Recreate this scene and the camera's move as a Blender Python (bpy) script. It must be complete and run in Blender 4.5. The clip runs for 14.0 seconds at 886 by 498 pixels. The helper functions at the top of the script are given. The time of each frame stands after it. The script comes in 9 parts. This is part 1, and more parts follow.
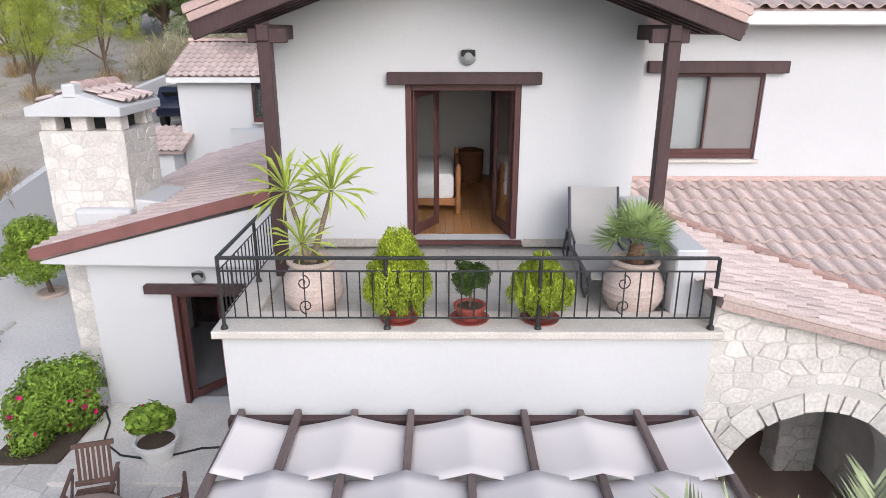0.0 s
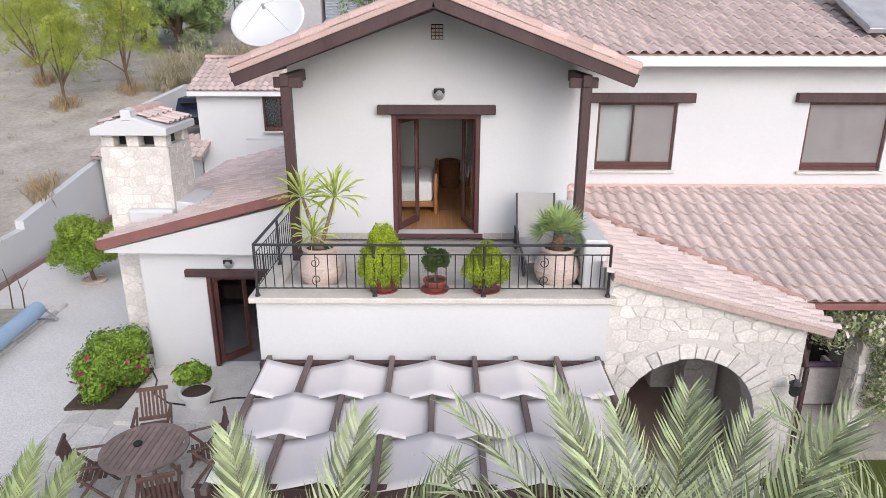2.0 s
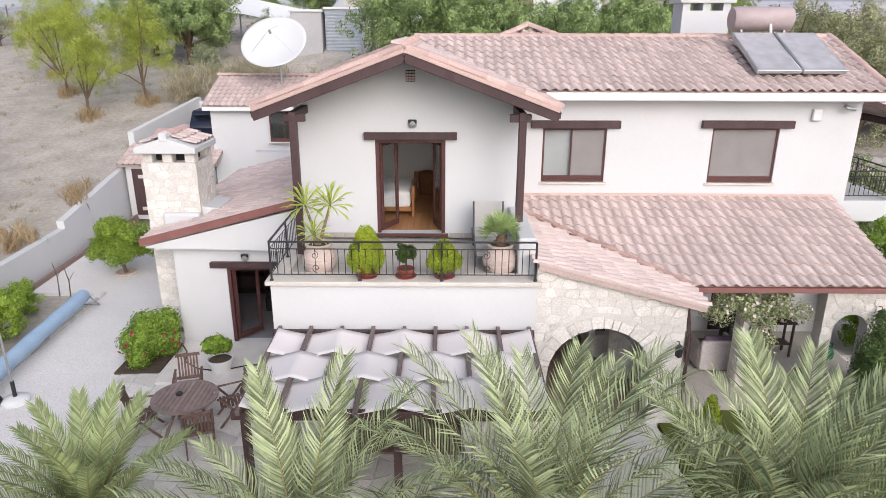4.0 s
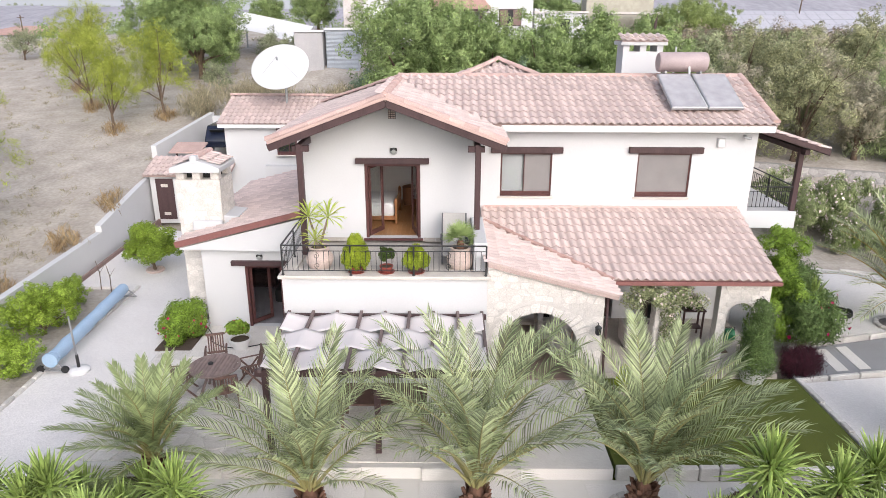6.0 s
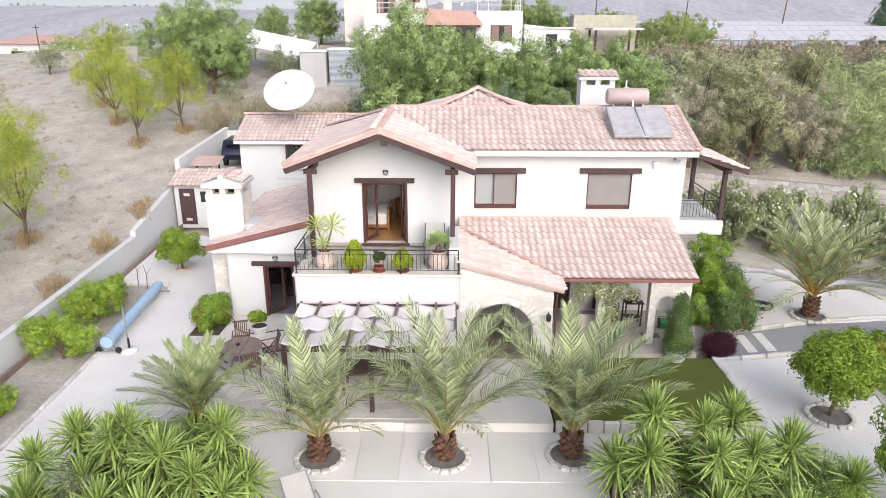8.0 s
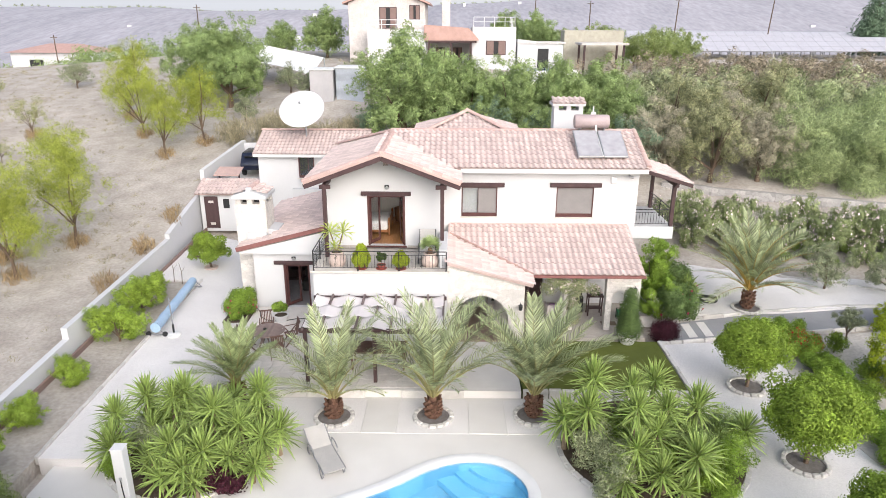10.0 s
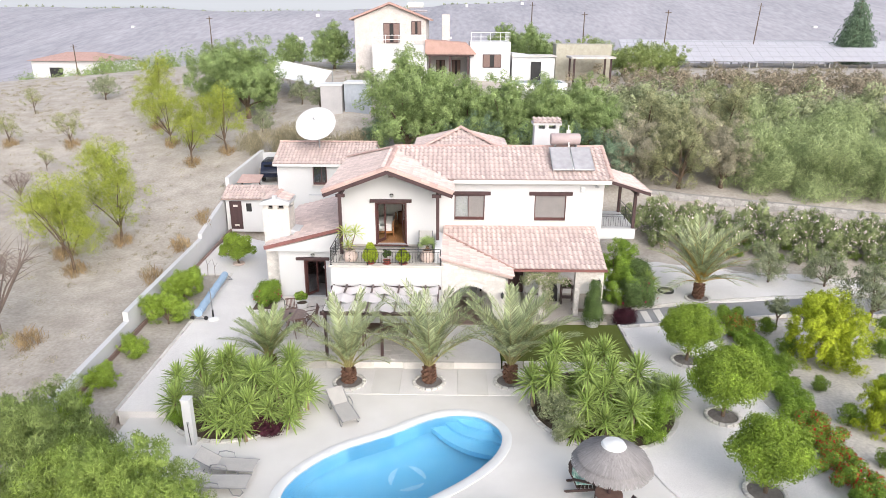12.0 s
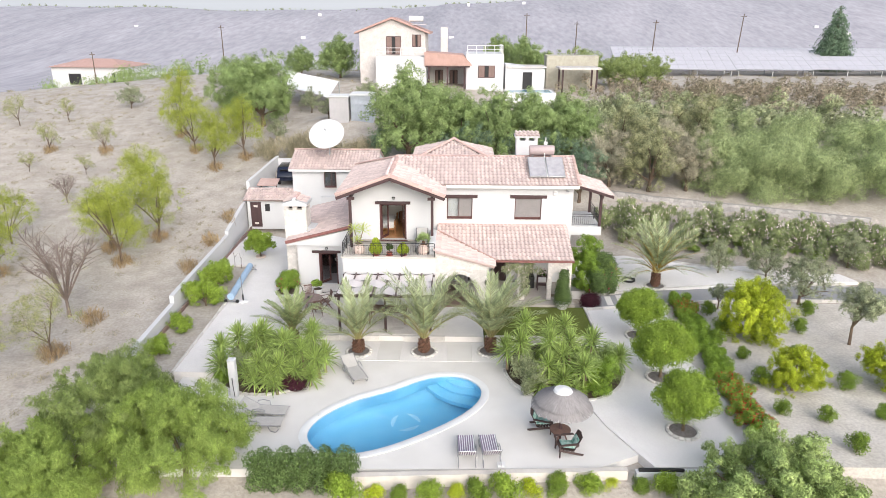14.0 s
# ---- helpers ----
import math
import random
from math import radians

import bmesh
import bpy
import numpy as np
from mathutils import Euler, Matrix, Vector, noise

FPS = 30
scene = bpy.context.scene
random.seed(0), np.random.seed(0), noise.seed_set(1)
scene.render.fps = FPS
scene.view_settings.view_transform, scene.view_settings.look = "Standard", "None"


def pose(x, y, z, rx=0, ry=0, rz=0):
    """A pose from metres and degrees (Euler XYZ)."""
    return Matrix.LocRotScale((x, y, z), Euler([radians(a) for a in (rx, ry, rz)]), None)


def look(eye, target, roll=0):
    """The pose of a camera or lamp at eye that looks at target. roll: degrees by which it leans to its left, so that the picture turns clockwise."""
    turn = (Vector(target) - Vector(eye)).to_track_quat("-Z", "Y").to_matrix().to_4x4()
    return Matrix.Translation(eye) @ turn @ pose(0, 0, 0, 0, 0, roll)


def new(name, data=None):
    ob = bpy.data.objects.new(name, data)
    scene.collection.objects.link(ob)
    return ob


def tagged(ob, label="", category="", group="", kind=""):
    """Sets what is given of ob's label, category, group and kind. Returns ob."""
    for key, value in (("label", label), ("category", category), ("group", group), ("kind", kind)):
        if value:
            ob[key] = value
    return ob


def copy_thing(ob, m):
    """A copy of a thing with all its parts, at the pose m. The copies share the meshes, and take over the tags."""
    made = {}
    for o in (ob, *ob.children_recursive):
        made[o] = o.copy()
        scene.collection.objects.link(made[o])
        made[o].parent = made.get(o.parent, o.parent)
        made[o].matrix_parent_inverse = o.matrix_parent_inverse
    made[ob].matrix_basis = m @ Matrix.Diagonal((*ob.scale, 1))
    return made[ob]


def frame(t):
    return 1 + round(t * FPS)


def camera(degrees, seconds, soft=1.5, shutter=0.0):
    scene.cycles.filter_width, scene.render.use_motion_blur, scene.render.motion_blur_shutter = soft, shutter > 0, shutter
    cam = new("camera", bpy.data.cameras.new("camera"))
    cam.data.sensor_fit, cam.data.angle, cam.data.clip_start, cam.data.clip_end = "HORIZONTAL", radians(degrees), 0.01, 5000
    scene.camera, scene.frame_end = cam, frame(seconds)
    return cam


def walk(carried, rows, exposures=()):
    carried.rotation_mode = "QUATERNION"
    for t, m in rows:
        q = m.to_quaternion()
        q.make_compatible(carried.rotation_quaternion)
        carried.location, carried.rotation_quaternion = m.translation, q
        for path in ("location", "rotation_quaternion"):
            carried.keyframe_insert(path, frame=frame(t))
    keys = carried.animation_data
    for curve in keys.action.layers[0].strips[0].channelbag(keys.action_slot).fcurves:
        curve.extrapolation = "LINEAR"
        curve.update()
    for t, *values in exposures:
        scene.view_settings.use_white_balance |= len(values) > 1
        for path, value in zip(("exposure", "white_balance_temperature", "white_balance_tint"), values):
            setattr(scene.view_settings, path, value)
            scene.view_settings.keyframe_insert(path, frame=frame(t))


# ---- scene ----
cam = camera(68.0, 14.0, soft=0.5)
PATH = [
    (0, (-0.293, -8.588, 5.846), (-0.293, -6.692, 5.209), 0.06),
    (0.5, (-0.204, -9.218, 6.030), (-0.205, -7.322, 5.393), 0.08),
    (1, (-0.110, -9.818, 6.197), (-0.113, -7.922, 5.559), 0.09),
    (1.5, (-0.007, -10.416, 6.362), (-0.010, -8.521, 5.723), 0.10),
    (2, (0.110, -11.032, 6.537), (0.106, -9.137, 5.897), 0.11),
    (2.5, (0.242, -11.678, 6.728), (0.237, -9.784, 6.087), 0.12),
    (3, (0.387, -12.362, 6.941), (0.381, -10.468, 6.299), 0.14),
    (5.5, (1.247, -16.332, 8.329), (1.238, -14.439, 7.684), 0.18),
    (6, (1.424, -17.210, 8.657), (1.413, -15.317, 8.011), 0.19),
    (6.5, (1.594, -18.108, 8.994), (1.583, -16.216, 8.348), 0.19),
    (7, (1.756, -19.023, 9.339), (1.744, -17.131, 8.693), 0.20),
    (7.5, (1.908, -19.955, 9.690), (1.894, -18.063, 9.043), 0.20),
    (8, (2.048, -20.905, 10.044), (2.033, -19.012, 9.397), 0.21),
    (10.5, (2.595, -26.062, 11.861), (2.571, -24.169, 11.215), 0.22),
    (11, (2.686, -27.215, 12.240), (2.660, -25.322, 11.594), 0.22),
    (11.5, (2.779, -28.421, 12.625), (2.751, -26.528, 11.979), 0.23),
    (12, (2.876, -29.682, 13.019), (2.847, -27.789, 12.373), 0.23),
    (12.5, (2.983, -30.997, 13.419), (2.952, -29.104, 12.773), 0.24),
    (13, (3.103, -32.359, 13.824), (3.071, -30.466, 13.178), 0.24),
    (13.5, (3.240, -33.755, 14.230), (3.207, -31.863, 13.582), 0.25),
    (14, (3.396, -35.166, 14.629), (3.362, -33.274, 13.980), 0.26),
]
walk(cam, [(t, look(eye, target, roll)) for t, eye, target, roll in PATH],
     [(0.0, 0.24, 5850, 12), (3.0, 0.26, 6000, 13), (5.5, 0.45, 6100, 13), (7.5, 0.60, 6150, 12), (11.0, 0.67, 6200, 11), (14.0, 0.64, 6200, 10)])

# ---- light ----
world = bpy.data.worlds.new("overcast_sky")
scene.world = world
world.use_nodes = True
wn, wl = world.node_tree.nodes, world.node_tree.links
sky = wn.new("ShaderNodeTexSky")
sky.sky_type, sky.sun_disc = "NISHITA", False
sky.sun_elevation, sky.sun_rotation = radians(28), radians(156.7)
sky.air_density, sky.dust_density, sky.ozone_density = 1.0, 5.0, 1.0
soft_sky = wn.new("ShaderNodeHueSaturation")
soft_sky.inputs["Saturation"].default_value = 0.62
wl.new(sky.outputs[0], soft_sky.inputs["Color"])
wl.new(soft_sky.outputs[0], wn["Background"].inputs["Color"])
wn["Background"].inputs["Strength"].default_value = 0.15
sun = new("sun", bpy.data.lights.new("sun", "SUN"))
sun.data.energy, sun.data.angle, sun.data.color = 1.25, radians(120), (1.0, 0.985, 0.97)
sun.matrix_world = look((12.5, -29.0, 16.8), (0, 0, 0))


# ---- materials ----
def rgb(c):
    return (*c, 1.0)


def mat(name, c1, c2=None, rough=0.8, scale=3.0, fine=40.0, bump=0.15, rnd="", amount=0.25, metal=0.0, spec=0.3,
        through_light=0.0, alpha_tint=None, stretch=(1, 1, 1), dist=0.01, even=False):
    """A surface with variation at two scales, and from piece to piece (rnd: object or island)."""
    m = bpy.data.materials.new(name)
    m.use_nodes = True
    n, l = m.node_tree.nodes, m.node_tree.links
    p = n["Principled BSDF"]
    p.inputs["Roughness"].default_value = rough
    p.inputs["Metallic"].default_value = metal
    p.inputs["Specular IOR Level"].default_value = spec
    c2 = c2 or tuple(v * 0.8 for v in c1)
    tc = n.new("ShaderNodeTexCoord")
    mp = n.new("ShaderNodeMapping")
    mp.inputs["Scale"].default_value = stretch
    l.new(tc.outputs["Object"], mp.inputs[0])
    big = n.new("ShaderNodeTexNoise")
    big.inputs["Scale"].default_value, big.inputs["Detail"].default_value = scale, 5
    small = n.new("ShaderNodeTexNoise")
    small.inputs["Scale"].default_value, small.inputs["Detail"].default_value = fine, 3
    l.new(mp.outputs[0], big.inputs["Vector"])
    l.new(mp.outputs[0], small.inputs["Vector"])
    ramp = n.new("ShaderNodeMapRange")
    ramp.inputs["From Min"].default_value, ramp.inputs["From Max"].default_value = 0.3, 0.7
    l.new(big.outputs[0], ramp.inputs["Value"])
    mix = n.new("ShaderNodeMix")
    mix.data_type = "RGBA"
    mix.inputs[6].default_value, mix.inputs[7].default_value = rgb(c1), rgb(c2)
    l.new(ramp.outputs[0], mix.inputs[0])
    grain = n.new("ShaderNodeMapRange")
    grain.inputs["From Min"].default_value, grain.inputs["From Max"].default_value = 0.25, 0.75
    grain.inputs["To Min"].default_value, grain.inputs["To Max"].default_value = (0.975, 1.02) if even else (0.82, 1.14)
    l.new(small.outputs[0], grain.inputs["Value"])
    value = grain.outputs[0]
    if rnd:
        if rnd == "object":
            src = n.new("ShaderNodeObjectInfo").outputs["Random"]
        else:
            src = n.new("ShaderNodeNewGeometry").outputs["Random Per Island"]
        var = n.new("ShaderNodeMapRange")
        var.inputs["To Min"].default_value, var.inputs["To Max"].default_value = 1 - amount, 1 + amount
        l.new(src, var.inputs["Value"])
        mul = n.new("ShaderNodeMath")
        mul.operation = "MULTIPLY"
        l.new(var.outputs[0], mul.inputs[0])
        l.new(value, mul.inputs[1])
        value = mul.outputs[0]
    hsv = n.new("ShaderNodeHueSaturation")
    l.new(mix.outputs[2], hsv.inputs["Color"])
    l.new(value, hsv.inputs["Value"])
    l.new(hsv.outputs[0], p.inputs["Base Color"])
    if bump:
        b = n.new("ShaderNodeBump")
        b.inputs["Strength"].default_value, b.inputs["Distance"].default_value = bump, dist
        l.new(small.outputs[0], b.inputs["Height"])
        l.new(b.outputs[0], p.inputs["Normal"])
    if through_light:
        t = n.new("ShaderNodeBsdfTranslucent")
        l.new(hsv.outputs[0], t.inputs["Color"])
        ms = n.new("ShaderNodeMixShader")
        ms.inputs[0].default_value = through_light
        l.new(p.outputs[0], ms.inputs[1])
        l.new(t.outputs[0], ms.inputs[2])
        l.new(ms.outputs[0], n["Material Output"].inputs["Surface"])
    return m


def glass(name, tint=(0.9, 0.95, 0.95), ior=1.45, rough=0.0):
    m = bpy.data.materials.new(name)
    m.use_nodes = True
    p = m.node_tree.nodes["Principled BSDF"]
    p.inputs["Base Color"].default_value = rgb(tint)
    p.inputs["Transmission Weight"].default_value = 1.0
    p.inputs["Roughness"].default_value, p.inputs["IOR"].default_value = rough, ior
    return m


PLASTER = mat("white_plaster", (0.58, 0.582, 0.592), (0.55, 0.552, 0.56), 0.85, 0.7, 25, 0.05, even=True)
PLASTER_IN = mat("room_paint", (0.80, 0.79, 0.76), (0.75, 0.74, 0.71), 0.9, 1.0, 60, 0.05, even=True)
CAP = mat("stone_coping", (0.62, 0.58, 0.53), (0.52, 0.48, 0.44), 0.75, 3, 50, 0.15)
BALCONY_TILE = mat("balcony_tile", (0.50, 0.47, 0.43), (0.45, 0.42, 0.39), 0.55, 2, 30, 0.05, "object", 0.05)
SKIRT = mat("skirting_tile", (0.42, 0.39, 0.35), (0.36, 0.33, 0.30), 0.6, 3, 30, 0.05)
TILE = mat("clay_tile", (0.60, 0.49, 0.465), (0.53, 0.43, 0.395), 0.85, 1.3, 45, 0.3, "object", 0.13)
TILE_ALL = mat("clay_tile_field", (0.60, 0.49, 0.465), (0.53, 0.43, 0.395), 0.85, 1.3, 45, 0.3, "island", 0.13)
RIDGE = mat("clay_ridge_tile", (0.54, 0.39, 0.35), (0.46, 0.33, 0.30), 0.85, 2, 45, 0.3, "object", 0.12)
UNDER = mat("roof_bedding_mortar", (0.46, 0.355, 0.325), (0.39, 0.30, 0.275), 0.9)
BROWN = mat("dark_stained_timber", (0.078, 0.046, 0.047), (0.055, 0.032, 0.033), 0.55, 4, 60, 0.2, stretch=(1, 1, 0.15))
FRAME = mat("brown_window_frame", (0.105, 0.045, 0.042), (0.08, 0.036, 0.034), 0.4, 4, 60, 0.1)
REDTRIM = mat("red_brown_verge", (0.24, 0.105, 0.095), (0.195, 0.088, 0.08), 0.6, 3, 50, 0.1)
STONE = mat("pale_rubble_stone", (0.69, 0.655, 0.62), (0.60, 0.565, 0.53), 0.9, 5, 28, 0.4, "object", 0.11, dist=0.015)
MORTAR = mat("lime_mortar", (0.62, 0.59, 0.56), (0.55, 0.52, 0.49), 0.95, 6, 60, 0.3)
IRON = mat("black_wrought_iron", (0.018, 0.018, 0.020), (0.03, 0.03, 0.03), 0.45, 8, 90, 0.1, spec=0.5)
GLASS = glass("window_glass")
BLIND = mat("grey_roller_blind", (0.35, 0.34, 0.345), (0.31, 0.30, 0.305), 0.8, 1, 90, 0.05, even=True)
WOODFLOOR = mat("oak_floor", (0.42, 0.22, 0.09), (0.34, 0.17, 0.07), 0.35, 3, 50, 0.05, "object", 0.12, stretch=(1, 0.15, 1))
CONCRETE = mat("pale_concrete", (0.67, 0.645, 0.62), (0.60, 0.575, 0.55), 0.9, 1.2, 50, 0.2)
DECK = mat("pool_deck_stone", (0.66, 0.64, 0.615), (0.60, 0.58, 0.555), 0.85, 0.8, 30, 0.2, even=True)
SLAB = mat("flagstone", (0.65, 0.62, 0.59), (0.56, 0.53, 0.50), 0.85, 2.5, 30, 0.3, "object", 0.12)
GRAVEL = mat("pale_gravel", (0.73, 0.705, 0.69), (0.65, 0.625, 0.61), 0.95, 0.6, 35, 0.6, dist=0.02)
ASPHALT = mat("grey_driveway", (0.30, 0.30, 0.31), (0.25, 0.25, 0.26), 0.9, 1.0, 60, 0.4)
KERB = mat("pale_kerb_stone", (0.59, 0.57, 0.54), (0.49, 0.47, 0.445), 0.9, 4, 40, 0.4, "object", 0.15)
LAWN = mat("artificial_turf", (0.105, 0.125, 0.022), (0.085, 0.105, 0.020), 0.95, 0.8, 120, 0.8, dist=0.02)
CLOTH = mat("cream_canopy_cloth", (0.84, 0.79, 0.785), (0.79, 0.74, 0.735), 0.9, 1.5, 80, 0.1, through_light=0.2, even=True)
CLAYPOT = mat("weathered_clay_pot", (0.58, 0.47, 0.42), (0.50, 0.41, 0.37), 0.8, 6, 40, 0.2)
REDPOT = mat("red_plastic_pot", (0.30, 0.075, 0.055), (0.26, 0.065, 0.05), 0.5, 4, 50, 0.05)
EARTH = mat("dark_soil", (0.10, 0.075, 0.055), (0.07, 0.052, 0.04), 0.95, 6, 40, 0.8, dist=0.03)
SILVERTEAK = mat("silvered_teak", (0.27, 0.205, 0.185), (0.20, 0.15, 0.135), 0.75, 5, 60, 0.25, "object", 0.12)
TEAK = mat("weathered_teak", (0.17, 0.105, 0.085), (0.12, 0.072, 0.06), 0.7, 5, 60, 0.2, "object", 0.12)
STEEL = mat("grey_steel", (0.42, 0.43, 0.44), (0.36, 0.37, 0.38), 0.4, 5, 60, 0.05, metal=0.6)
WHITE = mat("white_paint", (0.68, 0.68, 0.68), (0.63, 0.63, 0.63), 0.5, 3, 60, 0.03, even=True)
BLACK = mat("black_rubber", (0.02, 0.02, 0.022), (0.03, 0.03, 0.03), 0.6, 6, 60, 0.1)
ALU2 = mat("grey_lounger_frame", (0.26, 0.26, 0.27), (0.22, 0.22, 0.23), 0.4, 6, 60, 0.05, spec=0.5)
BARK = mat("grey_brown_bark", (0.17, 0.12, 0.085), (0.11, 0.08, 0.058), 0.95, 6, 40, 0.8, dist=0.03)


# ---- mesh helpers ----
def box(bm, x0, x1, y0, y1, z0, z1, m=None):
    vs = [bm.verts.new((x, y, z)) for z in (z0, z1) for y in (y0, y1) for x in (x0, x1)]
    if m is not None:
        for v in vs:
            v.co = m @ v.co
    for f in ((0, 2, 3, 1), (4, 5, 7, 6), (0, 1, 5, 4), (2, 6, 7, 3), (0, 4, 6, 2), (1, 3, 7, 5)):
        bm.faces.new([vs[i] for i in f])
    return vs


def tube(bm, points, radii, n=8, cap=True):
    """A tapered tube through points."""
    rings = []
    pts = [Vector(p) for p in points]
    if not hasattr(radii, "__len__"):
        radii = [radii] * len(pts)
    for i, p in enumerate(pts):
        d = (pts[min(i + 1, len(pts) - 1)] - pts[max(i - 1, 0)]).normalized()
        a = d.orthogonal().normalized() if abs(d.z) > 0.95 else d.cross(Vector((0, 0, 1))).normalized()
        b = d.cross(a)
        rings.append([bm.verts.new(p + (a * math.cos(2 * math.pi * k / n) + b * math.sin(2 * math.pi * k / n)) * radii[i]) for k in range(n)])
    for r0, r1 in zip(rings, rings[1:]):
        for k in range(n):
            bm.faces.new((r0[k], r0[(k + 1) % n], r1[(k + 1) % n], r1[k]))
    if cap:
        bm.faces.new(rings[0][::-1])
        bm.faces.new(rings[-1])


def lathe(bm, profile, n=24, centre=(0, 0)):
    rings = [[bm.verts.new((centre[0] + r * math.cos(2 * math.pi * k / n), centre[1] + r * math.sin(2 * math.pi * k / n), z)) for k in range(n)] for r, z in profile]
    for r0, r1 in zip(rings, rings[1:]):
        for k in range(n):
            bm.faces.new((r0[k], r0[(k + 1) % n], r1[(k + 1) % n], r1[k]))
    bm.faces.new(rings[0][::-1])
    bm.faces.new(rings[-1])


def prism(bm, outline, z0, z1):
    """A slab with the plan outline, from z0 to z1."""
    low = [bm.verts.new((x, y, z0)) for x, y in outline]
    top = [bm.verts.new((x, y, z1)) for x, y in outline]
    n = len(outline)
    bm.faces.new(low[::-1])
    bm.faces.new(top)
    for i in range(n):
        bm.faces.new((low[i], low[(i + 1) % n], top[(i + 1) % n], top[i]))


def wallface(bm, outline, y0, y1):
    """A wall of the outline in x and z, from y0 to y1."""
    a = [bm.verts.new((x, y0, z)) for x, z in outline]
    b = [bm.verts.new((x, y1, z)) for x, z in outline]
    n = len(outline)
    bm.faces.new(a)
    bm.faces.new(b[::-1])
    for i in range(n):
        bm.faces.new((a[i], b[i], b[(i + 1) % n], a[(i + 1) % n]))


def bevel(bm, w=0.01, seg=1):
    bmesh.ops.recalc_face_normals(bm, faces=bm.faces)
    edges = [e for e in bm.edges if len(e.link_faces) == 2 and e.calc_face_angle(0) > 0.6]
    bmesh.ops.bevel(bm, geom=edges, offset=w, segments=seg, affect="EDGES", profile=0.5)


def mesh_of(name, bm, material, smooth=False):
    bmesh.ops.recalc_face_normals(bm, faces=bm.faces)
    me = bpy.data.meshes.new(name)
    bm.to_mesh(me)
    bm.free()
    me.materials.append(material)
    if smooth:
        me.polygons.foreach_set("use_smooth", [True] * len(me.polygons))
        me.set_sharp_from_angle(angle=radians(40))
    return me


def part(name, bm, material, parent=None, label="", smooth=False):
    ob = new(name, bm if isinstance(bm, bpy.types.Mesh) else mesh_of(name, bm, material, smooth))
    ob.parent = parent
    if label:
        ob["label"] = label
    return ob


def thing(name, label, category, group="", kind="", at=None):
    ob = new(name)
    ob.empty_display_size = 0.2
    if at is not None:
        ob.matrix_basis = at
    return tagged(ob, label, category, group, kind)


def structure(name, bm, material, label, category, smooth=False):
    return tagged(part(name, bm, material, None, "", smooth), label, category, "", "structure")


def raw(name, verts, faces, material, smooth=False):
    me = bpy.data.meshes.new(name)
    me.from_pydata(verts, [], faces)
    me.materials.append(material)
    if smooth:
        me.polygons.foreach_set("use_smooth", [True] * len(me.polygons))
    me.update()
    return me


def B():
    return bmesh.new()


# ---- ground ----
def step(a, b, v):
    k = np.clip((v - a) / (b - a), 0, 1)
    return k * k * (3 - 2 * k)


def height(x, y):
    """The lie of the land: a flat plot cut into a slope that rises behind the house, then a valley and far hills."""
    x, y = np.asarray(x, float), np.asarray(y, float)
    left = np.interp(y, [-60, -30, -18, -14, 0, 6, 12, 19, 30, 47, 60, 75, 100, 160, 320, 700], [-7, -3.2, -1.4, -0.5, 0.1, 0.7, 1.8, 3.0, 5.0, 7.5, 8.0, 7.0, 3.0, -12, -60, -80])
    yy = y + 0.35 * (np.clip(x, 12, 44) - 20) * step(0, 8, y) * step(-60, -30, -y)
    right = np.interp(yy, [-60, -30, -17, -14.5, 3, 7.5, 10.5, 12.1, 12.7, 15, 25, 45, 80, 110, 160, 320, 700], [-7, -3.4, -1.4, -0.36, -0.3, 0.15, 1.2, 1.6, 2.2, 2.5, 4.2, 7.0, 7.4, 5.0, -8, -60, -80])
    k = step(4, 15, x)
    z = left * (1 - k) + right * k
    z = z + 1.5 * np.exp(-((x + 6) / 5) ** 2 - ((y - 27.5) / 4) ** 2)
    z = z - step(18, 80, -x) * step(25, 80, y) * 6.2 + step(-40, -12, -np.abs(x + 30)) * 0.3
    far = np.hypot(x, y)
    rise = 148 + 60 * step(-250, 900, x) + 7 * np.sin(x / 210 + y / 300) + 4 * np.sin(x / 75 + y / 110)
    z = z + step(1150, 2500, y + 60 * np.sin(x / 170) + 0.05 * np.abs(x)) * rise
    edge = -11.0 - 1.35 * (np.clip(y, -11.5, 12.4) + 11.5) / 23.9
    plot = step(-0.06, 0.06, x - edge) * step(-11.9, -11.5, -x) * step(-16.6, -16.1, y) * step(-12.8, -12.3, -y)
    back = step(-0.06, 0.06, x + 12.3 - 0.13 * np.clip(y - 13.0, 0, 9)) * step(-11.5, -8, -x) * step(11.9, 12.4, y) * step(-18.5, -17.5, -y)
    z = z * (1 - plot) + plot * -0.62
    z = z * (1 - back) + back * 0.1
    z = z - 1.8 * step(-3.4, -2.9, x) * step(-5.8, -5.2, -x) * step(-15.3, -14.9, y) * step(8.3, 8.7, -y)
    return z


def z_at(x, y):
    return float(height(x, y))


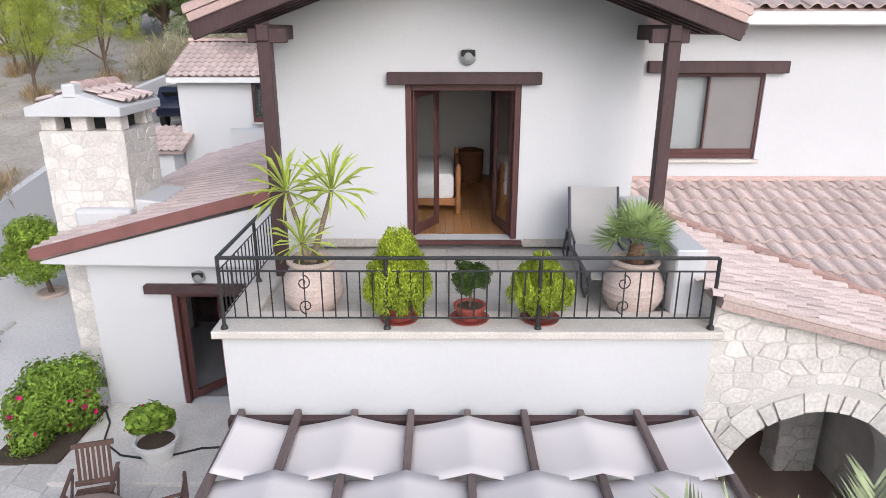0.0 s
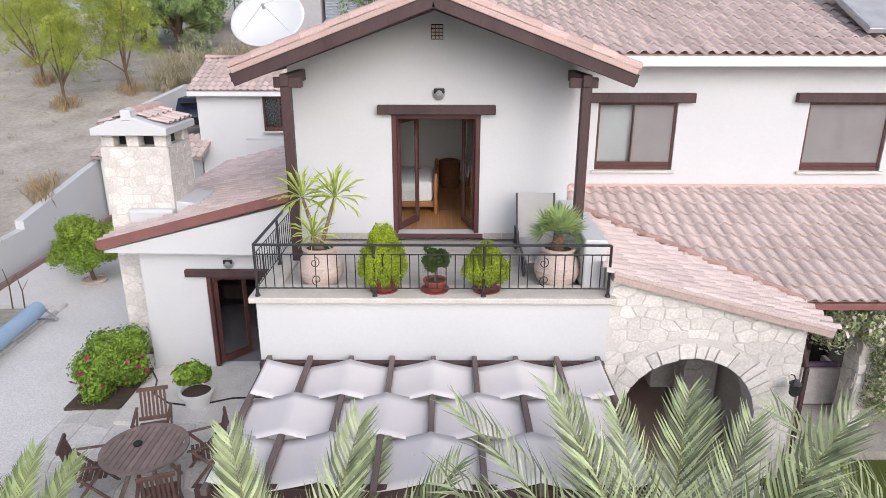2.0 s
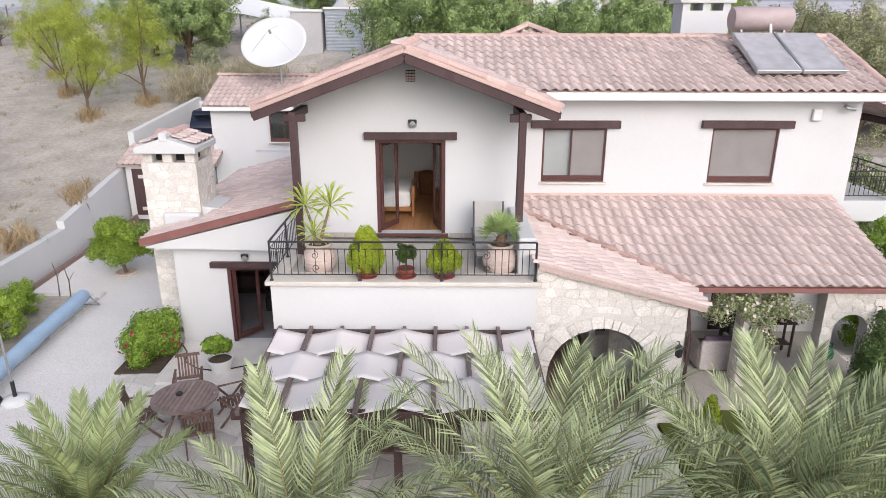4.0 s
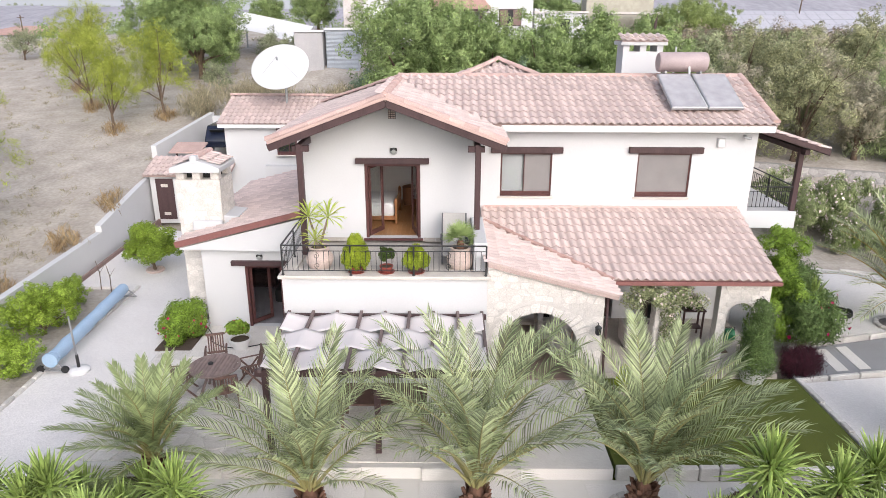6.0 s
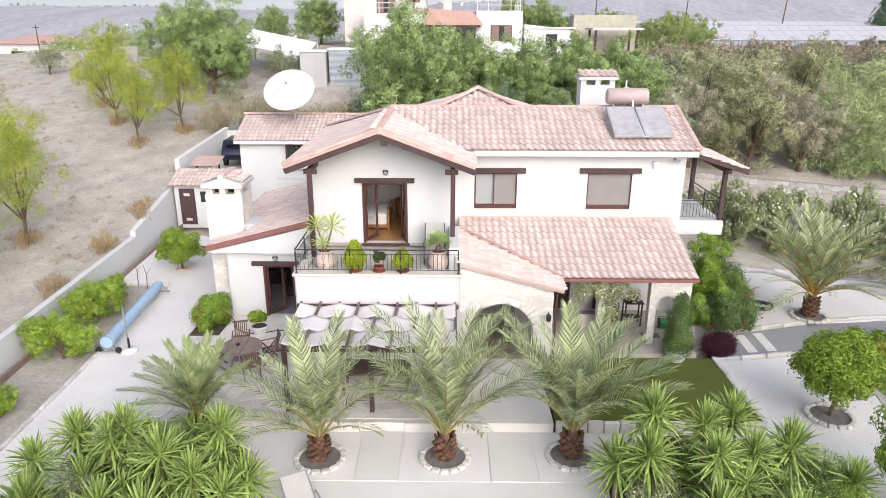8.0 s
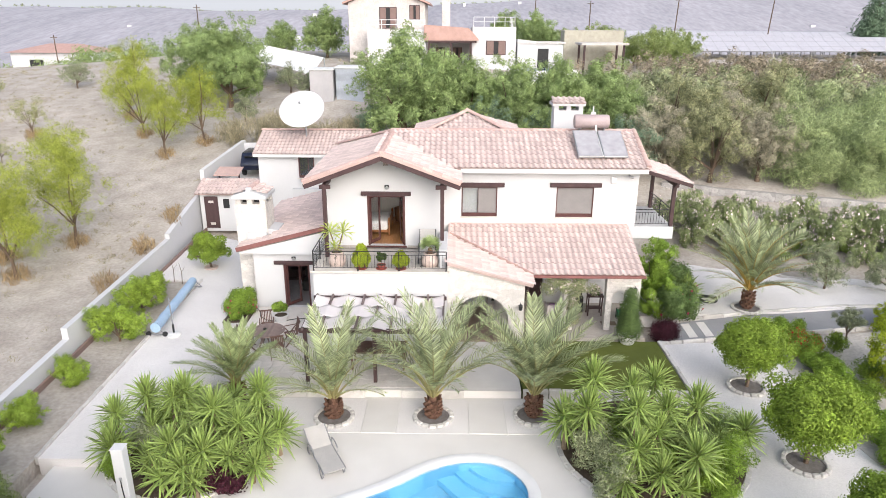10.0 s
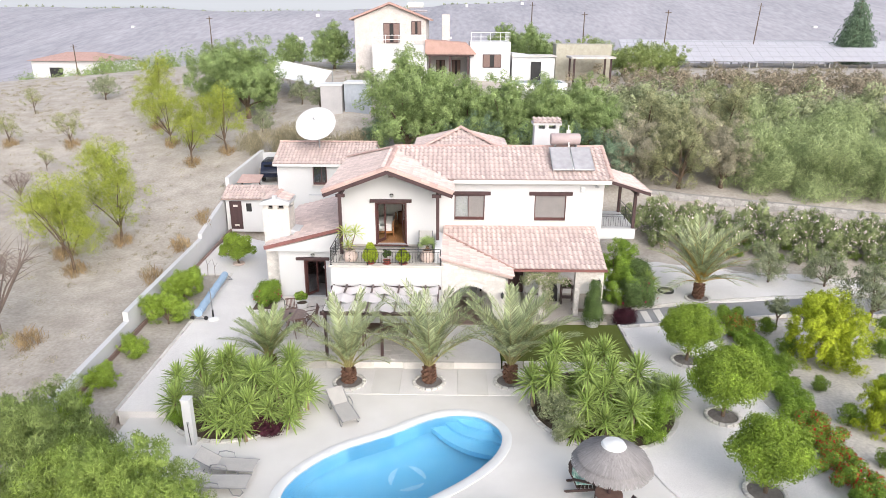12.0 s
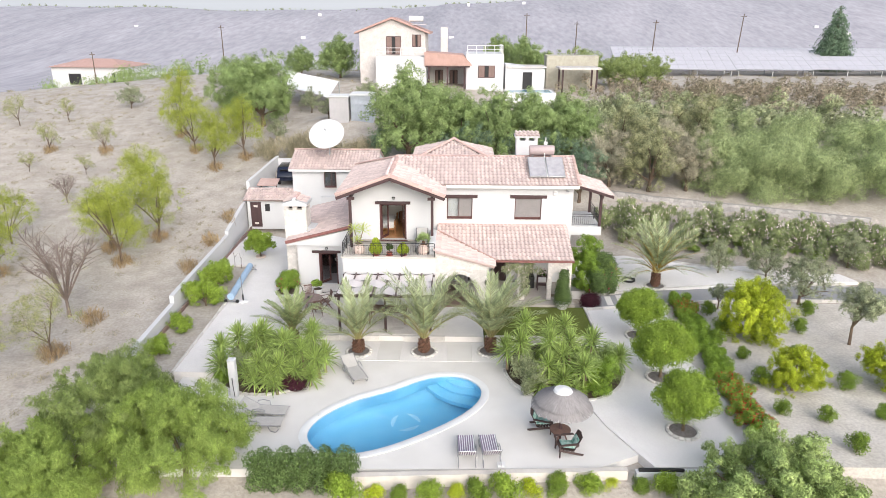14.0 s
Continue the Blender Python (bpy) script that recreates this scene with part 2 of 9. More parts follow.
def build_ground():
    def line(lo, hi, near, fine):
        out = list(np.arange(lo, hi + 0.01, fine))
        s = fine
        while out[-1] < near:
            s *= 1.14
            out.append(out[-1] + s)
        s = fine
        while out[0] > -near:
            s *= 1.14
            out.insert(0, out[0] - s)
        return np.array(out)
    xs, ys = line(-42, 46, 3400, 0.9), line(-24, 60, 3400, 0.9)
    xs = np.unique(np.concatenate([xs[(xs < -12.8) | (xs > -10.7)], np.arange(-12.75, -10.7, 0.09)]))
    ys = ys[ys > -400]
    gx, gy = np.meshgrid(xs, ys)
    gz = height(gx, gy)
    rough = np.random.RandomState(3)
    bumps = sum(np.sin(gx * a + p) * np.sin(gy * b + q) * c for a, b, c, p, q in ((0.35, 0.31, 0.05, 1, 2), (0.9, 0.8, 0.035, 0.3, 1), (2.1, 1.7, 0.025, 2, 0.4)))
    plot = (gx > -12.5) & (gx < 12) & (gy > -17) & (gy < 19) | (gx > 11) & (gx < 42) & (gy > -15.6) & (gy < 3)
    gz = gz + np.where(plot, 0, bumps + rough.uniform(-0.02, 0.02, gz.shape))
    nx, ny = len(xs), len(ys)
    verts = np.stack([gx, gy, gz], -1).reshape(-1, 3)
    idx = np.arange(nx * ny).reshape(ny, nx)
    faces = np.stack([idx[:-1, :-1], idx[:-1, 1:], idx[1:, 1:], idx[1:, :-1]], -1).reshape(-1, 4)
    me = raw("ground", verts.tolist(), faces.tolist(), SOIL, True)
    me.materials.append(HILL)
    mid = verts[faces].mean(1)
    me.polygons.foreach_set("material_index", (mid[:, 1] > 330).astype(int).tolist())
    tagged(new("ground", me), "dry pale stony earth with sparse weeds", "ground", "", "structure")


SOIL = mat("dry_stony_soil", (0.46, 0.42, 0.375), (0.335, 0.30, 0.26), 0.95, 0.8, 7, 0.9, dist=0.05)
# distance haze is put into this pale violet-grey hillside colour
HILL = mat("haze_tinted_hillside", (0.39, 0.375, 0.41), (0.31, 0.305, 0.335), 0.95, 0.011, 0.09, 0.0, stretch=(1, 0.11, 1.5))
build_ground()
# added glowing panel: whitens the sky strip above the hills, where the sky renders darker
SKY_GLOW = bpy.data.materials.new("glowing_sky_panel")
SKY_GLOW.use_nodes = True
hz = SKY_GLOW.node_tree.nodes["Principled BSDF"].inputs
hz["Base Color"].default_value = (0, 0, 0, 1)
hz["Emission Color"].default_value, hz["Emission Strength"].default_value = (0.96, 0.97, 1.0, 1), 0.46
tagged(new("backdrop", raw("backdrop", [(-5200, 3300, -30), (5200, 3300, -30), (5200, 3300, 420), (-5200, 3300, 420)], [(0, 1, 2, 3)], SKY_GLOW)), "glowing panel added for the white sky behind the far hills", "sky", "", "structure")


def ring(n, f):
    return [f(2 * math.pi * k / n) for k in range(n)]


def pool_point(a, grow=0.0):
    """The kidney-shaped outline of the pool."""
    c, s = math.cos(a), math.sin(a)
    u = 0.15 + (3.92 + grow) * math.copysign(abs(c) ** 0.82, c)
    w = (1.86 + grow) * math.copysign(abs(s) ** 0.86, s) - 0.18
    if s > 0:
        w -= 0.26 * math.exp(-((u - 0.9) / 1.3) ** 2)
    return 1.0 + u * 0.8 - w * 0.6, -12.0 + u * 0.6 + w * 0.8


DECK_Z, YARD_Z = -0.30, -0.01
CLEAR = [pool_point(2 * math.pi * k / 64, 0.26) for k in range(64)]


def slab_with_hole(outline, hole, z0, z1):
    """A slab round a hole: rays from the hole's middle join both outlines."""
    bm = B()
    cx, cy = sum(p[0] for p in hole) / len(hole), sum(p[1] for p in hole) / len(hole)
    outer = []
    for hx, hy in hole:
        dx, dy, best = hx - cx, hy - cy, 1e9
        for (ax, ay), (bx, by) in zip(outline, outline[1:] + outline[:1]):
            ex, ey = bx - ax, by - ay
            det = dx * -ey + dy * ex
            if abs(det) < 1e-9:
                continue
            k = ((ax - cx) * -ey + (ay - cy) * ex) / det
            m = (dx * (ay - cy) - dy * (ax - cx)) / det
            if k > 0 and -1e-6 <= m <= 1 + 1e-6:
                best = min(best, k)
        outer.append((cx + dx * best, cy + dy * best))
    n = len(hole)
    for z in (z1, z0):
        a, b = [bm.verts.new((*p, z)) for p in hole], [bm.verts.new((*p, z)) for p in outer]
        for i in range(n):
            bm.faces.new((a[i], a[(i + 1) % n], b[(i + 1) % n], b[i]))
        if z == z1:
            ta, tb = a, b
    for i in range(n):
        j = (i + 1) % n
        bm.faces.new((ta[i], ta[j], a[j], a[i]))
        bm.faces.new((tb[i], tb[j], b[j], b[i]))
    return bm


def rect(x0, x1, y0, y1):
    return [(x0, y0), (x1, y0), (x1, y1), (x0, y1)]


# paved pool deck, terrace, gravel, turf and drive
structure("pool_deck", slab_with_hole([(-8.6, -16.0), (10.6, -15.45), (10.05, -14.3), (9.44, -13.0), (8.9, -11.2), (8.9, -5.8), (-8.6, -5.8)], CLEAR, -0.7, DECK_Z), DECK, "pale sandy stone paving round the pool", "paving")
bm = B(); prism(bm, rect(-6.6, 4.9, -5.8, 1.4), -0.6, -0.03)
structure("terrace", bm, CONCRETE, "pale crazy-paved terrace beside the house", "paving")
bm = B(); prism(bm, [(-9.0, -9.6), (-6.62, -9.6), (-6.62, 8.4), (-11.6, 11.2), (-11.8, 4.0), (-9.6, 4.0)], -0.6, YARD_Z - 0.03)
structure("gravel_yard", bm, GRAVEL, "pale gravel yard along the house", "gravel")
bm = B(); prism(bm, [(10.62, -15.46), (15.6, -15.3), (14.2, -6), (15.2, -1.3), (10.62, -1.95), (10.62, -5.7), (8.91, -5.7), (8.91, -11.2), (9.45, -13.0), (10.06, -14.3)], -0.7, -0.24)
structure("gravel_garden", bm, GRAVEL, "pale gravel between the young trees", "gravel")
SANDY = mat("pale_sandy_orchard_soil", (0.56, 0.525, 0.48), (0.45, 0.415, 0.375), 0.95, 1.1, 9, 0.8, dist=0.03)
bm = B(); prism(bm, [(15.62, -15.3), (40, -15.3), (40, -2.4), (34, -2.0), (26, -0.7), (20, -0.55), (15.25, -1.4), (14.22, -6)], -0.7, -0.245)
structure("orchard_ground", bm, SANDY, "pale sandy soil of the small orchard", "ground")
bm = B(); prism(bm, [(10.0, 0.4), (17, 1.0), (24, 2.2), (28, 2.4), (27, 5.2), (18, 6.5), (11.5, 8)], -0.9, -0.10)
structure("gravel_court", bm, GRAVEL, "pale gravel court beside the drive", "gravel")
bm = B(); prism(bm, [(10.66, -1.75), (15.0, -1.05), (20.0, -0.1), (26.0, -0.3), (34, -1.6), (34, 1.0), (26.0, 1.9), (20, 1.6), (15, 0.75), (11.2, -0.25)], -0.8, -0.17)
structure("driveway", bm, ASPHALT, "worn grey driveway with pale crossing strips", "driveway")
for k in range(2):
    bm = B(); prism(bm, [(11.98 + k * 0.68, -1.42 + k * 0.12), (12.33 + k * 0.68, -1.36 + k * 0.12), (12.38 + k * 0.68, -0.12 + k * 0.17), (12.03 + k * 0.68, -0.18 + k * 0.17)], -0.3, -0.158)
    structure("crossing_strip", bm, CONCRETE, "pale paved strip across the drive", "paving")
bm = B(); prism(bm, rect(4.95, 10.45, -5.7, -2.15), -0.6, 0.0)
structure("lawn", bm, LAWN, "flat artificial lawn with a stone edge", "lawn")
bm = B(); prism(bm, rect(5.4, 10.0, -2.1, 1.3), -0.6, 0.12)
structure("veranda_floor", bm, SKIRT, "pale concrete veranda floor", "floor")


def kerb_run(a, b, w=0.14, h=0.14, z=0.0, piece=0.42, name="kerb", label="row of pale kerb stones", mesh_cache={}):
    """A row of separate kerb stones from a to b."""
    a, b = Vector((*a, z)), Vector((*b, z))
    d = b - a
    count = max(1, round(d.length / piece))
    owner = thing(name, label, "kerb", "", "structure")
    rot = math.degrees(math.atan2(d.y, d.x))
    for i in range(count):
        key = (round(d.length / count, 2), w, h, i % 3)
        if key not in mesh_cache:
            bm = B(); box(bm, -key[0] / 2 + 0.012, key[0] / 2 - 0.012, -w / 2, w / 2, -0.2, h + 0.012 * (i % 3)); bevel(bm, 0.02)
            mesh_cache[key] = mesh_of("kerb_stone", bm, KERB)
        ob = part("kerb_stone", mesh_cache[key], KERB, owner)
        p = a + d * ((i + 0.5) / count)
        ob.matrix_basis = pose(p.x, p.y, p.z, 0, 0, rot + random.uniform(-2, 2))
    return owner


kerb_run((10.55, -2.1), (10.55, -5.75), z=-0.1)
kerb_run((4.95, -5.77), (10.55, -5.77), z=-0.1, h=0.12)
kerb_run((10.7, -1.85), (15.2, -1.13), z=-0.23, h=0.09, w=0.11, piece=0.9)
kerb_run((15.2, -1.13), (20, -0.2), z=-0.23, h=0.09, w=0.11, piece=0.9)
kerb_run((20, -0.2), (26, -0.4), z=-0.23, h=0.09, w=0.11, piece=0.9)
kerb_run((11.3, -0.1), (15, 0.9), z=-0.16, h=0.10, w=0.11, piece=0.9)
kerb_run((15, 0.9), (20, 1.75), z=-0.16, h=0.10, w=0.11, piece=0.9)
kerb_run((20, 1.75), (27, 2.05), z=-0.16, h=0.10, w=0.11, piece=0.9)
kerb_run((16.3, 6.2), (21.1, 4.3), z=-0.14, h=0.10, w=0.11, piece=0.9)
kerb_run((21.1, 4.3), (24.6, 2.35), z=-0.14, h=0.10, w=0.11, piece=0.9)
kerb_run((-9.05, -9.6), (-9.3, 4.0), z=-0.08, h=0.10, w=0.12, label="low pale kerb edging the planting bed")
kerb_run((-4.2, -5.78), (-0.3, -5.78), z=-0.14, h=0.12, w=0.14, piece=0.95, label="low pale stone edge of the terrace")
kerb_run((0.9, -5.78), (3.0, -5.78), z=-0.14, h=0.12, w=0.14, piece=0.95, label="low pale stone edge of the terrace")
# gravel strips with the palms, and path slabs between them
for x0, x1 in ((-3.0, -0.2), (0.9, 3.1), (4.3, 6.8)):
    bm = B(); prism(bm, rect(x0, x1, -7.85, -5.93), -0.5, DECK_Z + 0.012)
    structure("gravel_strip", bm, GRAVEL, "pale gravel strip round the palms", "gravel")
for x0, x1 in ((-0.18, 0.88), (3.12, 4.28)):
    bm = B(); box(bm, x0, x1, -7.85, -5.93, -0.5, DECK_Z + 0.024); bevel(bm, 0.008)
    structure("path_slab", bm, DECK, "smooth pale concrete path slab between the palms", "paving")

# ---- pool ----
POOL_IN = mat("pale_blue_pool_plaster", (0.22, 0.53, 0.74), (0.17, 0.48, 0.71), 0.6, 1.2, 60, 0.05)
WATER = glass("pool_water", (0.84, 0.95, 0.99), 1.33, 0.03)
n, l = WATER.node_tree.nodes, WATER.node_tree.links
rip, bmp = n.new("ShaderNodeTexNoise"), n.new("ShaderNodeBump")
rip.inputs["Scale"].default_value, bmp.inputs["Strength"].default_value, bmp.inputs["Distance"].default_value = 5.0, 0.12, 0.05
l.new(rip.outputs[0], bmp.inputs["Height"]); l.new(bmp.outputs[0], n["Principled BSDF"].inputs["Normal"])
MOSAIC = mat("pale_pool_mosaic", (0.42, 0.66, 0.80), (0.34, 0.60, 0.77), 0.5, 6, 60, 0.05)
pool = thing("swimming_pool", "kidney-shaped swimming pool filled with clear blue water", "pool")
bm = B()
N = 64
rings = [[bm.verts.new((*pool_point(2 * math.pi * k / N, g), z)) for k in range(N)] for g, z in ((0.0, -0.30), (0.0, -1.3), (-0.25, -1.55), (-0.7, -1.62))]
for r0, r1 in zip(rings, rings[1:]):
    for k in range(N):
        bm.faces.new((r0[k], r0[(k + 1) % N], r1[(k + 1) % N], r1[k]))
bm.faces.new(rings[-1])
part("basin", bm, POOL_IN, pool, smooth=True)
bm = B()
prof = [(0.0, -0.36), (-0.03, -0.285), (0.0, -0.262), (0.22, -0.258), (0.30, -0.268), (0.30, -0.4), (0.0, -0.4)]
rings = [[bm.verts.new((*pool_point(2 * math.pi * k / N, g), z)) for k in range(N)] for g, z in prof]
for r0, r1 in zip(rings, rings[1:] + rings[:1]):
    for k in range(N):
        bm.faces.new((r0[k], r0[(k + 1) % N], r1[(k + 1) % N], r1[k]))
part("coping", bm, WHITE, pool, "smooth white coping", smooth=True)
water_v = [(*pool_point(2 * math.pi * k / N, -0.004), -0.40) for k in range(N)]
water = part("water", raw("water", water_v, [tuple(range(N))], WATER), WATER, pool, "clear rippled water")
water.visible_shadow = False
for i, (p, q) in enumerate((((3.41, 1.16), (3.99, -0.22)), ((3.0, 1.18), (3.68, -0.6)), ((2.52, 1.11), (3.21, -1.07)))):
    # each step lies between a bowed front edge and the pool's rounded end
    bm = B()
    to_world = lambda u, w: (1.0 + u * 0.8 - w * 0.6, -12.0 + u * 0.6 + w * 0.8)
    rim = []
    for k in range(-40, 41):
        x, y = pool_point(math.pi * k / 50, -0.01)
        u, w = (x - 1) * 0.8 + (y + 12) * 0.6, -(x - 1) * 0.6 + (y + 12) * 0.8
        if (q[0] - p[0]) * (w - p[1]) - (q[1] - p[1]) * (u - p[0]) > 0.02:
            rim.append((x, y))
    front = [to_world(p[0] + (q[0] - p[0]) * t - 0.9 * t * (1 - t), p[1] + (q[1] - p[1]) * t - 0.35 * t * (1 - t)) for t in (k / 10 for k in range(11))]
    prism(bm, rim + front, -1.3, -0.58 - 0.2 * i)
    part("pool_step", bm, POOL_IN, pool, "rounded underwater step")
for k in range(3):
    bm = B()
    arc = [(2.1943951 * k + 0.14 * q) for q in range(12)]
    prism(bm, [(1.45 + 0.62 * math.cos(a), -11.7 + 0.62 * math.sin(a)) for a in arc] + [(1.45 + (0.62 - 0.20 * math.sin(math.pi * (q + 1) / 13)) * math.cos(a), -11.7 + (0.62 - 0.20 * math.sin(math.pi * (q + 1) / 13)) * math.sin(a)) for q, a in reversed(list(enumerate(arc)))], -1.62, -1.606)
    part("floor_mosaic", bm, MOSAIC, pool, "pale curved mosaic on the pool floor")
for a in (1.9, 2.25):
    x, y = pool_point(a, 0.1)
    bm = B(); lathe(bm, [(0.11, -0.275), (0.11, -0.25), (0.08, -0.245)], 14, (x, y))
    part("skimmer_lid", bm, WHITE, pool)

# ---- boundary walls ----
bm = B()
for y0, y1, x0, x1, top in ((-11.5, -3.6, -11.0, -11.45, 0.62), (-3.6, 6.9, -11.45, -12.0, 1.05)):
    vs = [(x0 - 0.12, y0), (x0 + 0.12, y0), (x1 + 0.12, y1), (x1 - 0.12, y1)]
    prism(bm, vs, -0.8, top)
ramp = ((-12.13, 6.9, 1.30), (-11.88, 6.9, 1.30), (-12.23, 12.4, 2.06), (-12.47, 12.4, 2.06))
for ends in (ramp, ((-12.47, 13.4, 3.25), (-12.23, 13.4, 3.25), (-11.4, 19.3, 4.08), (-11.64, 19.3, 4.08))):
    lo = [bm.verts.new((x, y, -0.4)) for x, y, z in ends]; hi = [bm.verts.new(p) for p in ends]
    bm.faces.new(hi); bm.faces.new(lo[::-1])
    for k in range(4):
        bm.faces.new((lo[k], lo[(k + 1) % 4], hi[(k + 1) % 4], hi[k]))
prism(bm, [(-12.475, 12.4), (-12.225, 12.4), (-12.225, 13.4), (-12.475, 13.4)], -0.4, 2.2)
prism(bm, [(-11.64, 19.3), (-11.64, 19.06), (-7.5, 19.06), (-7.5, 19.3)], 0.0, 3.9)
structure("boundary_wall", bm, PLASTER, "long white rendered boundary wall, stepping up the slope", "wall")
bm = B()
prism(bm, [(-10.88, -11.5), (-10.80, -11.5), (-11.86, 12.0), (-11.95, 12.0)], -0.5, 0.10)
structure("wall_plinth", bm, mat("faded_brown_plinth", (0.27, 0.19, 0.17), (0.22, 0.155, 0.14), 0.8, 2, 40, 0.2), "red-brown painted plinth of the boundary wall", "plinth")
bm = B(); prism(bm, [(-0.1, -16.05), (-0.1, -16.3), (9.6, -15.72), (9.6, -15.5)], -1.9, -0.22)
structure("front_wall", bm, CAP, "pale rendered retaining wall below the pool deck", "wall")
bm = B(); prism(bm, [(9.9, -15.5), (9.9, -15.72), (14.5, -15.6), (14.5, -15.38)], -1.9, -0.30)
structure("front_wall", bm, PLASTER, "low white wall below the gravel garden", "wall")
bm = B(); box(bm, 10.0, 11.6, -15.66, -15.56, -0.30, -0.20)
structure("drain_channel", bm, BLACK, "dark drain channel on the low wall", "drain")


# ---- roofs ----
def tile_shape():
    """One clay tile with a barrel and a pan, its lower end raised and thick."""
    w, length, pts = 0.245, 0.41, []
    for i in range(8):
        u = i / 7
        z = 0.048 * math.sin(math.pi * min(1, u / 0.62)) if u < 0.62 else -0.014 * math.sin(math.pi * (u - 0.62) / 0.38)
        pts.append((-w / 2 + w * u, z))
    verts = [(x, length / 2, z) for x, z in pts] + [(x, -length / 2, z + 0.048) for x, z in pts] + [(x * 0.97, -length / 2 + 0.004, z + 0.020) for x, z in pts]
    faces = []
    for i in range(7):
        faces += [(i + 8, i + 9, i + 1, i), (i + 16, i + 17, i + 9, i + 8)]
    return verts, faces


TILE_V, TILE_F = tile_shape()
TILE_MESH = raw("roof_tile", TILE_V, TILE_F, TILE, True)
TILE_MESH.set_sharp_from_angle(angle=radians(50))


def roof(owner, name, origin, u, v, width, length, keep=lambda p: True, near=300, outline=None, label="weathered pink clay roof tiles"):
    """A tiled slope: origin at an eave's corner, u along the eave, v up the slope."""
    u, v = Vector(u).normalized(), Vector(v).normalized()
    nrm, origin = u.cross(v), Vector(origin)
    bm = B()
    outline = outline or [(0, 0), (width, 0), (width, length), (0, length)]
    a = [bm.verts.new(origin + u * p + v * q - nrm * 0.015) for p, q in outline]
    b = [bm.verts.new(origin + u * p + v * q - nrm * 0.11) for p, q in outline]
    k = len(outline)
    bm.faces.new(a); bm.faces.new(b[::-1])
    for i in range(k):
        bm.faces.new((a[i], b[i], b[(i + 1) % k], a[(i + 1) % k]))
    base = part(name, bm, UNDER, owner, label)
    cols, rows = max(1, round(width / 0.232)), max(1, math.ceil(length / 0.335))
    count, rest_v, rest_f = 0, [], []
    for j in range(rows):
        for i in range(cols):
            p = origin + u * (width * (i + 0.5) / cols) + v * (j * 0.335 + 0.15)
            if not keep(p) or j * 0.335 + 0.05 > length:
                continue
            p = p + nrm * random.uniform(0, 0.008)
            skew = random.uniform(-0.012, 0.012)
            uu = u + v * skew
            m = Matrix(((uu.x, v.x, nrm.x, p.x), (uu.y, v.y, nrm.y, p.y), (uu.z, v.z, nrm.z, p.z), (0, 0, 0, 1)))
            if count < near:
                part("roof_tile", TILE_MESH, TILE, base).matrix_basis = m
            else:
                s = len(rest_v)
                rest_v += [tuple(m @ Vector(q)) for q in TILE_V]
                rest_f += [tuple(c + s for c in f) for f in TILE_F]
            count += 1
    if rest_v:
        rest = raw("roof_tiles", rest_v, rest_f, TILE_ALL, True)
        rest.set_sharp_from_angle(angle=radians(50))
        tagged(part("roof_tiles", rest, TILE_ALL, base), "", "", "", "stuff")
    return base


rv, rf = [], []
for s in range(2):
    for k in range(9):
        a = math.pi * k / 8
        rv.append((-0.22 + 0.44 * s, (0.125 - 0.02 * s) * math.cos(a), (0.105 - 0.015 * s) * math.sin(a)))
rf = [(k, k + 1, k + 10, k + 9) for k in range(8)] + [tuple(range(9)), tuple(range(17, 8, -1))]
RIDGE_MESH = raw("ridge_tile", rv, rf, RIDGE, True)
RIDGE_MESH.set_sharp_from_angle(angle=radians(50))


def ridge(owner, a, b):
    a, b = Vector(a), Vector(b)
    d = b - a
    count = max(1, round(d.length / 0.36))
    x = d.normalized()
    y = Vector((0, 0, 1)).cross(x).normalized()
    z = x.cross(y)
    for i in range(count):
        p = a + d * ((i + 0.5) / count) + z * random.uniform(0, 0.01)
        part("ridge_tile", RIDGE_MESH, RIDGE, owner).matrix_basis = Matrix(((x.x, y.x, z.x, p.x), (x.y, y.y, z.y, p.y), (x.z, y.z, z.z, p.z), (0, 0, 0, 1)))


def beam(name, a, b, w, h, material, owner, label="", up=(0, 0, 1)):
    """A squared timber from a to b."""
    a, b = Vector(a), Vector(b)
    d = b - a
    x = d.normalized()
    y = Vector(up).cross(x).normalized()
    z = x.cross(y)
    m = Matrix(((x.x, y.x, z.x, a.x), (x.y, y.y, z.y, a.y), (x.z, y.z, z.z, a.z), (0, 0, 0, 1)))
    bm = B(); box(bm, 0, d.length, -w / 2, w / 2, -h / 2, h / 2, m); bevel(bm, 0.008)
    return part(name, bm, material, owner, label)


# ---- villa: walls ----
villa = thing("villa", "white rendered two-storey villa with clay tile roofs", "house")


def pierced(x0, x1, z0, z1, y0, y1, holes, top=None):
    """A wall with rectangular openings, as butted blocks; top(x) gives a sloping head."""
    bm = B()
    xs = sorted({x0, x1, *[h[0] for h in holes], *[h[1] for h in holes]})
    for a, b in zip(xs, xs[1:]):
        gaps = sorted((h[2], h[3]) for h in holes if h[0] <= a + 1e-6 and h[1] >= b - 1e-6)
        z = z0
        for g0, g1 in gaps:
            if g0 > z + 1e-6:
                box(bm, a, b, y0, y1, z, g0)
            z = g1
        if top:
            cuts = [a, b]
            if a < top[1] < b:
                cuts = [a, top[1], b]
            wallface(bm, [(c, z) for c in cuts] + [(c, top[0](c)) for c in cuts[::-1]], y0, y1)
        else:
            box(bm, a, b, y0, y1, z, z1)
    bmesh.ops.remove_doubles(bm, verts=bm.verts, dist=0.0005)
    return bm


def gable_z(x):
    return 6.97 - 0.372 * abs(x + 0.05)


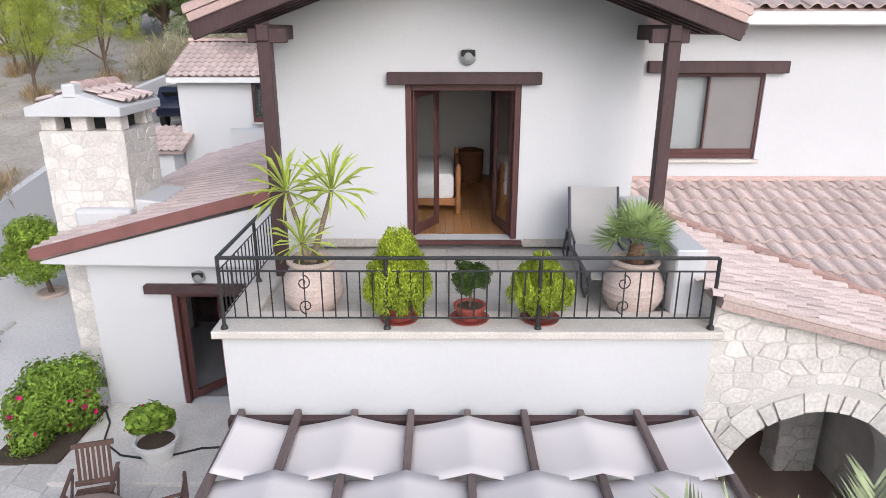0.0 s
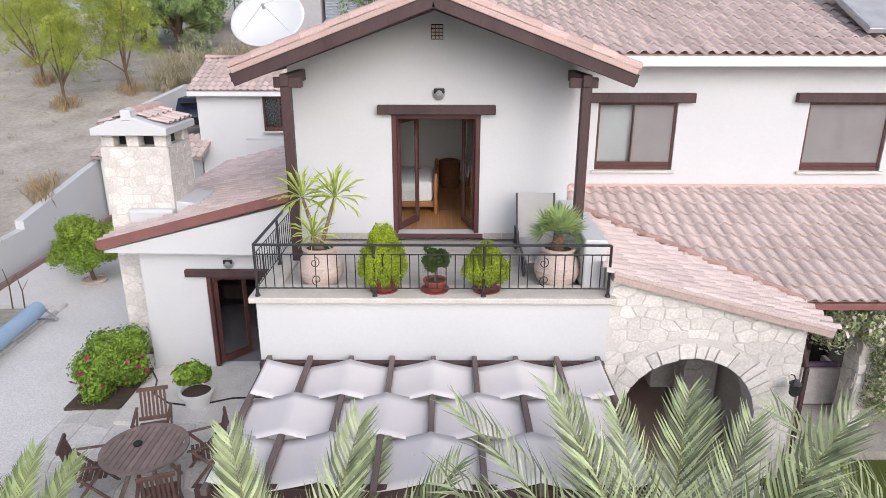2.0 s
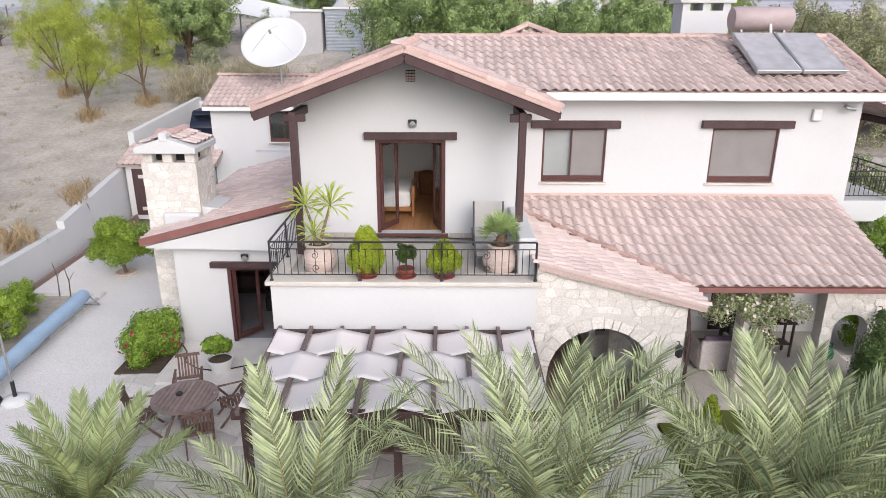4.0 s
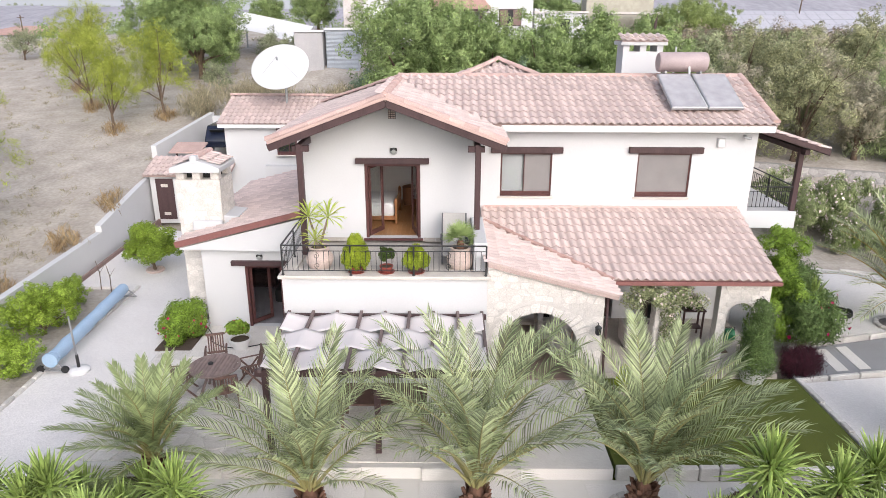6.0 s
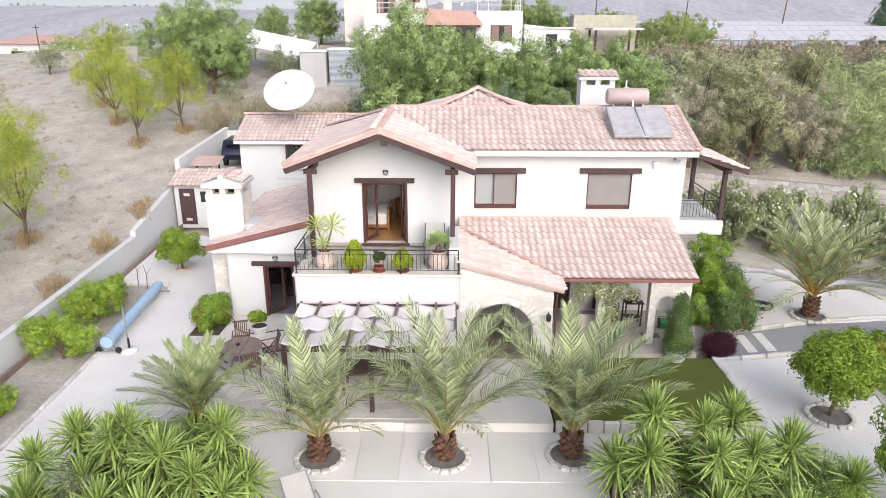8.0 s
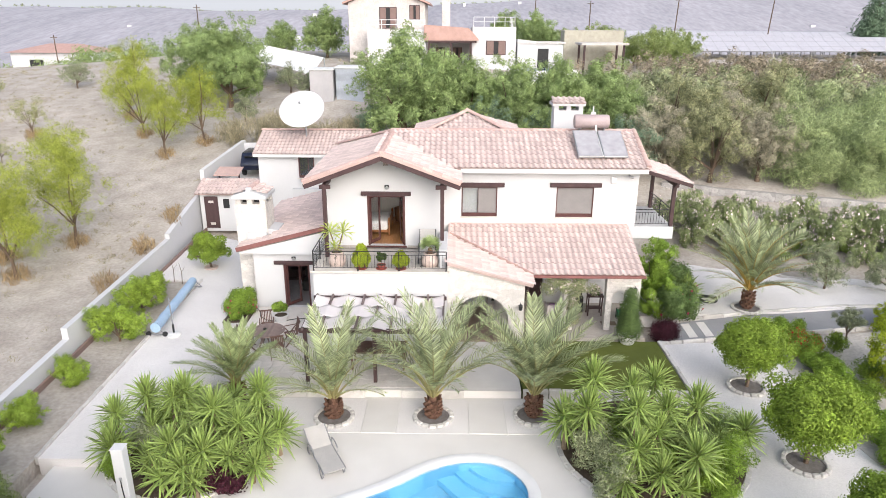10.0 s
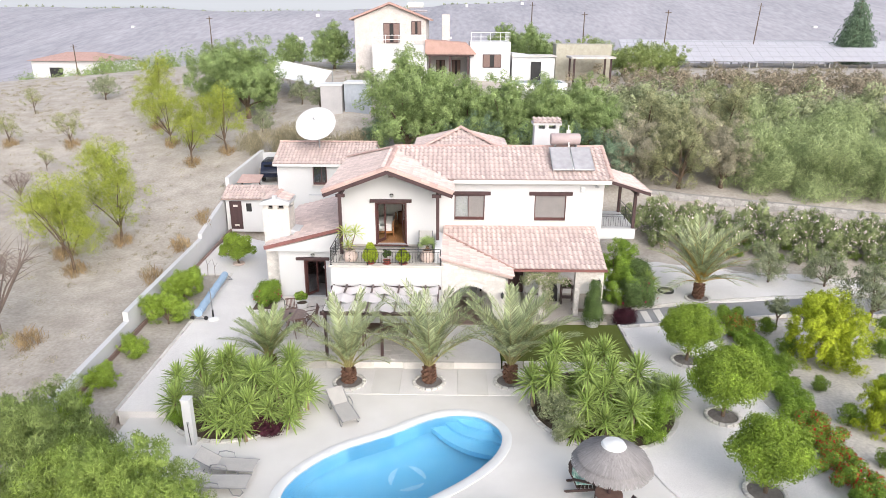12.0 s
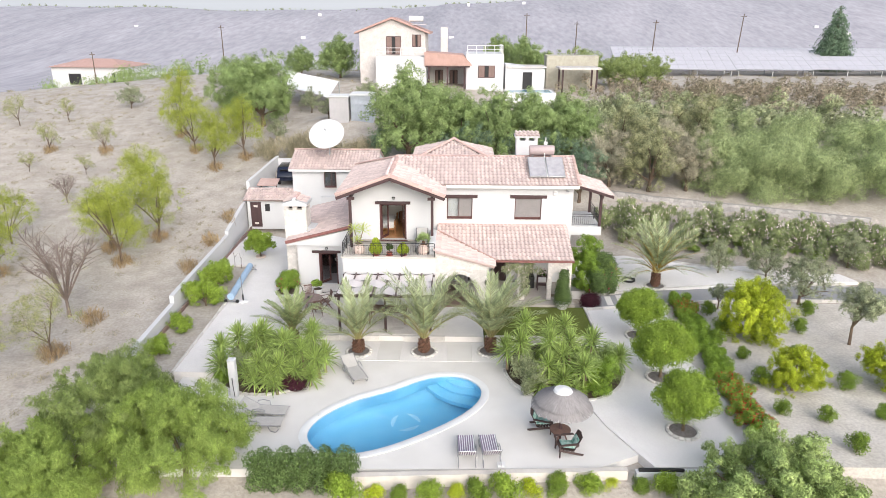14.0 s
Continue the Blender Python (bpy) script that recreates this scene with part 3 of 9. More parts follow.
part("gable_wall", pierced(-2.45, 2.22, 3.02, 0, 0.0, 0.25, [(-0.78, 0.71, 3.1, 5.17)], (lambda x: gable_z(x) - 0.12, -0.05)), PLASTER, villa)
bm = B(); box(bm, -2.45, -2.2, 0.25, 6.2, 0, 5.85); part("side_wall", bm, PLASTER, villa)
bm = B(); box(bm, 1.97, 2.22, 0.25, 1.3, 3.0, 5.9); part("side_wall", bm, PLASTER, villa)
bm = B(); box(bm, -2.5, 2.4, -2.65, -2.4, 0, 2.93); part("balcony_wall", bm, PLASTER, villa)
bm = B(); box(bm, -2.5, -2.25, -2.4, 0.8, 0, 2.93); part("side_wall", bm, PLASTER, villa)
bm = B(); box(bm, 2.15, 2.4, -2.4, 1.3, 0, 2.93); part("side_wall", bm, PLASTER, villa)
bm = B(); box(bm, 2.08, 2.4, -2.3, 0.0, 2.98, 3.72); bevel(bm, 0.02); part("parapet", bm, PLASTER, villa, "white parapet with a sloping tiled roof beside it")
bm = B(); box(bm, -2.25, 2.15, -2.4, 1.3, 2.75, 2.93); part("balcony_slab", bm, CONCRETE, villa)
bm = B(); box(bm, -2.58, 2.48, -2.74, -2.22, 2.935, 3.02); bevel(bm, 0.015, 2); part("coping", bm, CAP, villa, "pale stone coping under the railing")
bm = B(); box(bm, -2.58, -2.24, -2.215, -0.005, 2.935, 3.02); bevel(bm, 0.015, 2); part("coping", bm, CAP, villa, "pale stone coping under the railing")
part("wing_wall", pierced(2.225, 10.15, 0.0, 6.05, 1.3, 1.55, [(2.95, 4.42, 3.97, 5.23), (6.84, 8.37, 3.96, 5.24), (5.7, 6.5, 0.12, 2.1), (7.35, 8.1, 0.12, 2.1)]), PLASTER, villa)
bm = B(); box(bm, 9.9, 10.15, 1.555, 6.2, 0, 6.1); part("side_wall", bm, PLASTER, villa)
bm = B(); box(bm, -2.45, 10.15, 6.2, 6.45, 0, 6.0); part("back_wall", bm, PLASTER, villa)
bm = B(); wallface(bm, [(1.6, 6.1), (6.1, 6.1), (3.85, 7.02)], 9.9, 10.14)
for v in bm.verts:
    v.co = (v.co.y, v.co.x, v.co.z)
part("gable_end", bm, PLASTER, villa)
bm = B(); box(bm, 2.9, 10.38, 0.80, 1.298, 5.89, 6.075); bevel(bm, 0.02); part("cornice", bm, WHITE, villa, "white moulded cornice under the eave")
# low room with a lean-to roof
part("room_wall", pierced(-5.72, -2.5, -0.1, 0, 0.8, 1.05, [(-4.5, -3.4, 0.0, 1.98)], (lambda x: 2.62 + 0.262 * (x + 6.2), 99)), PLASTER, villa)
bm = B(); wallface(bm, [(-6.2, 2.56), (-2.5, 2.50), (-2.5, 3.53), (-6.2, 2.60)], 0.48, 0.797); part("gable_panel", bm, PLASTER, villa, "white panel under the lean-to verge")
bm = B(); box(bm, -5.72, -5.47, 1.05, 8.2, -0.1, 2.66); part("side_wall", bm, PLASTER, villa)
bm = B(); box(bm, -5.72, -2.45, 8.2, 8.45, -0.1, 3.4); part("back_wall", bm, PLASTER, villa)

ROOF1 = lambda y: 2.58 + 0.345 * (y + 1.7)
ROOF2 = lambda x: 3.42 - 0.266 * (x - 2.3)
MAIN = lambda y: 6.12 + 0.385 * (y - 0.85)
GAB = lambda x: 7.05 - 0.372 * abs(x + 0.05)
roof(villa, "veranda_roof", (2.42, -1.72, ROOF1(-1.72)), (1, 0, 0), (0, 1, 0.345), 7.45, 3.17, lambda p: p.z > ROOF2(p.x) - 0.03)
roof(villa, "arch_roof", (5.55, -2.76, ROOF2(5.55)), (0, 1, 0), (-1, 0, 0.266), 3.45, 3.24, lambda p: p.z > ROOF1(p.y) - 0.0)
roof(villa, "main_roof", (0.0, 0.83, MAIN(0.83)), (1, 0, 0), (0, 1, 0.385), 10.42, 2.92, lambda p: p.z > GAB(p.x) - 0.03)
roof(villa, "gable_roof", (2.86, -1.34, GAB(2.86)), (0, 1, 0), (-1, 0, 0.372), 4.9, 3.08, lambda p: p.z > MAIN(p.y) - 0.0 or p.y < 0.8)
roof(villa, "gable_roof", (-2.94, 6.3, GAB(-2.94)), (0, -1, 0), (1, 0, 0.372), 7.64, 3.06, lambda p: p.y < 3.55 - (p.x + 0.05), outline=[(0.0, 0), (7.64, 0), (7.64, 3.06), (2.8, 3.06)])
roof(villa, "main_roof_back", (10.42, 6.4, 6.05), (-1, 0, 0), (0, -1, 0.385), 13.0, 3.05, lambda p: p.x > -0.05 - (p.y - 3.55), near=0, outline=[(0, 0), (13, 0), (10.3, 3.05), (0, 3.05)])
roof(villa, "room_roof", (-6.27, 8.25, 2.72), (0, -1, 0), (1, 0, 0.262), 7.8, 3.93, lambda p: not (-6.7 < p.x < -4.95 and 1.4 < p.y < 3.0))
ridge(villa, (-0.05, -1.3, 7.06), (-0.05, 3.55, 7.1))
ridge(villa, (-0.05, 3.62, 7.16), (10.4, 3.62, 7.18))
ridge(villa, (-0.05, 3.6, 7.13), (-2.95, 6.35, 6.06))
ridge(villa, (10.36, 0.86, 6.17), (10.36, 3.6, 7.2))
# verge, fascia and rafters of the gable
ridge(villa, (-2.94, -1.28, GAB(-2.94) + 0.015), (-0.1, -1.28, GAB(-0.1) + 0.015))
ridge(villa, (2.86, -1.28, GAB(2.86) + 0.015), (0.0, -1.28, GAB(0.0) + 0.015))
for s, e in ((-1, -2.94), (1, 2.86)):
    beam("verge_bed", (-0.05, -1.345, 7.02), (e, -1.345, GAB(e) - 0.03), 0.11, 0.085, RIDGE, villa, "pinkish mortar bed under the verge tiles")
    beam("fascia", (-0.05, -1.34, 6.89), (e, -1.34, GAB(e) - 0.16), 0.06, 0.19, BROWN, villa, "dark brown fascia board")
    beam("fascia", (e, -1.32, GAB(e) - 0.12), (e, 0.8 if s > 0 else 6.2, GAB(e) - 0.12), 0.05, 0.14, BROWN, villa, "dark brown fascia board")
    bm = B(); wallface(bm, [(-0.05, 6.86), (e * 0.985, GAB(e * 0.985) - 0.165), (e * 0.985, GAB(e * 0.985) - 0.15), (-0.05, 6.875)], -1.3, -0.005); part("soffit", bm, BROWN, villa, "dark boarded soffit")
    for y in (-1.18, -0.9, -0.62, -0.34, -0.1):
        beam("rafter", (-0.05, y, 6.84), (e * 0.97, y, GAB(e * 0.97) - 0.17), 0.06, 0.10, BROWN, villa)
    x = -2.22 if s < 0 else 2.18
    beam("plate_beam", (x, -1.25, 5.80), (x, 0.0, 5.80), 0.13, 0.17, BROWN, villa)
    beam("corbel", (x - s * 0.24, -1.15, 5.77), (x + s * 0.17, -1.15, 5.77), 0.11, 0.15, BROWN, villa)
for x, z in ((-2.22, 3.02), (2.19, 3.72)):
    beam("post", (x, -1.15, z), (x, -1.15, 5.72), 0.145, 0.145, BROWN, villa, "dark brown timber post", (0, 1, 0))
beam("fascia", (-6.3, 0.43, 2.71), (-2.47, 0.43, 3.70), 0.06, 0.17, REDTRIM, villa, "red-brown verge board")
beam("roof_flashing", (2.5, 1.275, 3.67), (9.85, 1.275, 3.67), 0.045, 0.07, RIDGE, villa, "pinkish mortar strip along the wall")
beam("gutter", (5.5, -1.76, 2.50), (9.9, -1.76, 2.50), 0.11, 0.10, REDTRIM, villa, "red-brown gutter")
beam("wall_plate", (5.4, -1.25, 2.42), (9.85, -1.25, 2.42), 0.14, 0.16, BROWN, villa)
beam("verge", (2.4, -2.73, ROOF2(2.4) + 0.01), (5.55, -2.73, ROOF2(5.55) + 0.01), 0.08, 0.06, TILE, villa)
beam("down_pipe", (5.33, -2.62, 0.1), (5.33, -2.62, 1.9), 0.06, 0.06, BROWN, villa, "red-brown rainwater pipe", (0, 1, 0))
beam("down_pipe", (5.33, -2.62, 1.9), (5.52, -1.8, 2.45), 0.06, 0.06, BROWN, villa, "red-brown rainwater pipe")


# ---- villa: rubble stone ----
def clipped(poly, n, d):
    """The part of a polygon where n . p < d."""
    out = []
    for i, p in enumerate(poly):
        q = poly[(i + 1) % len(poly)]
        a, b = n[0] * p[0] + n[1] * p[1] - d, n[0] * q[0] + n[1] * q[1] - d
        if a <= 0:
            out.append(p)
        if a * b < 0:
            t = a / (a - b)
            out.append((p[0] + (q[0] - p[0]) * t, p[1] + (q[1] - p[1]) * t))
    return out


def stones(owner, x0, x1, z0, z1, cut, place, depth=0.05, size=0.3, seed=1, material=STONE):
    """Random rubble: many-sided flat stones fitted to one another with narrow joints. cut(x, z) gives half planes (n, d) that
    trim a stone; place maps (x, out, z) into the world."""
    r = random.Random(seed)
    nx, nz = max(1, round((x1 - x0) / (size * 1.08))), max(1, round((z1 - z0) / (size * 0.74)))
    sx, sz = (x1 - x0) / nx, (z1 - z0) / nz
    seeds = {(i, j): (x0 + (i + 0.5 + 0.25 * (j % 2 * 2 - 1) + r.uniform(-0.40, 0.40)) * sx, z0 + (j + 0.5 + r.uniform(-0.24, 0.24)) * sz) for i in range(-2, nx + 2) for j in range(-2, nz + 2)}
    k2 = 2.3
    for (i, j), (px, pz) in seeds.items():
        if not (x0 < px < x1 and z0 < pz < z1):
            continue
        poly = [(px - size * 2, pz - size * 2), (px + size * 2, pz - size * 2), (px + size * 2, pz + size * 2), (px - size * 2, pz + size * 2)]
        for di in range(-2, 3):
            for dj in range(-2, 3):
                if (di or dj) and (i + di, j + dj) in seeds:
                    qx, qz = seeds[i + di, j + dj]
                    n = (qx - px, (qz - pz) * k2)
                    ln = math.hypot(*n)
                    poly = clipped(poly, n, n[0] * (px + qx) / 2 + n[1] * (pz + qz) / 2 - ln * 0.008)
        for n, d in [((-1, 0), -x0 - 0.006), ((1, 0), x1 - 0.006), ((0, -1), -z0 - 0.006), ((0, 1), z1 - 0.006)] + list(cut(px, pz)):
            poly = clipped(poly, n, d)
        if len(poly) < 3:
            continue
        area = abs(sum(p[0] * q[1] - q[0] * p[1] for p, q in zip(poly, poly[1:] + poly[:1]))) / 2
        if area < 0.006:
            continue
        soft = []
        for k, p in enumerate(poly):
            a, b = poly[k - 1], poly[(k + 1) % len(poly)]
            c0, c1 = r.uniform(0.06, 0.17), r.uniform(0.06, 0.17)
            soft += [(p[0] + (a[0] - p[0]) * c0, p[1] + (a[1] - p[1]) * c0), (p[0] + (b[0] - p[0]) * c1, p[1] + (b[1] - p[1]) * c1)]
        mx, mz, m = sum(p[0] for p in soft) / len(soft), sum(p[1] for p in soft) / len(soft), len(soft)
        out = depth * r.uniform(0.2, 0.5)
        tx, tz = r.uniform(-0.04, 0.04), r.uniform(-0.04, 0.04)
        verts = [place(x, -0.01, z) for x, z in soft] + [place(x, out * 0.65 + (x - mx) * tx + (z - mz) * tz, z) for x, z in soft]
        verts += [place(mx + (x - mx) * 0.9, out + (x - mx) * tx + (z - mz) * tz, mz + (z - mz) * 0.9) for x, z in soft]
        faces = [(c, (c + 1) % m, m + (c + 1) % m, m + c) for c in range(m)] + [(m + c, m + (c + 1) % m, 2 * m + (c + 1) % m, 2 * m + c) for c in range(m)] + [tuple(range(2 * m, 3 * m))]
        part("stone", raw("stone", verts, faces, material), material, owner)


PLAIN = lambda x, z: ()


def round_arch(cx, cz, rad, jamb):
    """Trims stones to a round-headed opening and its ring of arch stones."""
    def cut(x, z):
        if z > cz - 0.05:
            d = math.hypot(x - cx, z - cz) + 1e-6
            if d < rad - 0.12:
                return [((0, 1), -99)]
            n = (-(x - cx) / d, -(z - cz) / d)
            return [(n, n[0] * cx + n[1] * cz - rad)]
        if abs(x - cx) < jamb - 0.1:
            return [((0, 1), -99)]
        return [((-1, 0), -cx - jamb) if x > cx else ((1, 0), cx - jamb)]
    return cut


def voussoirs(owner, cx, cz, r0, r1, count, place, depth=0.06, a0=0.0, a1=math.pi):
    cuts = [0.0]
    for k in range(count):
        cuts.append(cuts[-1] + random.uniform(0.6, 1.45))
    for k in range(count):
        a, b = a0 + (a1 - a0) * (cuts[k] + 0.06) / cuts[-1], a0 + (a1 - a0) * (cuts[k + 1] - 0.06) / cuts[-1]
        rr = r1 + random.uniform(-0.12, 0.06)
        pts = [(cx + r0 * math.cos(a), cz + r0 * math.sin(a)), (cx + rr * math.cos(a), cz + rr * math.sin(a)), (cx + rr * math.cos(b), cz + rr * math.sin(b)), (cx + r0 * math.cos(b), cz + r0 * math.sin(b))]
        out = depth * random.uniform(0.3, 0.55)
        verts = [place(x, -0.01, z) for x, z in pts] + [place(x, out, z) for x, z in pts]
        part("arch_stone", raw("arch_stone", verts, [(0, 1, 5, 4), (1, 2, 6, 5), (2, 3, 7, 6), (3, 0, 4, 7), (4, 5, 6, 7)], STONE), STONE, owner)


def arch_wall(x0, x1, top, cx, cz, rad, foot, y0, y1, name):
    """A mortared wall with a round-headed opening."""
    bm = B()
    wallface(bm, [(x0, foot), (cx - rad, foot), (cx - rad, top(cx - rad)), (x0, top(x0))], y0, y1)
    wallface(bm, [(cx + rad, foot), (x1, foot), (x1, top(x1)), (cx + rad, top(cx + rad))], y0, y1)
    head = [(cx - rad * math.cos(math.pi * k / 16), cz + rad * math.sin(math.pi * k / 16)) for k in range(17)]
    for (ax, az), (bx, bz) in zip(head, head[1:]):
        wallface(bm, [(ax, az), (bx, bz), (bx, top(bx)), (ax, top(ax))], y0, y1)
    bmesh.ops.remove_doubles(bm, verts=bm.verts, dist=0.0005)
    return part(name, bm, MORTAR, villa, "pale rubble stone wall with a round arch")


FRONT = lambda y: (lambda x, o, z: (x, y - o, z))
aw = arch_wall(2.405, 5.25, lambda x: ROOF2(x) - 0.10, 3.68, 1.05, 1.0, -0.1, -2.6, -2.2, "arch_wall")
main_arch = round_arch(3.68, 1.05, 1.31, 1.02)
stones(aw, 2.41, 5.25, -0.05, 3.38, lambda x, z: main_arch(x, z) + [((0.266, 1), 3.42 + 0.266 * 2.3 - 0.09)], FRONT(-2.6), 0.032, 0.25, 5)
voussoirs(aw, 3.68, 1.05, 1.0, 1.30, 17, FRONT(-2.6))
# the wall's end and the inner pier seen through the arch
stones(aw, -2.2, -1.3, 0.0, 2.5, PLAIN, lambda x, o, z: (5.25 + o, x - 0.4, z), 0.03, 0.25, 6)
bm = B(); box(bm, 4.3, 4.85, -0.9, -0.5, 0.0, 2.3); pier = part("pier", bm, MORTAR, villa, "pale stone pier inside the arched porch")
bm = B(); box(bm, 4.96, 5.25, -2.2, -0.6, -0.1, 2.45); part("porch_wall", bm, MORTAR, villa, "stone end wall of the porch")
stones(pier, 4.3, 4.85, 0.0, 2.25, PLAIN, FRONT(-0.9), 0.04, 0.26, 7)
stones(pier, -0.9, -0.5, 0.0, 2.25, PLAIN, lambda x, o, z: (4.3 - o, x, z), 0.04, 0.26, 8)
vw = arch_wall(8.55, 9.85, lambda x: 2.36, 9.15, 1.45, 0.36, 0.1, -1.4, -1.1, "veranda_arch_wall")
stones(vw, 8.55, 9.85, 0.1, 2.34, round_arch(9.15, 1.45, 0.40, 0.38), FRONT(-1.4), 0.035, 0.22, 9)
bm = B(); box(bm, 6.92, 7.32, -1.4, -1.0, 0.1, 2.36); vp = part("pier", bm, MORTAR, villa, "pale stone veranda pier with a climber")
stones(vp, 6.92, 7.32, 0.1, 2.34, PLAIN, FRONT(-1.4), 0.04, 0.24, 10)
stones(vp, -1.4, -1.0, 0.1, 2.34, PLAIN, lambda x, o, z: (6.92 - o, x, z), 0.04, 0.24, 11)
# quoins on the wing's corner
qu = thing("quoin_strip", "column of pale stone quoins on the villa's corner", "stonework", "", "structure")
stones(qu, 1.32, 1.85, 3.4, 6.0, PLAIN, lambda x, o, z: (10.15 + o, x, z), 0.04, 0.26, 12)
bm = B(); box(bm, 2.45, 10.0, 1.0, 1.29, -0.1, 0.1); part("plinth", bm, CAP, villa)
bm = B(); box(bm, 2.42, 5.3, -2.2, 1.28, -0.2, 0.02); part("porch_floor", bm, mat("brown_floor_tile", (0.29, 0.21, 0.175), (0.23, 0.165, 0.14), 0.5, 2, 40, 0.05), villa, "dark tiled porch floor")

# chimney
chim = part("chimney", B(), MORTAR, villa, "stone chimney stack with a small tiled cap")
bm = B(); box(bm, -6.43, -5.13, 1.68, 2.85, -0.1, 4.22)
bm.to_mesh(chim.data); bm.free()
stones(chim, -6.43, -5.13, -0.1, 4.2, PLAIN, FRONT(1.68), 0.03, 0.25, 21)
stones(chim, 1.68, 2.85, 2.9, 4.2, PLAIN, lambda x, o, z: (-5.13 + o, x, z), 0.03, 0.25, 22)
stones(chim, 1.68, 2.85, 0.0, 4.2, PLAIN, lambda x, o, z: (-6.43 - o, x, z), 0.03, 0.25, 23)
for x in (-6.40, -5.92, -5.38):
    for y in (1.68, 2.58):
        bm = B(); box(bm, x, x + 0.24, y, y + 0.27, 4.22, 4.46); bevel(bm, 0.015); part("cap_pier", bm, STONE, chim)
bm = B(); box(bm, -6.2, -5.3, 2.0, 2.5, 4.22, 4.40); part("flue", bm, BLACK, chim, "dark flue opening")
bm = B(); wallface(bm, [(-6.50, 4.46), (-5.04, 4.46), (-5.04, 4.60), (-5.77, 4.84), (-6.50, 4.60)], 1.50, 3.0); bevel(bm, 0.012)
part("cap", bm, PLASTER, chim, "white rendered cap with a low gable")
bm = B(); box(bm, -5.87, -5.67, 1.485, 1.76, 4.74, 4.95); bevel(bm, 0.02); part("finial", bm, PLASTER, chim)
bm = B()
for (xa, za), (xb, zb) in (((-5.16, 3.12), (-4.70, 3.07)),):
    wallface(bm, [(xa, za - 0.3), (xb, zb - 0.2), (xb, zb), (xa, za)], 1.75, 2.85); bevel(bm, 0.03, 2)
bm2 = B(); box(bm2, -6.0, -5.1, 1.45, 1.66, 2.7, 3.02); bevel(bm2, 0.06, 2)
part("flashing", bm, PLASTER, chim, "rough white mortar flashing"); part("flashing", bm2, PLASTER, chim, "rough white mortar flashing")


def small_roof(owner, x0, x1, y0, y1, z0, z1, both=True):
    """Tiles on a little double pitch whose ridge runs back from the front."""
    xm, cols, rows = (x0 + x1) / 2, max(2, round((y1 - y0) / 0.23)), max(1, round(math.hypot((x1 - x0) / 2, z1 - z0) / 0.31))
    for s in (1, -1):
        e = x1 if s > 0 else x0
        v = Vector((xm - e, 0, z1 - z0)).normalized()
        u = Vector((0, s, 0))
        nn = u.cross(v)
        length = math.hypot(xm - e, z1 - z0)
        for j in range(rows):
            for i in range(cols):
                p = Vector((e, y0 + (y1 - y0) * (i + 0.5) / cols, z0)) + v * (length * (j + 0.5) / rows) + nn * 0.01
                part("roof_tile", TILE_MESH, TILE, owner).matrix_basis = Matrix(((u.x, v.x, nn.x, p.x), (u.y, v.y, nn.y, p.y), (u.z, v.z, nn.z, p.z), (0, 0, 0, 1)))
    ridge(owner, (xm, y0, z1 + 0.02), (xm, y1, z1 + 0.02))


small_roof(chim, -6.43, -5.11, 1.72, 2.98, 4.63, 4.85)
chim.matrix_basis = pose(-0.15, 0, 0.10)
chim2 = part("chimney", B(), PLASTER, villa, "white rendered chimney with a small tiled cap")
bm = B(); box(bm, 7.15, 8.45, 5.2, 6.0, 6.3, 7.85); bm.to_mesh(chim2.data); bm.free()
for x in (7.15, 7.7, 8.25):
    bm = B(); box(bm, x, x + 0.2, 5.2, 6.0, 7.85, 8.05); part("cap_pier", bm, PLASTER, chim2)
bm = B(); box(bm, 7.05, 8.55, 5.1, 6.1, 8.05, 8.16); part("cap", bm, PLASTER, chim2)
for j in range(2):
    for i in range(6):
        part("roof_tile", TILE_MESH, TILE, chim2).matrix_basis = pose(7.18 + i * 0.248, 5.22 + j * 0.3, 8.23 + j * 0.1, 18, 0, 0)
bm = B(); prism(bm, [(7.08, 5.1), (8.55, 5.1), (8.55, 6.1), (7.08, 6.1)], 8.16, 8.2); part("cap_bed", bm, UNDER, chim2)


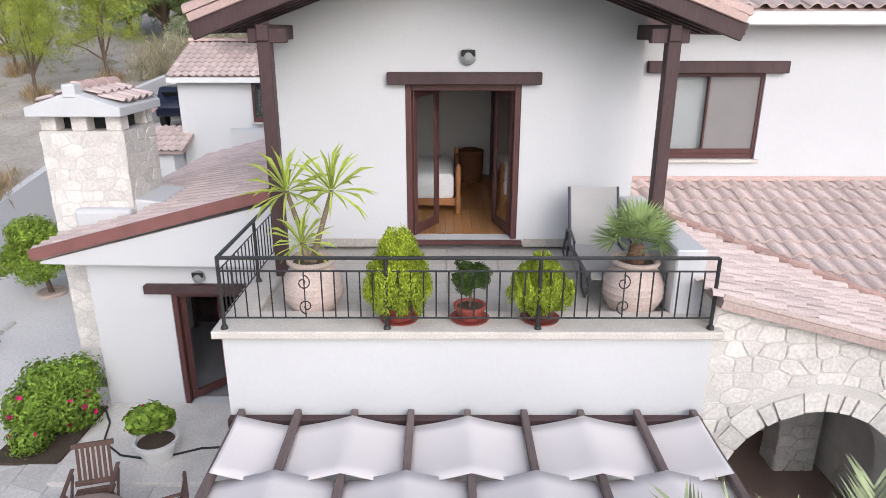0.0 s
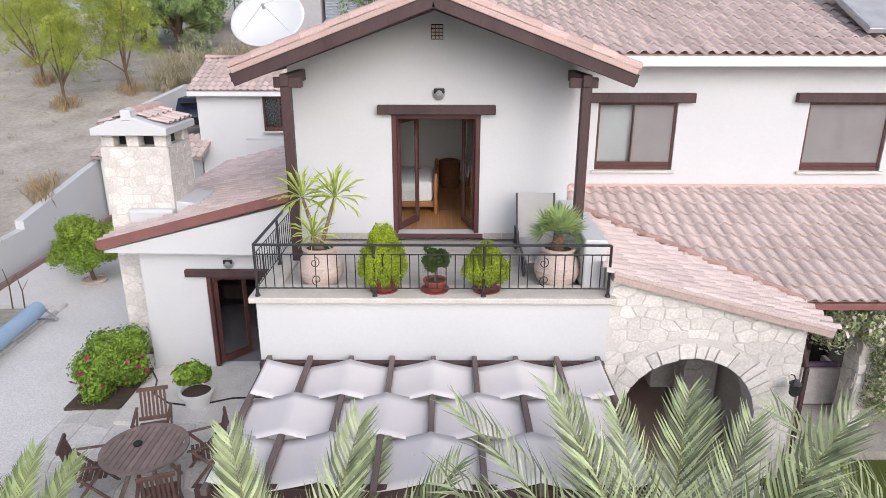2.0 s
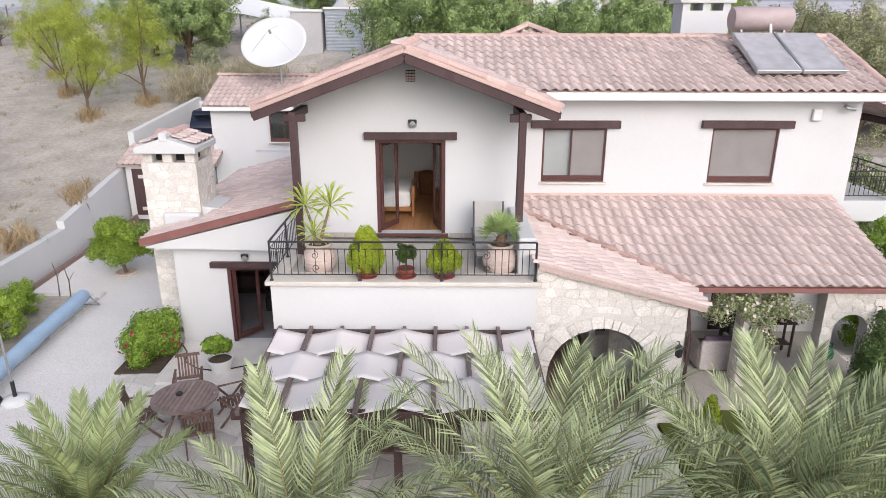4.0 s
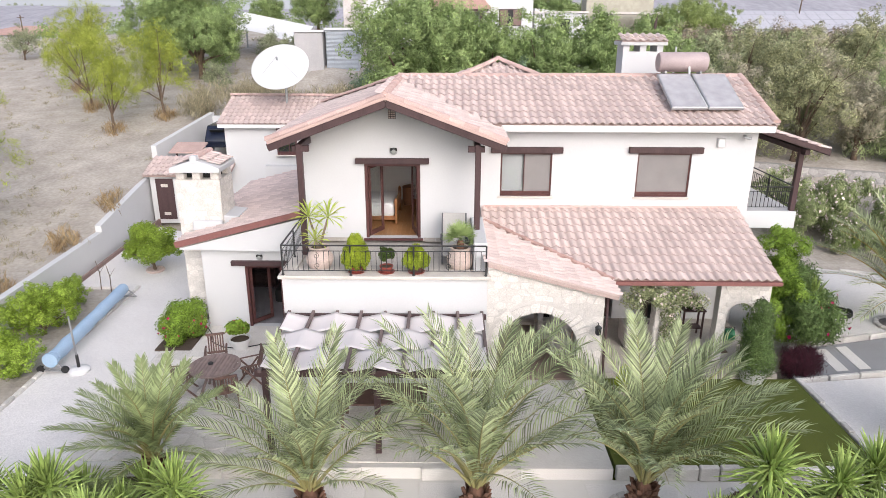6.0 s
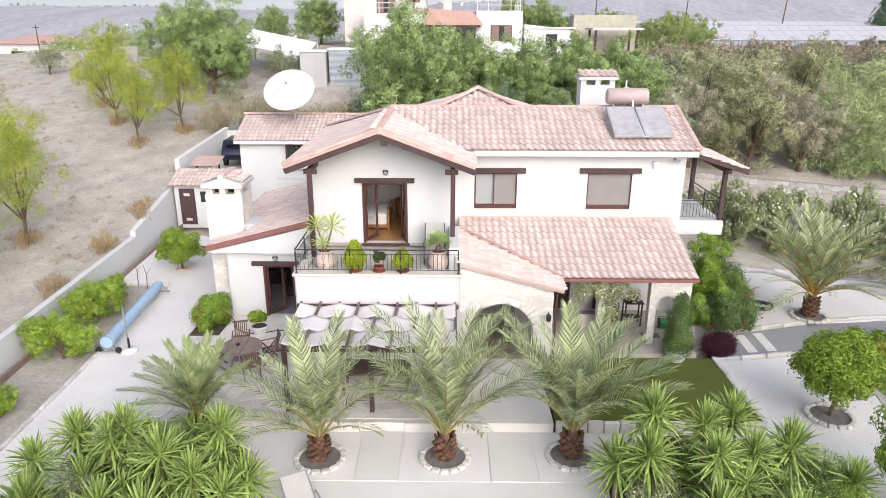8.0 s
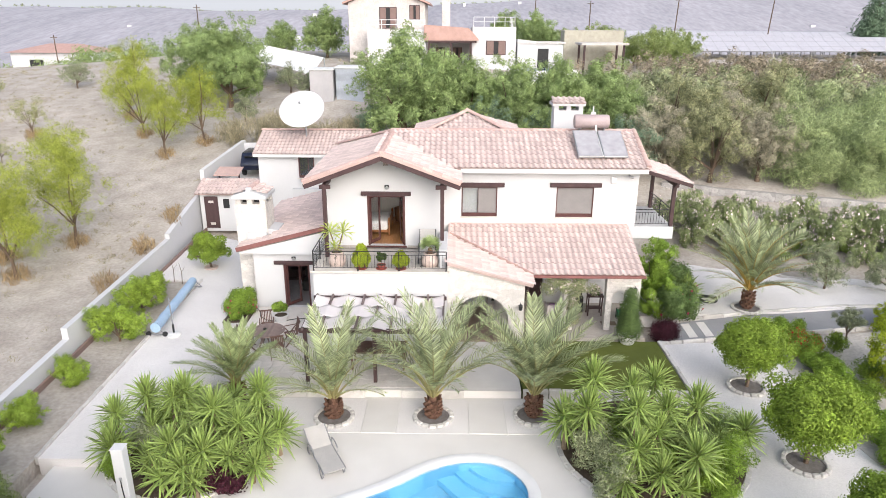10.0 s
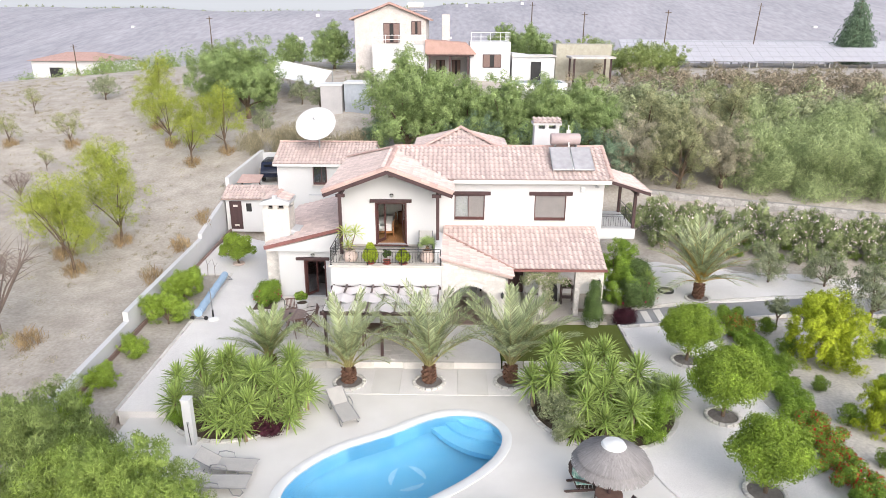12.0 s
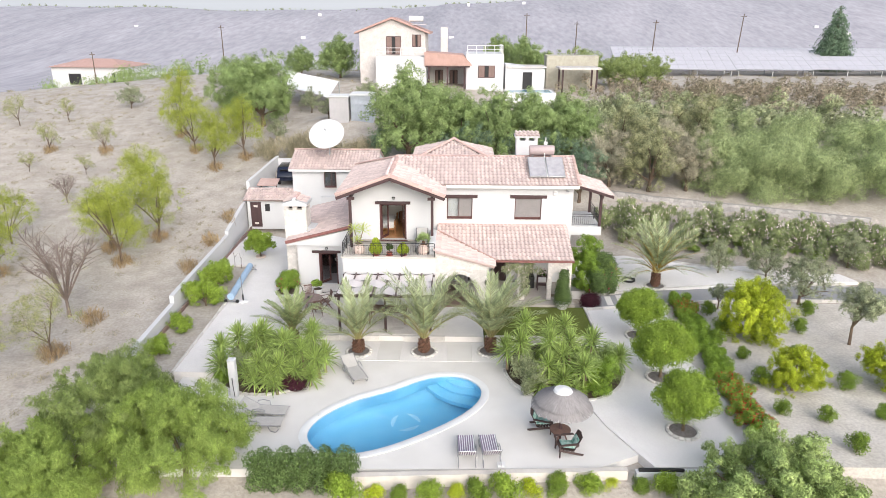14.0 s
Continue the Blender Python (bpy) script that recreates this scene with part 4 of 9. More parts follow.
# ---- windows and doors ----
SCREEN = mat("grey_insect_screen", (0.27, 0.25, 0.245), (0.24, 0.225, 0.22), 0.8, 2, 90, 0.0)
_n, _l = SCREEN.node_tree.nodes, SCREEN.node_tree.links
_mx, _tr = _n.new("ShaderNodeMixShader"), _n.new("ShaderNodeBsdfTransparent")
_mx.inputs[0].default_value = 0.38
_l.new(_n["Principled BSDF"].outputs[0], _mx.inputs[1]); _l.new(_tr.outputs[0], _mx.inputs[2]); _l.new(_mx.outputs[0], _n["Material Output"].inputs["Surface"])
def window(x0, x1, z0, z1, y, sill=True, split=0.5, blind=BLIND, half=False, screen=True):
    w = thing("window", "brown-framed sliding window with a grey blind behind the glass", "window")
    w.parent = villa
    t = 0.05
    for a, b, c, d, nm in ((x0, x1, z1 - t, z1, "frame"), (x0, x1, z0, z0 + t + 0.03, "frame"), (x0, x0 + t, z0 + t, z1 - t, "frame"), (x1 - t, x1, z0 + t, z1 - t, "frame")):
        bm = B(); box(bm, a, b, y + 0.03, y + 0.13, c, d); bevel(bm, 0.006); part(nm, bm, FRAME, w)
    xm = x0 + (x1 - x0) * split
    bm = B(); box(bm, xm - 0.022, xm + 0.022, y + 0.06, y + 0.12, z0 + t, z1 - t); part("mullion", bm, FRAME, w)
    for a, b in ((x0 + t, xm - 0.022), (xm + 0.022, x1 - t)):
        bm = B(); box(bm, a, b, y + 0.085, y + 0.091, z0 + t, z1 - t)
        g = part("pane", bm, GLASS, w); g.visible_shadow = False
    bm = B(); box(bm, x0 + 0.02, x1 - 0.02, y + 0.16, y + 0.18, z0 + 0.02, z1 - 0.02); part("blind", bm, blind, w)
    if screen:
        bm = B(); box(bm, xm if half else x0 + t, x1 - t, y + 0.048, y + 0.052, z0 + t + 0.102, z1 - t); part("insect_screen", bm, SCREEN, w, "fine grey insect screen").visible_shadow = False
    bm = B(); box(bm, x0 + t, x1 - t, y + 0.04, y + 0.06, z0 + t + 0.034, z0 + t + 0.10); part("screen_rail", bm, FRAME, w)
    if sill:
        bm = B(); box(bm, x0 - 0.06, x1 + 0.06, y - 0.06, y + 0.03, z0 - 0.05, z0 - 0.002); bevel(bm, 0.008); part("sill", bm, CAP, w)
    return w


del_cat = lambda ob: ob.pop("category", None)
for args in ((2.95, 4.42, 3.97, 5.23), (6.84, 8.37, 3.96, 5.24)):
    wob = window(*args, 1.3, split=0.47, half=args[0] < 5)
    del_cat(wob)
    beam("lintel", (args[0] - 0.28, 1.27, args[3] + 0.09), (args[1] + 0.28, 1.27, args[3] + 0.09), 0.16, 0.17, BROWN, wob, "dark timber lintel")
beam("lintel", (-1.0, -0.03, 5.25), (0.95, -0.03, 5.25), 0.18, 0.15, BROWN, villa, "dark timber lintel")
beam("lintel", (-4.86, 0.78, 2.06), (-3.2, 0.78, 2.06), 0.18, 0.14, BROWN, villa, "dark timber lintel")


def door_leaf(hx, hy, z0, z1, width, angle, owner, knob=1):
    """A glazed leaf hung at hx, hy and opened by the angle."""
    leaf = thing("door", "open glazed door leaf in a red-brown frame", "door", at=pose(hx, hy, 0, 0, 0, angle))
    leaf.parent = owner
    del_cat(leaf)
    for a, b, c, d in ((0, width, z1 - 0.09, z1), (0, width, z0, z0 + 0.13), (0, 0.09, z0 + 0.13, z1 - 0.09), (width - 0.09, width, z0 + 0.13, z1 - 0.09)):
        bm = B(); box(bm, a, b, -0.025, 0.025, c, d); bevel(bm, 0.006); part("rail", bm, FRAME, leaf)
    bm = B(); box(bm, 0.09, width - 0.09, -0.004, 0.004, z0 + 0.13, z1 - 0.09)
    g = part("pane", bm, GLASS, leaf); g.visible_shadow = False
    bm = B(); tube(bm, [(width - 0.05, -0.03, z0 + 1.0), (width - 0.05, -0.07, z0 + 1.0), (width - 0.17, -0.07, z0 + 1.0)], 0.009, 8); part("handle", bm, IRON, leaf, "black lever handle")
    return leaf


for x0, x1, y, z0, z1 in ((-0.78, 0.71, 0.0, 3.1, 5.17), (-4.5, -3.4, 0.8, 0.0, 1.98)):
    for a, b, c, d in ((x0, x0 + 0.08, z0, z1), (x1 - 0.08, x1, z0, z1), (x0 + 0.08, x1 - 0.08, z1 - 0.08, z1)):
        bm = B(); box(bm, a, b, y + 0.02, y + 0.16, c, d); bevel(bm, 0.006); part("door_frame", bm, FRAME, villa, "red-brown door frame")
bm = B(); box(bm, -0.85, 0.78, -0.06, 0.26, 3.035, 3.098); bevel(bm, 0.008); part("threshold", bm, FRAME, villa)
door_leaf(-0.70, 0.14, 3.12, 5.08, 0.70, 62, villa)
door_leaf(0.63, 0.14, 3.12, 5.08, 0.70, 105, villa)
door_leaf(-4.42, 0.92, 0.04, 1.9, 0.72, 50, villa)
bm = B(); box(bm, -4.6, -3.3, 0.55, 1.06, -0.06, -0.002); bevel(bm, 0.01); part("threshold", bm, SKIRT, villa)
for a, b in ((-2.2, -0.87), (0.8, 2.06)):
    n = max(1, round((b - a) / 0.33))
    for k in range(n):
        bm = B(); box(bm, a + (b - a) * k / n + 0.003, a + (b - a) * (k + 1) / n - 0.003, -0.016, -0.002, 3.0, 3.11); part("skirting_tile", bm, SKIRT, villa)
# balcony floor tiles
cell = B(); box(cell, -0.162, 0.162, -0.162, 0.162, -0.012, 0.0); bevel(cell, 0.003)
cell = mesh_of("floor_tile", cell, BALCONY_TILE)
bal = thing("balcony_floor", "pale square balcony floor tiles", "floor", "", "structure")
for i in range(13):
    for j in range(7):
        part("floor_tile", cell, BALCONY_TILE, bal).matrix_basis = pose(-2.06 + i * 0.33, -2.04 + j * 0.33, 2.945)
# wall lamps, vent
LAMPGLASS = mat("frosted_lamp_glass", (0.30, 0.31, 0.30), (0.26, 0.27, 0.26), 0.35, 6, 60, 0.02)


def bulkhead(x, y, z):
    lamp = thing("wall_lamp", "round grey bulkhead wall lamp with a half-hooded glass", "lamp", "bulkhead lamps", at=pose(x, y, z, 90, 0, 0))
    bm = B(); lathe(bm, [(0.095, 0.0), (0.10, 0.02), (0.10, 0.05), (0.085, 0.06)], 20); part("body", bm, STEEL, lamp, smooth=True)
    bm = B(); lathe(bm, [(0.075, 0.06), (0.06, 0.08), (0.03, 0.09)], 18); part("glass", bm, LAMPGLASS, lamp, smooth=True)
    bm = B(); box(bm, -0.088, 0.088, 0.0, 0.085, 0.055, 0.082); bevel(bm, 0.012, 1); part("hood", bm, BLACK, lamp)
    return lamp


bulkhead(0.02, -0.002, 5.51)
bulkhead(-4.02, 0.798, 2.25)
vent = thing("gable_vent", "small square terracotta lattice vent", "vent")
for i in range(3):
    for j in range(4):
        bm = B(); box(bm, -0.10 + i * 0.062, -0.05 + i * 0.062, -0.02, -0.001, 6.36 + j * 0.055, 6.40 + j * 0.055); part("lattice", bm, CLAYPOT, vent)
bm = B(); box(bm, -0.11, 0.085, -0.006, -0.0005, 6.35, 6.585); part("backing", bm, BLACK, vent)

# ---- bedroom and ground-floor room behind the doors ----
bm = B()
box(bm, -2.195, 1.965, 4.2, 4.3, 3.0, 5.75)
structure("bedroom_wall", bm, PLASTER_IN, "pale painted bedroom wall", "wall")
bm = B(); box(bm, 1.85, 1.96, 1.32, 4.2, 3.0, 5.75); structure("bedroom_wall", bm, PLASTER_IN, "pale painted bedroom wall", "wall")
bm = B(); box(bm, -2.2, 1.97, 0.26, 4.3, 5.62, 5.72); structure("ceiling", bm, PLASTER_IN, "plain white ceiling", "ceiling")
fl = thing("bedroom_floor", "warm oak plank floor", "floor", "", "structure")
plank = B(); box(plank, -0.062, 0.062, -0.655, 0.655, -0.02, 0.0); bevel(plank, 0.002)
plank = mesh_of("plank", plank, WOODFLOOR)
for i in range(32):
    for j in range(3):
        part("plank", plank, WOODFLOOR, fl).matrix_basis = pose(-2.1 + i * 0.127, 0.93 + j * 1.32, 3.1)
bm = B(); box(bm, -2.2, 1.97, 0.25, 4.25, 2.94, 3.075); structure("bedroom_subfloor", bm, CONCRETE, "concrete floor slab", "floor")
bed = thing("bed", "wooden bed with a white quilt", "bed")
LINEN = mat("white_linen", (0.74, 0.74, 0.75), (0.68, 0.68, 0.70), 0.9, 4, 70, 0.2)
PINE = mat("honey_pine", (0.36, 0.17, 0.07), (0.28, 0.13, 0.055), 0.45, 5, 60, 0.1)
bm = B(); box(bm, -2.1, -0.12, 1.35, 2.9, 3.3, 3.72); bevel(bm, 0.09, 3); part("quilt", bm, LINEN, bed, "smooth white quilt", True)
bm = B(); box(bm, -2.12, -0.1, 1.37, 2.88, 3.22, 3.34); part("base", bm, PINE, bed)
for y in (1.33, 2.9):
    bm = B(); lathe(bm, [(0.035, 3.1), (0.045, 3.3), (0.03, 3.45), (0.045, 3.6), (0.045, 3.82), (0.02, 3.88)], 12, (-0.06, y)); part("post", bm, PINE, bed, "turned pine post", True)
bm = B(); box(bm, -0.085, -0.035, 1.36, 2.88, 3.35, 3.75); bevel(bm, 0.01); part("footboard", bm, PINE, bed)
WICKER = mat("brown_wicker", (0.24, 0.11, 0.05), (0.17, 0.08, 0.04), 0.8, 20, 120, 0.8)
ham = thing("laundry_basket", "round brown wicker laundry basket with a lid", "basket")
bm = B(); lathe(bm, [(0.20, 3.1), (0.23, 3.3), (0.24, 3.62), (0.22, 3.66)], 20, (0.22, 3.6)); part("body", bm, WICKER, ham, smooth=True)
bm = B(); lathe(bm, [(0.245, 3.66), (0.245, 3.70), (0.12, 3.74), (0.03, 3.75)], 20, (0.22, 3.6)); part("lid", bm, WICKER, ham, smooth=True)
ward = thing("wardrobe", "tall dark wardrobe against the bedroom wall", "wardrobe")
bm = B(); box(bm, 0.62, 1.3, 3.6, 4.18, 3.1, 5.2); bevel(bm, 0.01); part("body", bm, BROWN, ward)
bm = B(); box(bm, 0.65, 0.95, 3.57, 3.6, 3.2, 5.1); part("door", bm, FRAME, ward)
bm = B(); box(bm, 0.97, 1.27, 3.57, 3.6, 3.2, 5.1); part("door", bm, FRAME, ward)
cur = thing("curtain", "pale curtain beside the bedroom door", "curtain")
bm = B()
cv = [(-2.1 + 0.9 * k / 30, 0.42 + 0.03 * math.sin(k * 1.25), z) for z in (3.12, 5.3) for k in range(31)]
part("cloth", raw("cloth", cv, [(k, k + 1, k + 32, k + 31) for k in range(30)], LINEN, True), LINEN, cur); bm.free()
bm = B(); box(bm, -5.46, -2.52, 1.05, 8.2, -0.2, 0.0); structure("room_floor", bm, mat("grey_floor_tile", (0.24, 0.23, 0.25), None, 0.3, 3, 40, 0.03), "grey tiled floor of the low room", "floor")
book = thing("bookcase", "tall dark wooden bookcase in the low room", "bookcase")
bm = B(); box(bm, -5.4, -2.56, 4.05, 4.1, 0.0, 2.5); part("back", bm, BROWN, book)
for x in (-5.4, -4.46, -3.52, -2.6):
    bm = B(); box(bm, x, x + 0.04, 3.7, 4.05, 0.0, 2.5); part("upright", bm, BROWN, book)
for z in (0.1, 0.6, 1.1, 1.6, 2.1):
    for x in (-5.36, -4.42, -3.48):
        bm = B(); box(bm, x, x + 0.9 - 0.02, 3.72, 4.05, z, z + 0.03); part("shelf", bm, BROWN, book)
sofa = thing("armchair", "dark armchair with a pale cushion", "armchair")
bm = B(); box(bm, -4.2, -3.3, 2.6, 3.4, 0.0, 0.45); bevel(bm, 0.08, 2); part("seat", bm, BLACK, sofa, smooth=True)
bm = B(); box(bm, -4.2, -3.3, 3.3, 3.55, 0.45, 1.1); bevel(bm, 0.08, 2); part("backrest", bm, BLACK, sofa, smooth=True)
bm = B(); box(bm, -0.22, 0.22, -0.06, 0.06, -0.22, 0.22, pose(-3.75, 3.2, 0.72, 0, 45, 0)); bevel(bm, 0.05, 2); part("cushion", bm, LINEN, sofa, "pale diamond-set cushion", True)

# ---- balcony railing ----
rail = thing("balcony_railing", "black wrought-iron balcony railing with scroll ornaments", "railing")


def rail_run(a, b, posts, scrolls=()):
    a, b = Vector(a), Vector(b)
    d = b - a
    L_ = d.length
    beam("top_rail", a + Vector((0, 0, 0.745)), b + Vector((0, 0, 0.745)), 0.045, 0.03, IRON, rail)
    beam("upper_bar", a + Vector((0, 0, 0.61)), b + Vector((0, 0, 0.61)), 0.015, 0.02, IRON, rail)
    beam("lower_bar", a + Vector((0, 0, 0.12)), b + Vector((0, 0, 0.12)), 0.015, 0.02, IRON, rail)
    for k in posts:
        p = a + d * k
        bm = B(); tube(bm, [p, p + Vector((0, 0, 0.745))], 0.02, 8); tube(bm, [p, p + Vector((0, 0, 0.035))], [0.04, 0.03], 12); part("post", bm, IRON, rail)
    n = round(L_ / 0.125)
    for i in range(1, n):
        k = i / n
        if any(abs(k - q) * L_ < 0.05 for q in posts) or any(abs(k - q) * L_ < 0.10 for q in scrolls):
            continue
        p = a + d * k
        bm = B(); tube(bm, [p + Vector((0, 0, 0.12)), p + Vector((0, 0, 0.61))], 0.008, 6); part("baluster", bm, IRON, rail)
    for k in scrolls:
        p, x = a + d * k, d.normalized()
        pts = []
        for s in (1, -1):
            for i in range(22):
                t = i / 21 * 2.6 * math.pi
                r = 0.075 * (1 - i / 26)
                q = p + Vector((0, 0, 0.365 + s * 0.125)) + x * (s * (r * math.sin(t) - 0.01)) + Vector((0, 0, s * r * math.cos(t) * 1.1))
                pts.append(q)
            bm = B(); tube(bm, pts, 0.007, 5); part("scroll", bm, IRON, rail, "curled iron scroll")
            pts = []
        bm = B(); tube(bm, [p + Vector((0, 0, 0.12)), p + Vector((0, 0, 0.61))], 0.007, 5); part("baluster", bm, IRON, rail)


rail_run((-2.46, -2.66, 3.018), (2.36, -2.66, 3.018), (0, 0.335, 0.645, 1), (0.17, 0.815))
rail_run((-2.46, -2.66, 3.018), (-2.46, -0.1, 3.018), (0.5, 1.0))

# ---- shade pergola with woven canopies ----
RAFTER = mat("sun_bleached_rafter", (0.19, 0.145, 0.14), (0.13, 0.10, 0.095), 0.75, 4, 60, 0.3, stretch=(1, 0.15, 1))
perg = thing("pergola", "dark timber pergola with cream cloth canopies woven over its rafters", "pergola")
PX = [-2.36 + 0.58 * i for i in range(9)]
beam("wall_beam", (-2.5, -2.72, 1.98), (2.38, -2.72, 1.98), 0.10, 0.13, BROWN, perg)
beam("front_beam", (-2.5, -5.3, 1.89), (2.38, -5.3, 1.89), 0.10, 0.15, BROWN, perg)
for x in PX:
    beam("rafter", (x, -2.70, 2.09), (x, -5.45, 2.00), 0.07, 0.085, RAFTER, perg)
for x in (-2.3, 0.0, 2.25):
    beam("post", (x, -5.3, -0.03), (x, -5.3, 1.82), 0.12, 0.12, BROWN, perg, "dark timber post", (0, 1, 0))
for row in range(3):
    ya, yb = -2.86 - 0.82 * row, -2.86 - 0.82 * row - 0.86
    over = row % 2
    for b0 in range(0 if over == 0 else 1, 9, 2):
        # one cloth hangs between the rafters it passes under, over the middle one
        i0, i1, i2 = b0 - 1, b0, b0 + 1
        xs = [PX[i] for i in (i0, i1, i2) if 0 <= i < 9]
        if len(xs) < 2:
            continue
        x0, x1, xp = min(xs), max(xs), PX[i1]
        verts, faces, nx, nyy = [], [], 16, 6
        for j in range(nyy + 1):
            y = ya + (yb - ya) * j / nyy
            for i in range(nx + 1):
                x = x0 + (x1 - x0) * i / nx
                peak = 1 - abs(x - xp) / 0.58
                z = 2.025 - 0.033 * (-2.7 - y) + 0.130 * peak - 0.012 * math.sin(math.pi * peak) - 0.012 * math.sin(math.pi * j / nyy)
                verts.append((x, y, z))
        for j in range(nyy):
            for i in range(nx):
                q = j * (nx + 1) + i
                faces.append((q, q + 1, q + nx + 2, q + nx + 1))
        cl = part("canopy", raw("canopy", verts, faces, CLOTH, True), CLOTH, perg, "sagging cream cloth canopy")
        sol = cl.modifiers.new("thick", "SOLIDIFY")
        sol.thickness = 0.006

# ---- side balcony with a lean-to roof ----
bm = B(); box(bm, 10.16, 12.1, 2.2, 5.6, 2.76, 3.30); bevel(bm, 0.02); part("side_balcony", bm, PLASTER, villa, "white side balcony with iron railings")
roof(villa, "side_roof", (12.55, 1.9, 5.25), (0, 1, 0), (-1, 0, 0.30), 3.9, 2.3)
beam("fascia", (12.58, 1.88, 5.17), (10.4, 1.88, 5.83), 0.05, 0.15, BROWN, villa)
beam("fascia", (12.58, 1.88, 5.15), (12.58, 5.8, 5.15), 0.05, 0.15, BROWN, villa)
for x, y in ((11.98, 2.32), (11.98, 5.4), (10.5, 5.4)):
    beam("post", (x, y, 3.3), (x, y, 5.2), 0.15, 0.15, BROWN, villa, "dark timber post", (0, 1, 0))
beam("plate_beam", (12.0, 2.0, 5.15), (12.0, 5.7, 5.15), 0.14, 0.16, BROWN, villa)
rail = thing("balcony_railing", "black wrought-iron railing of the side balcony", "railing")
rail_run((10.25, 2.28, 3.3), (11.95, 2.28, 3.3), (0, 1))
rail_run((11.98, 2.4, 3.3), (11.98, 5.5, 3.3), (0, 0.5, 1))
# sensor boxes under the eave
bm = B(); box(bm, 9.02, 9.22, 1.2, 1.295, 5.42, 5.68); bevel(bm, 0.02); alarm = thing("alarm_box", "small pale alarm box on the wall", "alarm"); part("box", bm, WHITE, alarm)
bm = B(); tube(bm, [(9.75, 1.29, 5.75), (9.75, 1.12, 5.72)], 0.035, 10); tube(bm, [(9.68, 1.12, 5.72), (9.86, 1.05, 5.70)], 0.045, 10); camr = thing("floodlight", "small grey floodlight under the eave", "lamp"); part("head", bm, STEEL, camr)

# ---- solar water heater ----
sol = thing("solar_heater", "two grey solar collectors below a horizontal water tank on the roof", "solar heater")
COLLECT = mat("grey_collector_glass", (0.40, 0.39, 0.41), (0.37, 0.36, 0.38), 0.25, 1, 3, 0.0, spec=0.5)
ROOFROT = math.degrees(math.atan(0.385))
for k in range(2):
    x = 7.62 + k * 1.03
    m = pose(x, 1.28, MAIN(1.28) + 0.16, ROOFROT + 4, 0, 0)
    bm = B(); box(bm, 0.0, 0.98, 0, 1.85, 0, 0.09, m); bevel(bm, 0.01); part("collector_case", bm, STEEL, sol)
    bm = B(); box(bm, 0.035, 0.945, 0.035, 1.815, 0.09, 0.096, m); part("collector_glass", bm, COLLECT, sol)
TANKM = mat("aged_pink_tank", (0.42, 0.34, 0.34), (0.36, 0.29, 0.29), 0.45, 4, 50, 0.05)
bm = B(); tube(bm, [(7.75, 3.35, 7.62), (7.8, 3.35, 7.62), (9.15, 3.35, 7.62), (9.2, 3.35, 7.62)], [0.26, 0.29, 0.29, 0.26], 24); part("tank", bm, TANKM, sol, "pinkish cylindrical water tank", True)
for x in (7.95, 9.0):
    bm = B(); box(bm, x, x + 0.05, 3.2, 3.5, 7.0, 7.4); part("bracket", bm, STEEL, sol)
bm = B(); tube(bm, [(8.62, 1.3, 6.5), (8.62, 3.0, 7.25), (8.62, 3.1, 7.5)], 0.035, 8); part("pipe", bm, WHITE, sol, "white lagged pipe")
ant = thing("roof_aerial", "small white aerial on the roof", "aerial")
bm = B(); tube(bm, [(9.0, 5.6, 6.2), (9.0, 5.6, 8.0)], 0.03, 8); box(bm, 8.9, 9.1, 5.5, 5.6, 7.4, 7.75); part("mast", bm, WHITE, ant)

# ---- building at the back, dish, outhouse, hip roof ----
hut = thing("rear_wing", "white rendered rear wing with a pink tile roof", "building")
bm = B(); box(bm, -8.75, -2.4, 12.85, 16.9, -0.2, 4.45); part("wall_block", bm, PLASTER, hut)
roof(hut, "roof_slope", (-8.95, 12.5, 4.42), (1, 0, 0), (0, 1, 0.385), 6.6, 2.7, near=300)
bm = B(); wallface(bm, [(12.6, 4.38), (17.4, 4.38), (15.0, 5.30)], -8.74, -2.42)
for v in bm.verts:
    v.co = (v.co.y, v.co.x, v.co.z)
part("gable_end", bm, PLASTER, hut)
roof(hut, "roof_slope", (-2.35, 17.5, 4.42), (-1, 0, 0), (0, -1, 0.385), 6.6, 2.7, near=0)
ridge(hut, (-8.95, 15.0, 5.42), (-2.35, 15.0, 5.42))
bm = B(); box(bm, -8.93, -2.4, 12.47, 12.845, 4.23, 4.39); part("cornice", bm, WHITE, hut)
wv = window(-6.36, -5.46, 2.98, 4.20, 12.66, True, 0.62, BLACK, screen=False); wv.parent = hut; del_cat(wv)
wv["label"] = "small dark window in a brown frame"
outh = thing("outhouse", "small white outhouse with a dark brown door", "outhouse")
bm = B(); box(bm, -12.1, -8.8, 12.0, 14.3, -0.1, 2.2); part("wall_block", bm, PLASTER, outh)
roof(outh, "roof_slope", (-12.3, 11.75, 2.22), (1, 0, 0), (0, 1, 0.34), 3.9, 1.7)
dr = thing("door", "dark brown door with two pale vents", "door"); dr.parent = outh; del_cat(dr)
bm = B(); box(bm, -11.85, -11.05, 11.95, 11.995, 0.1, 2.0); bevel(bm, 0.01); part("panel", bm, BROWN, dr)
for z in (1.62, 0.3):
    bm = B(); box(bm, -11.6, -11.3, 11.93, 11.948, z, z + 0.14); part("vent", bm, CAP, dr)
bm = B(); box(bm, -10.75, -10.4, 11.97, 11.998, 1.3, 1.85); part("window", bm, BLACK, outh, "small dark window")
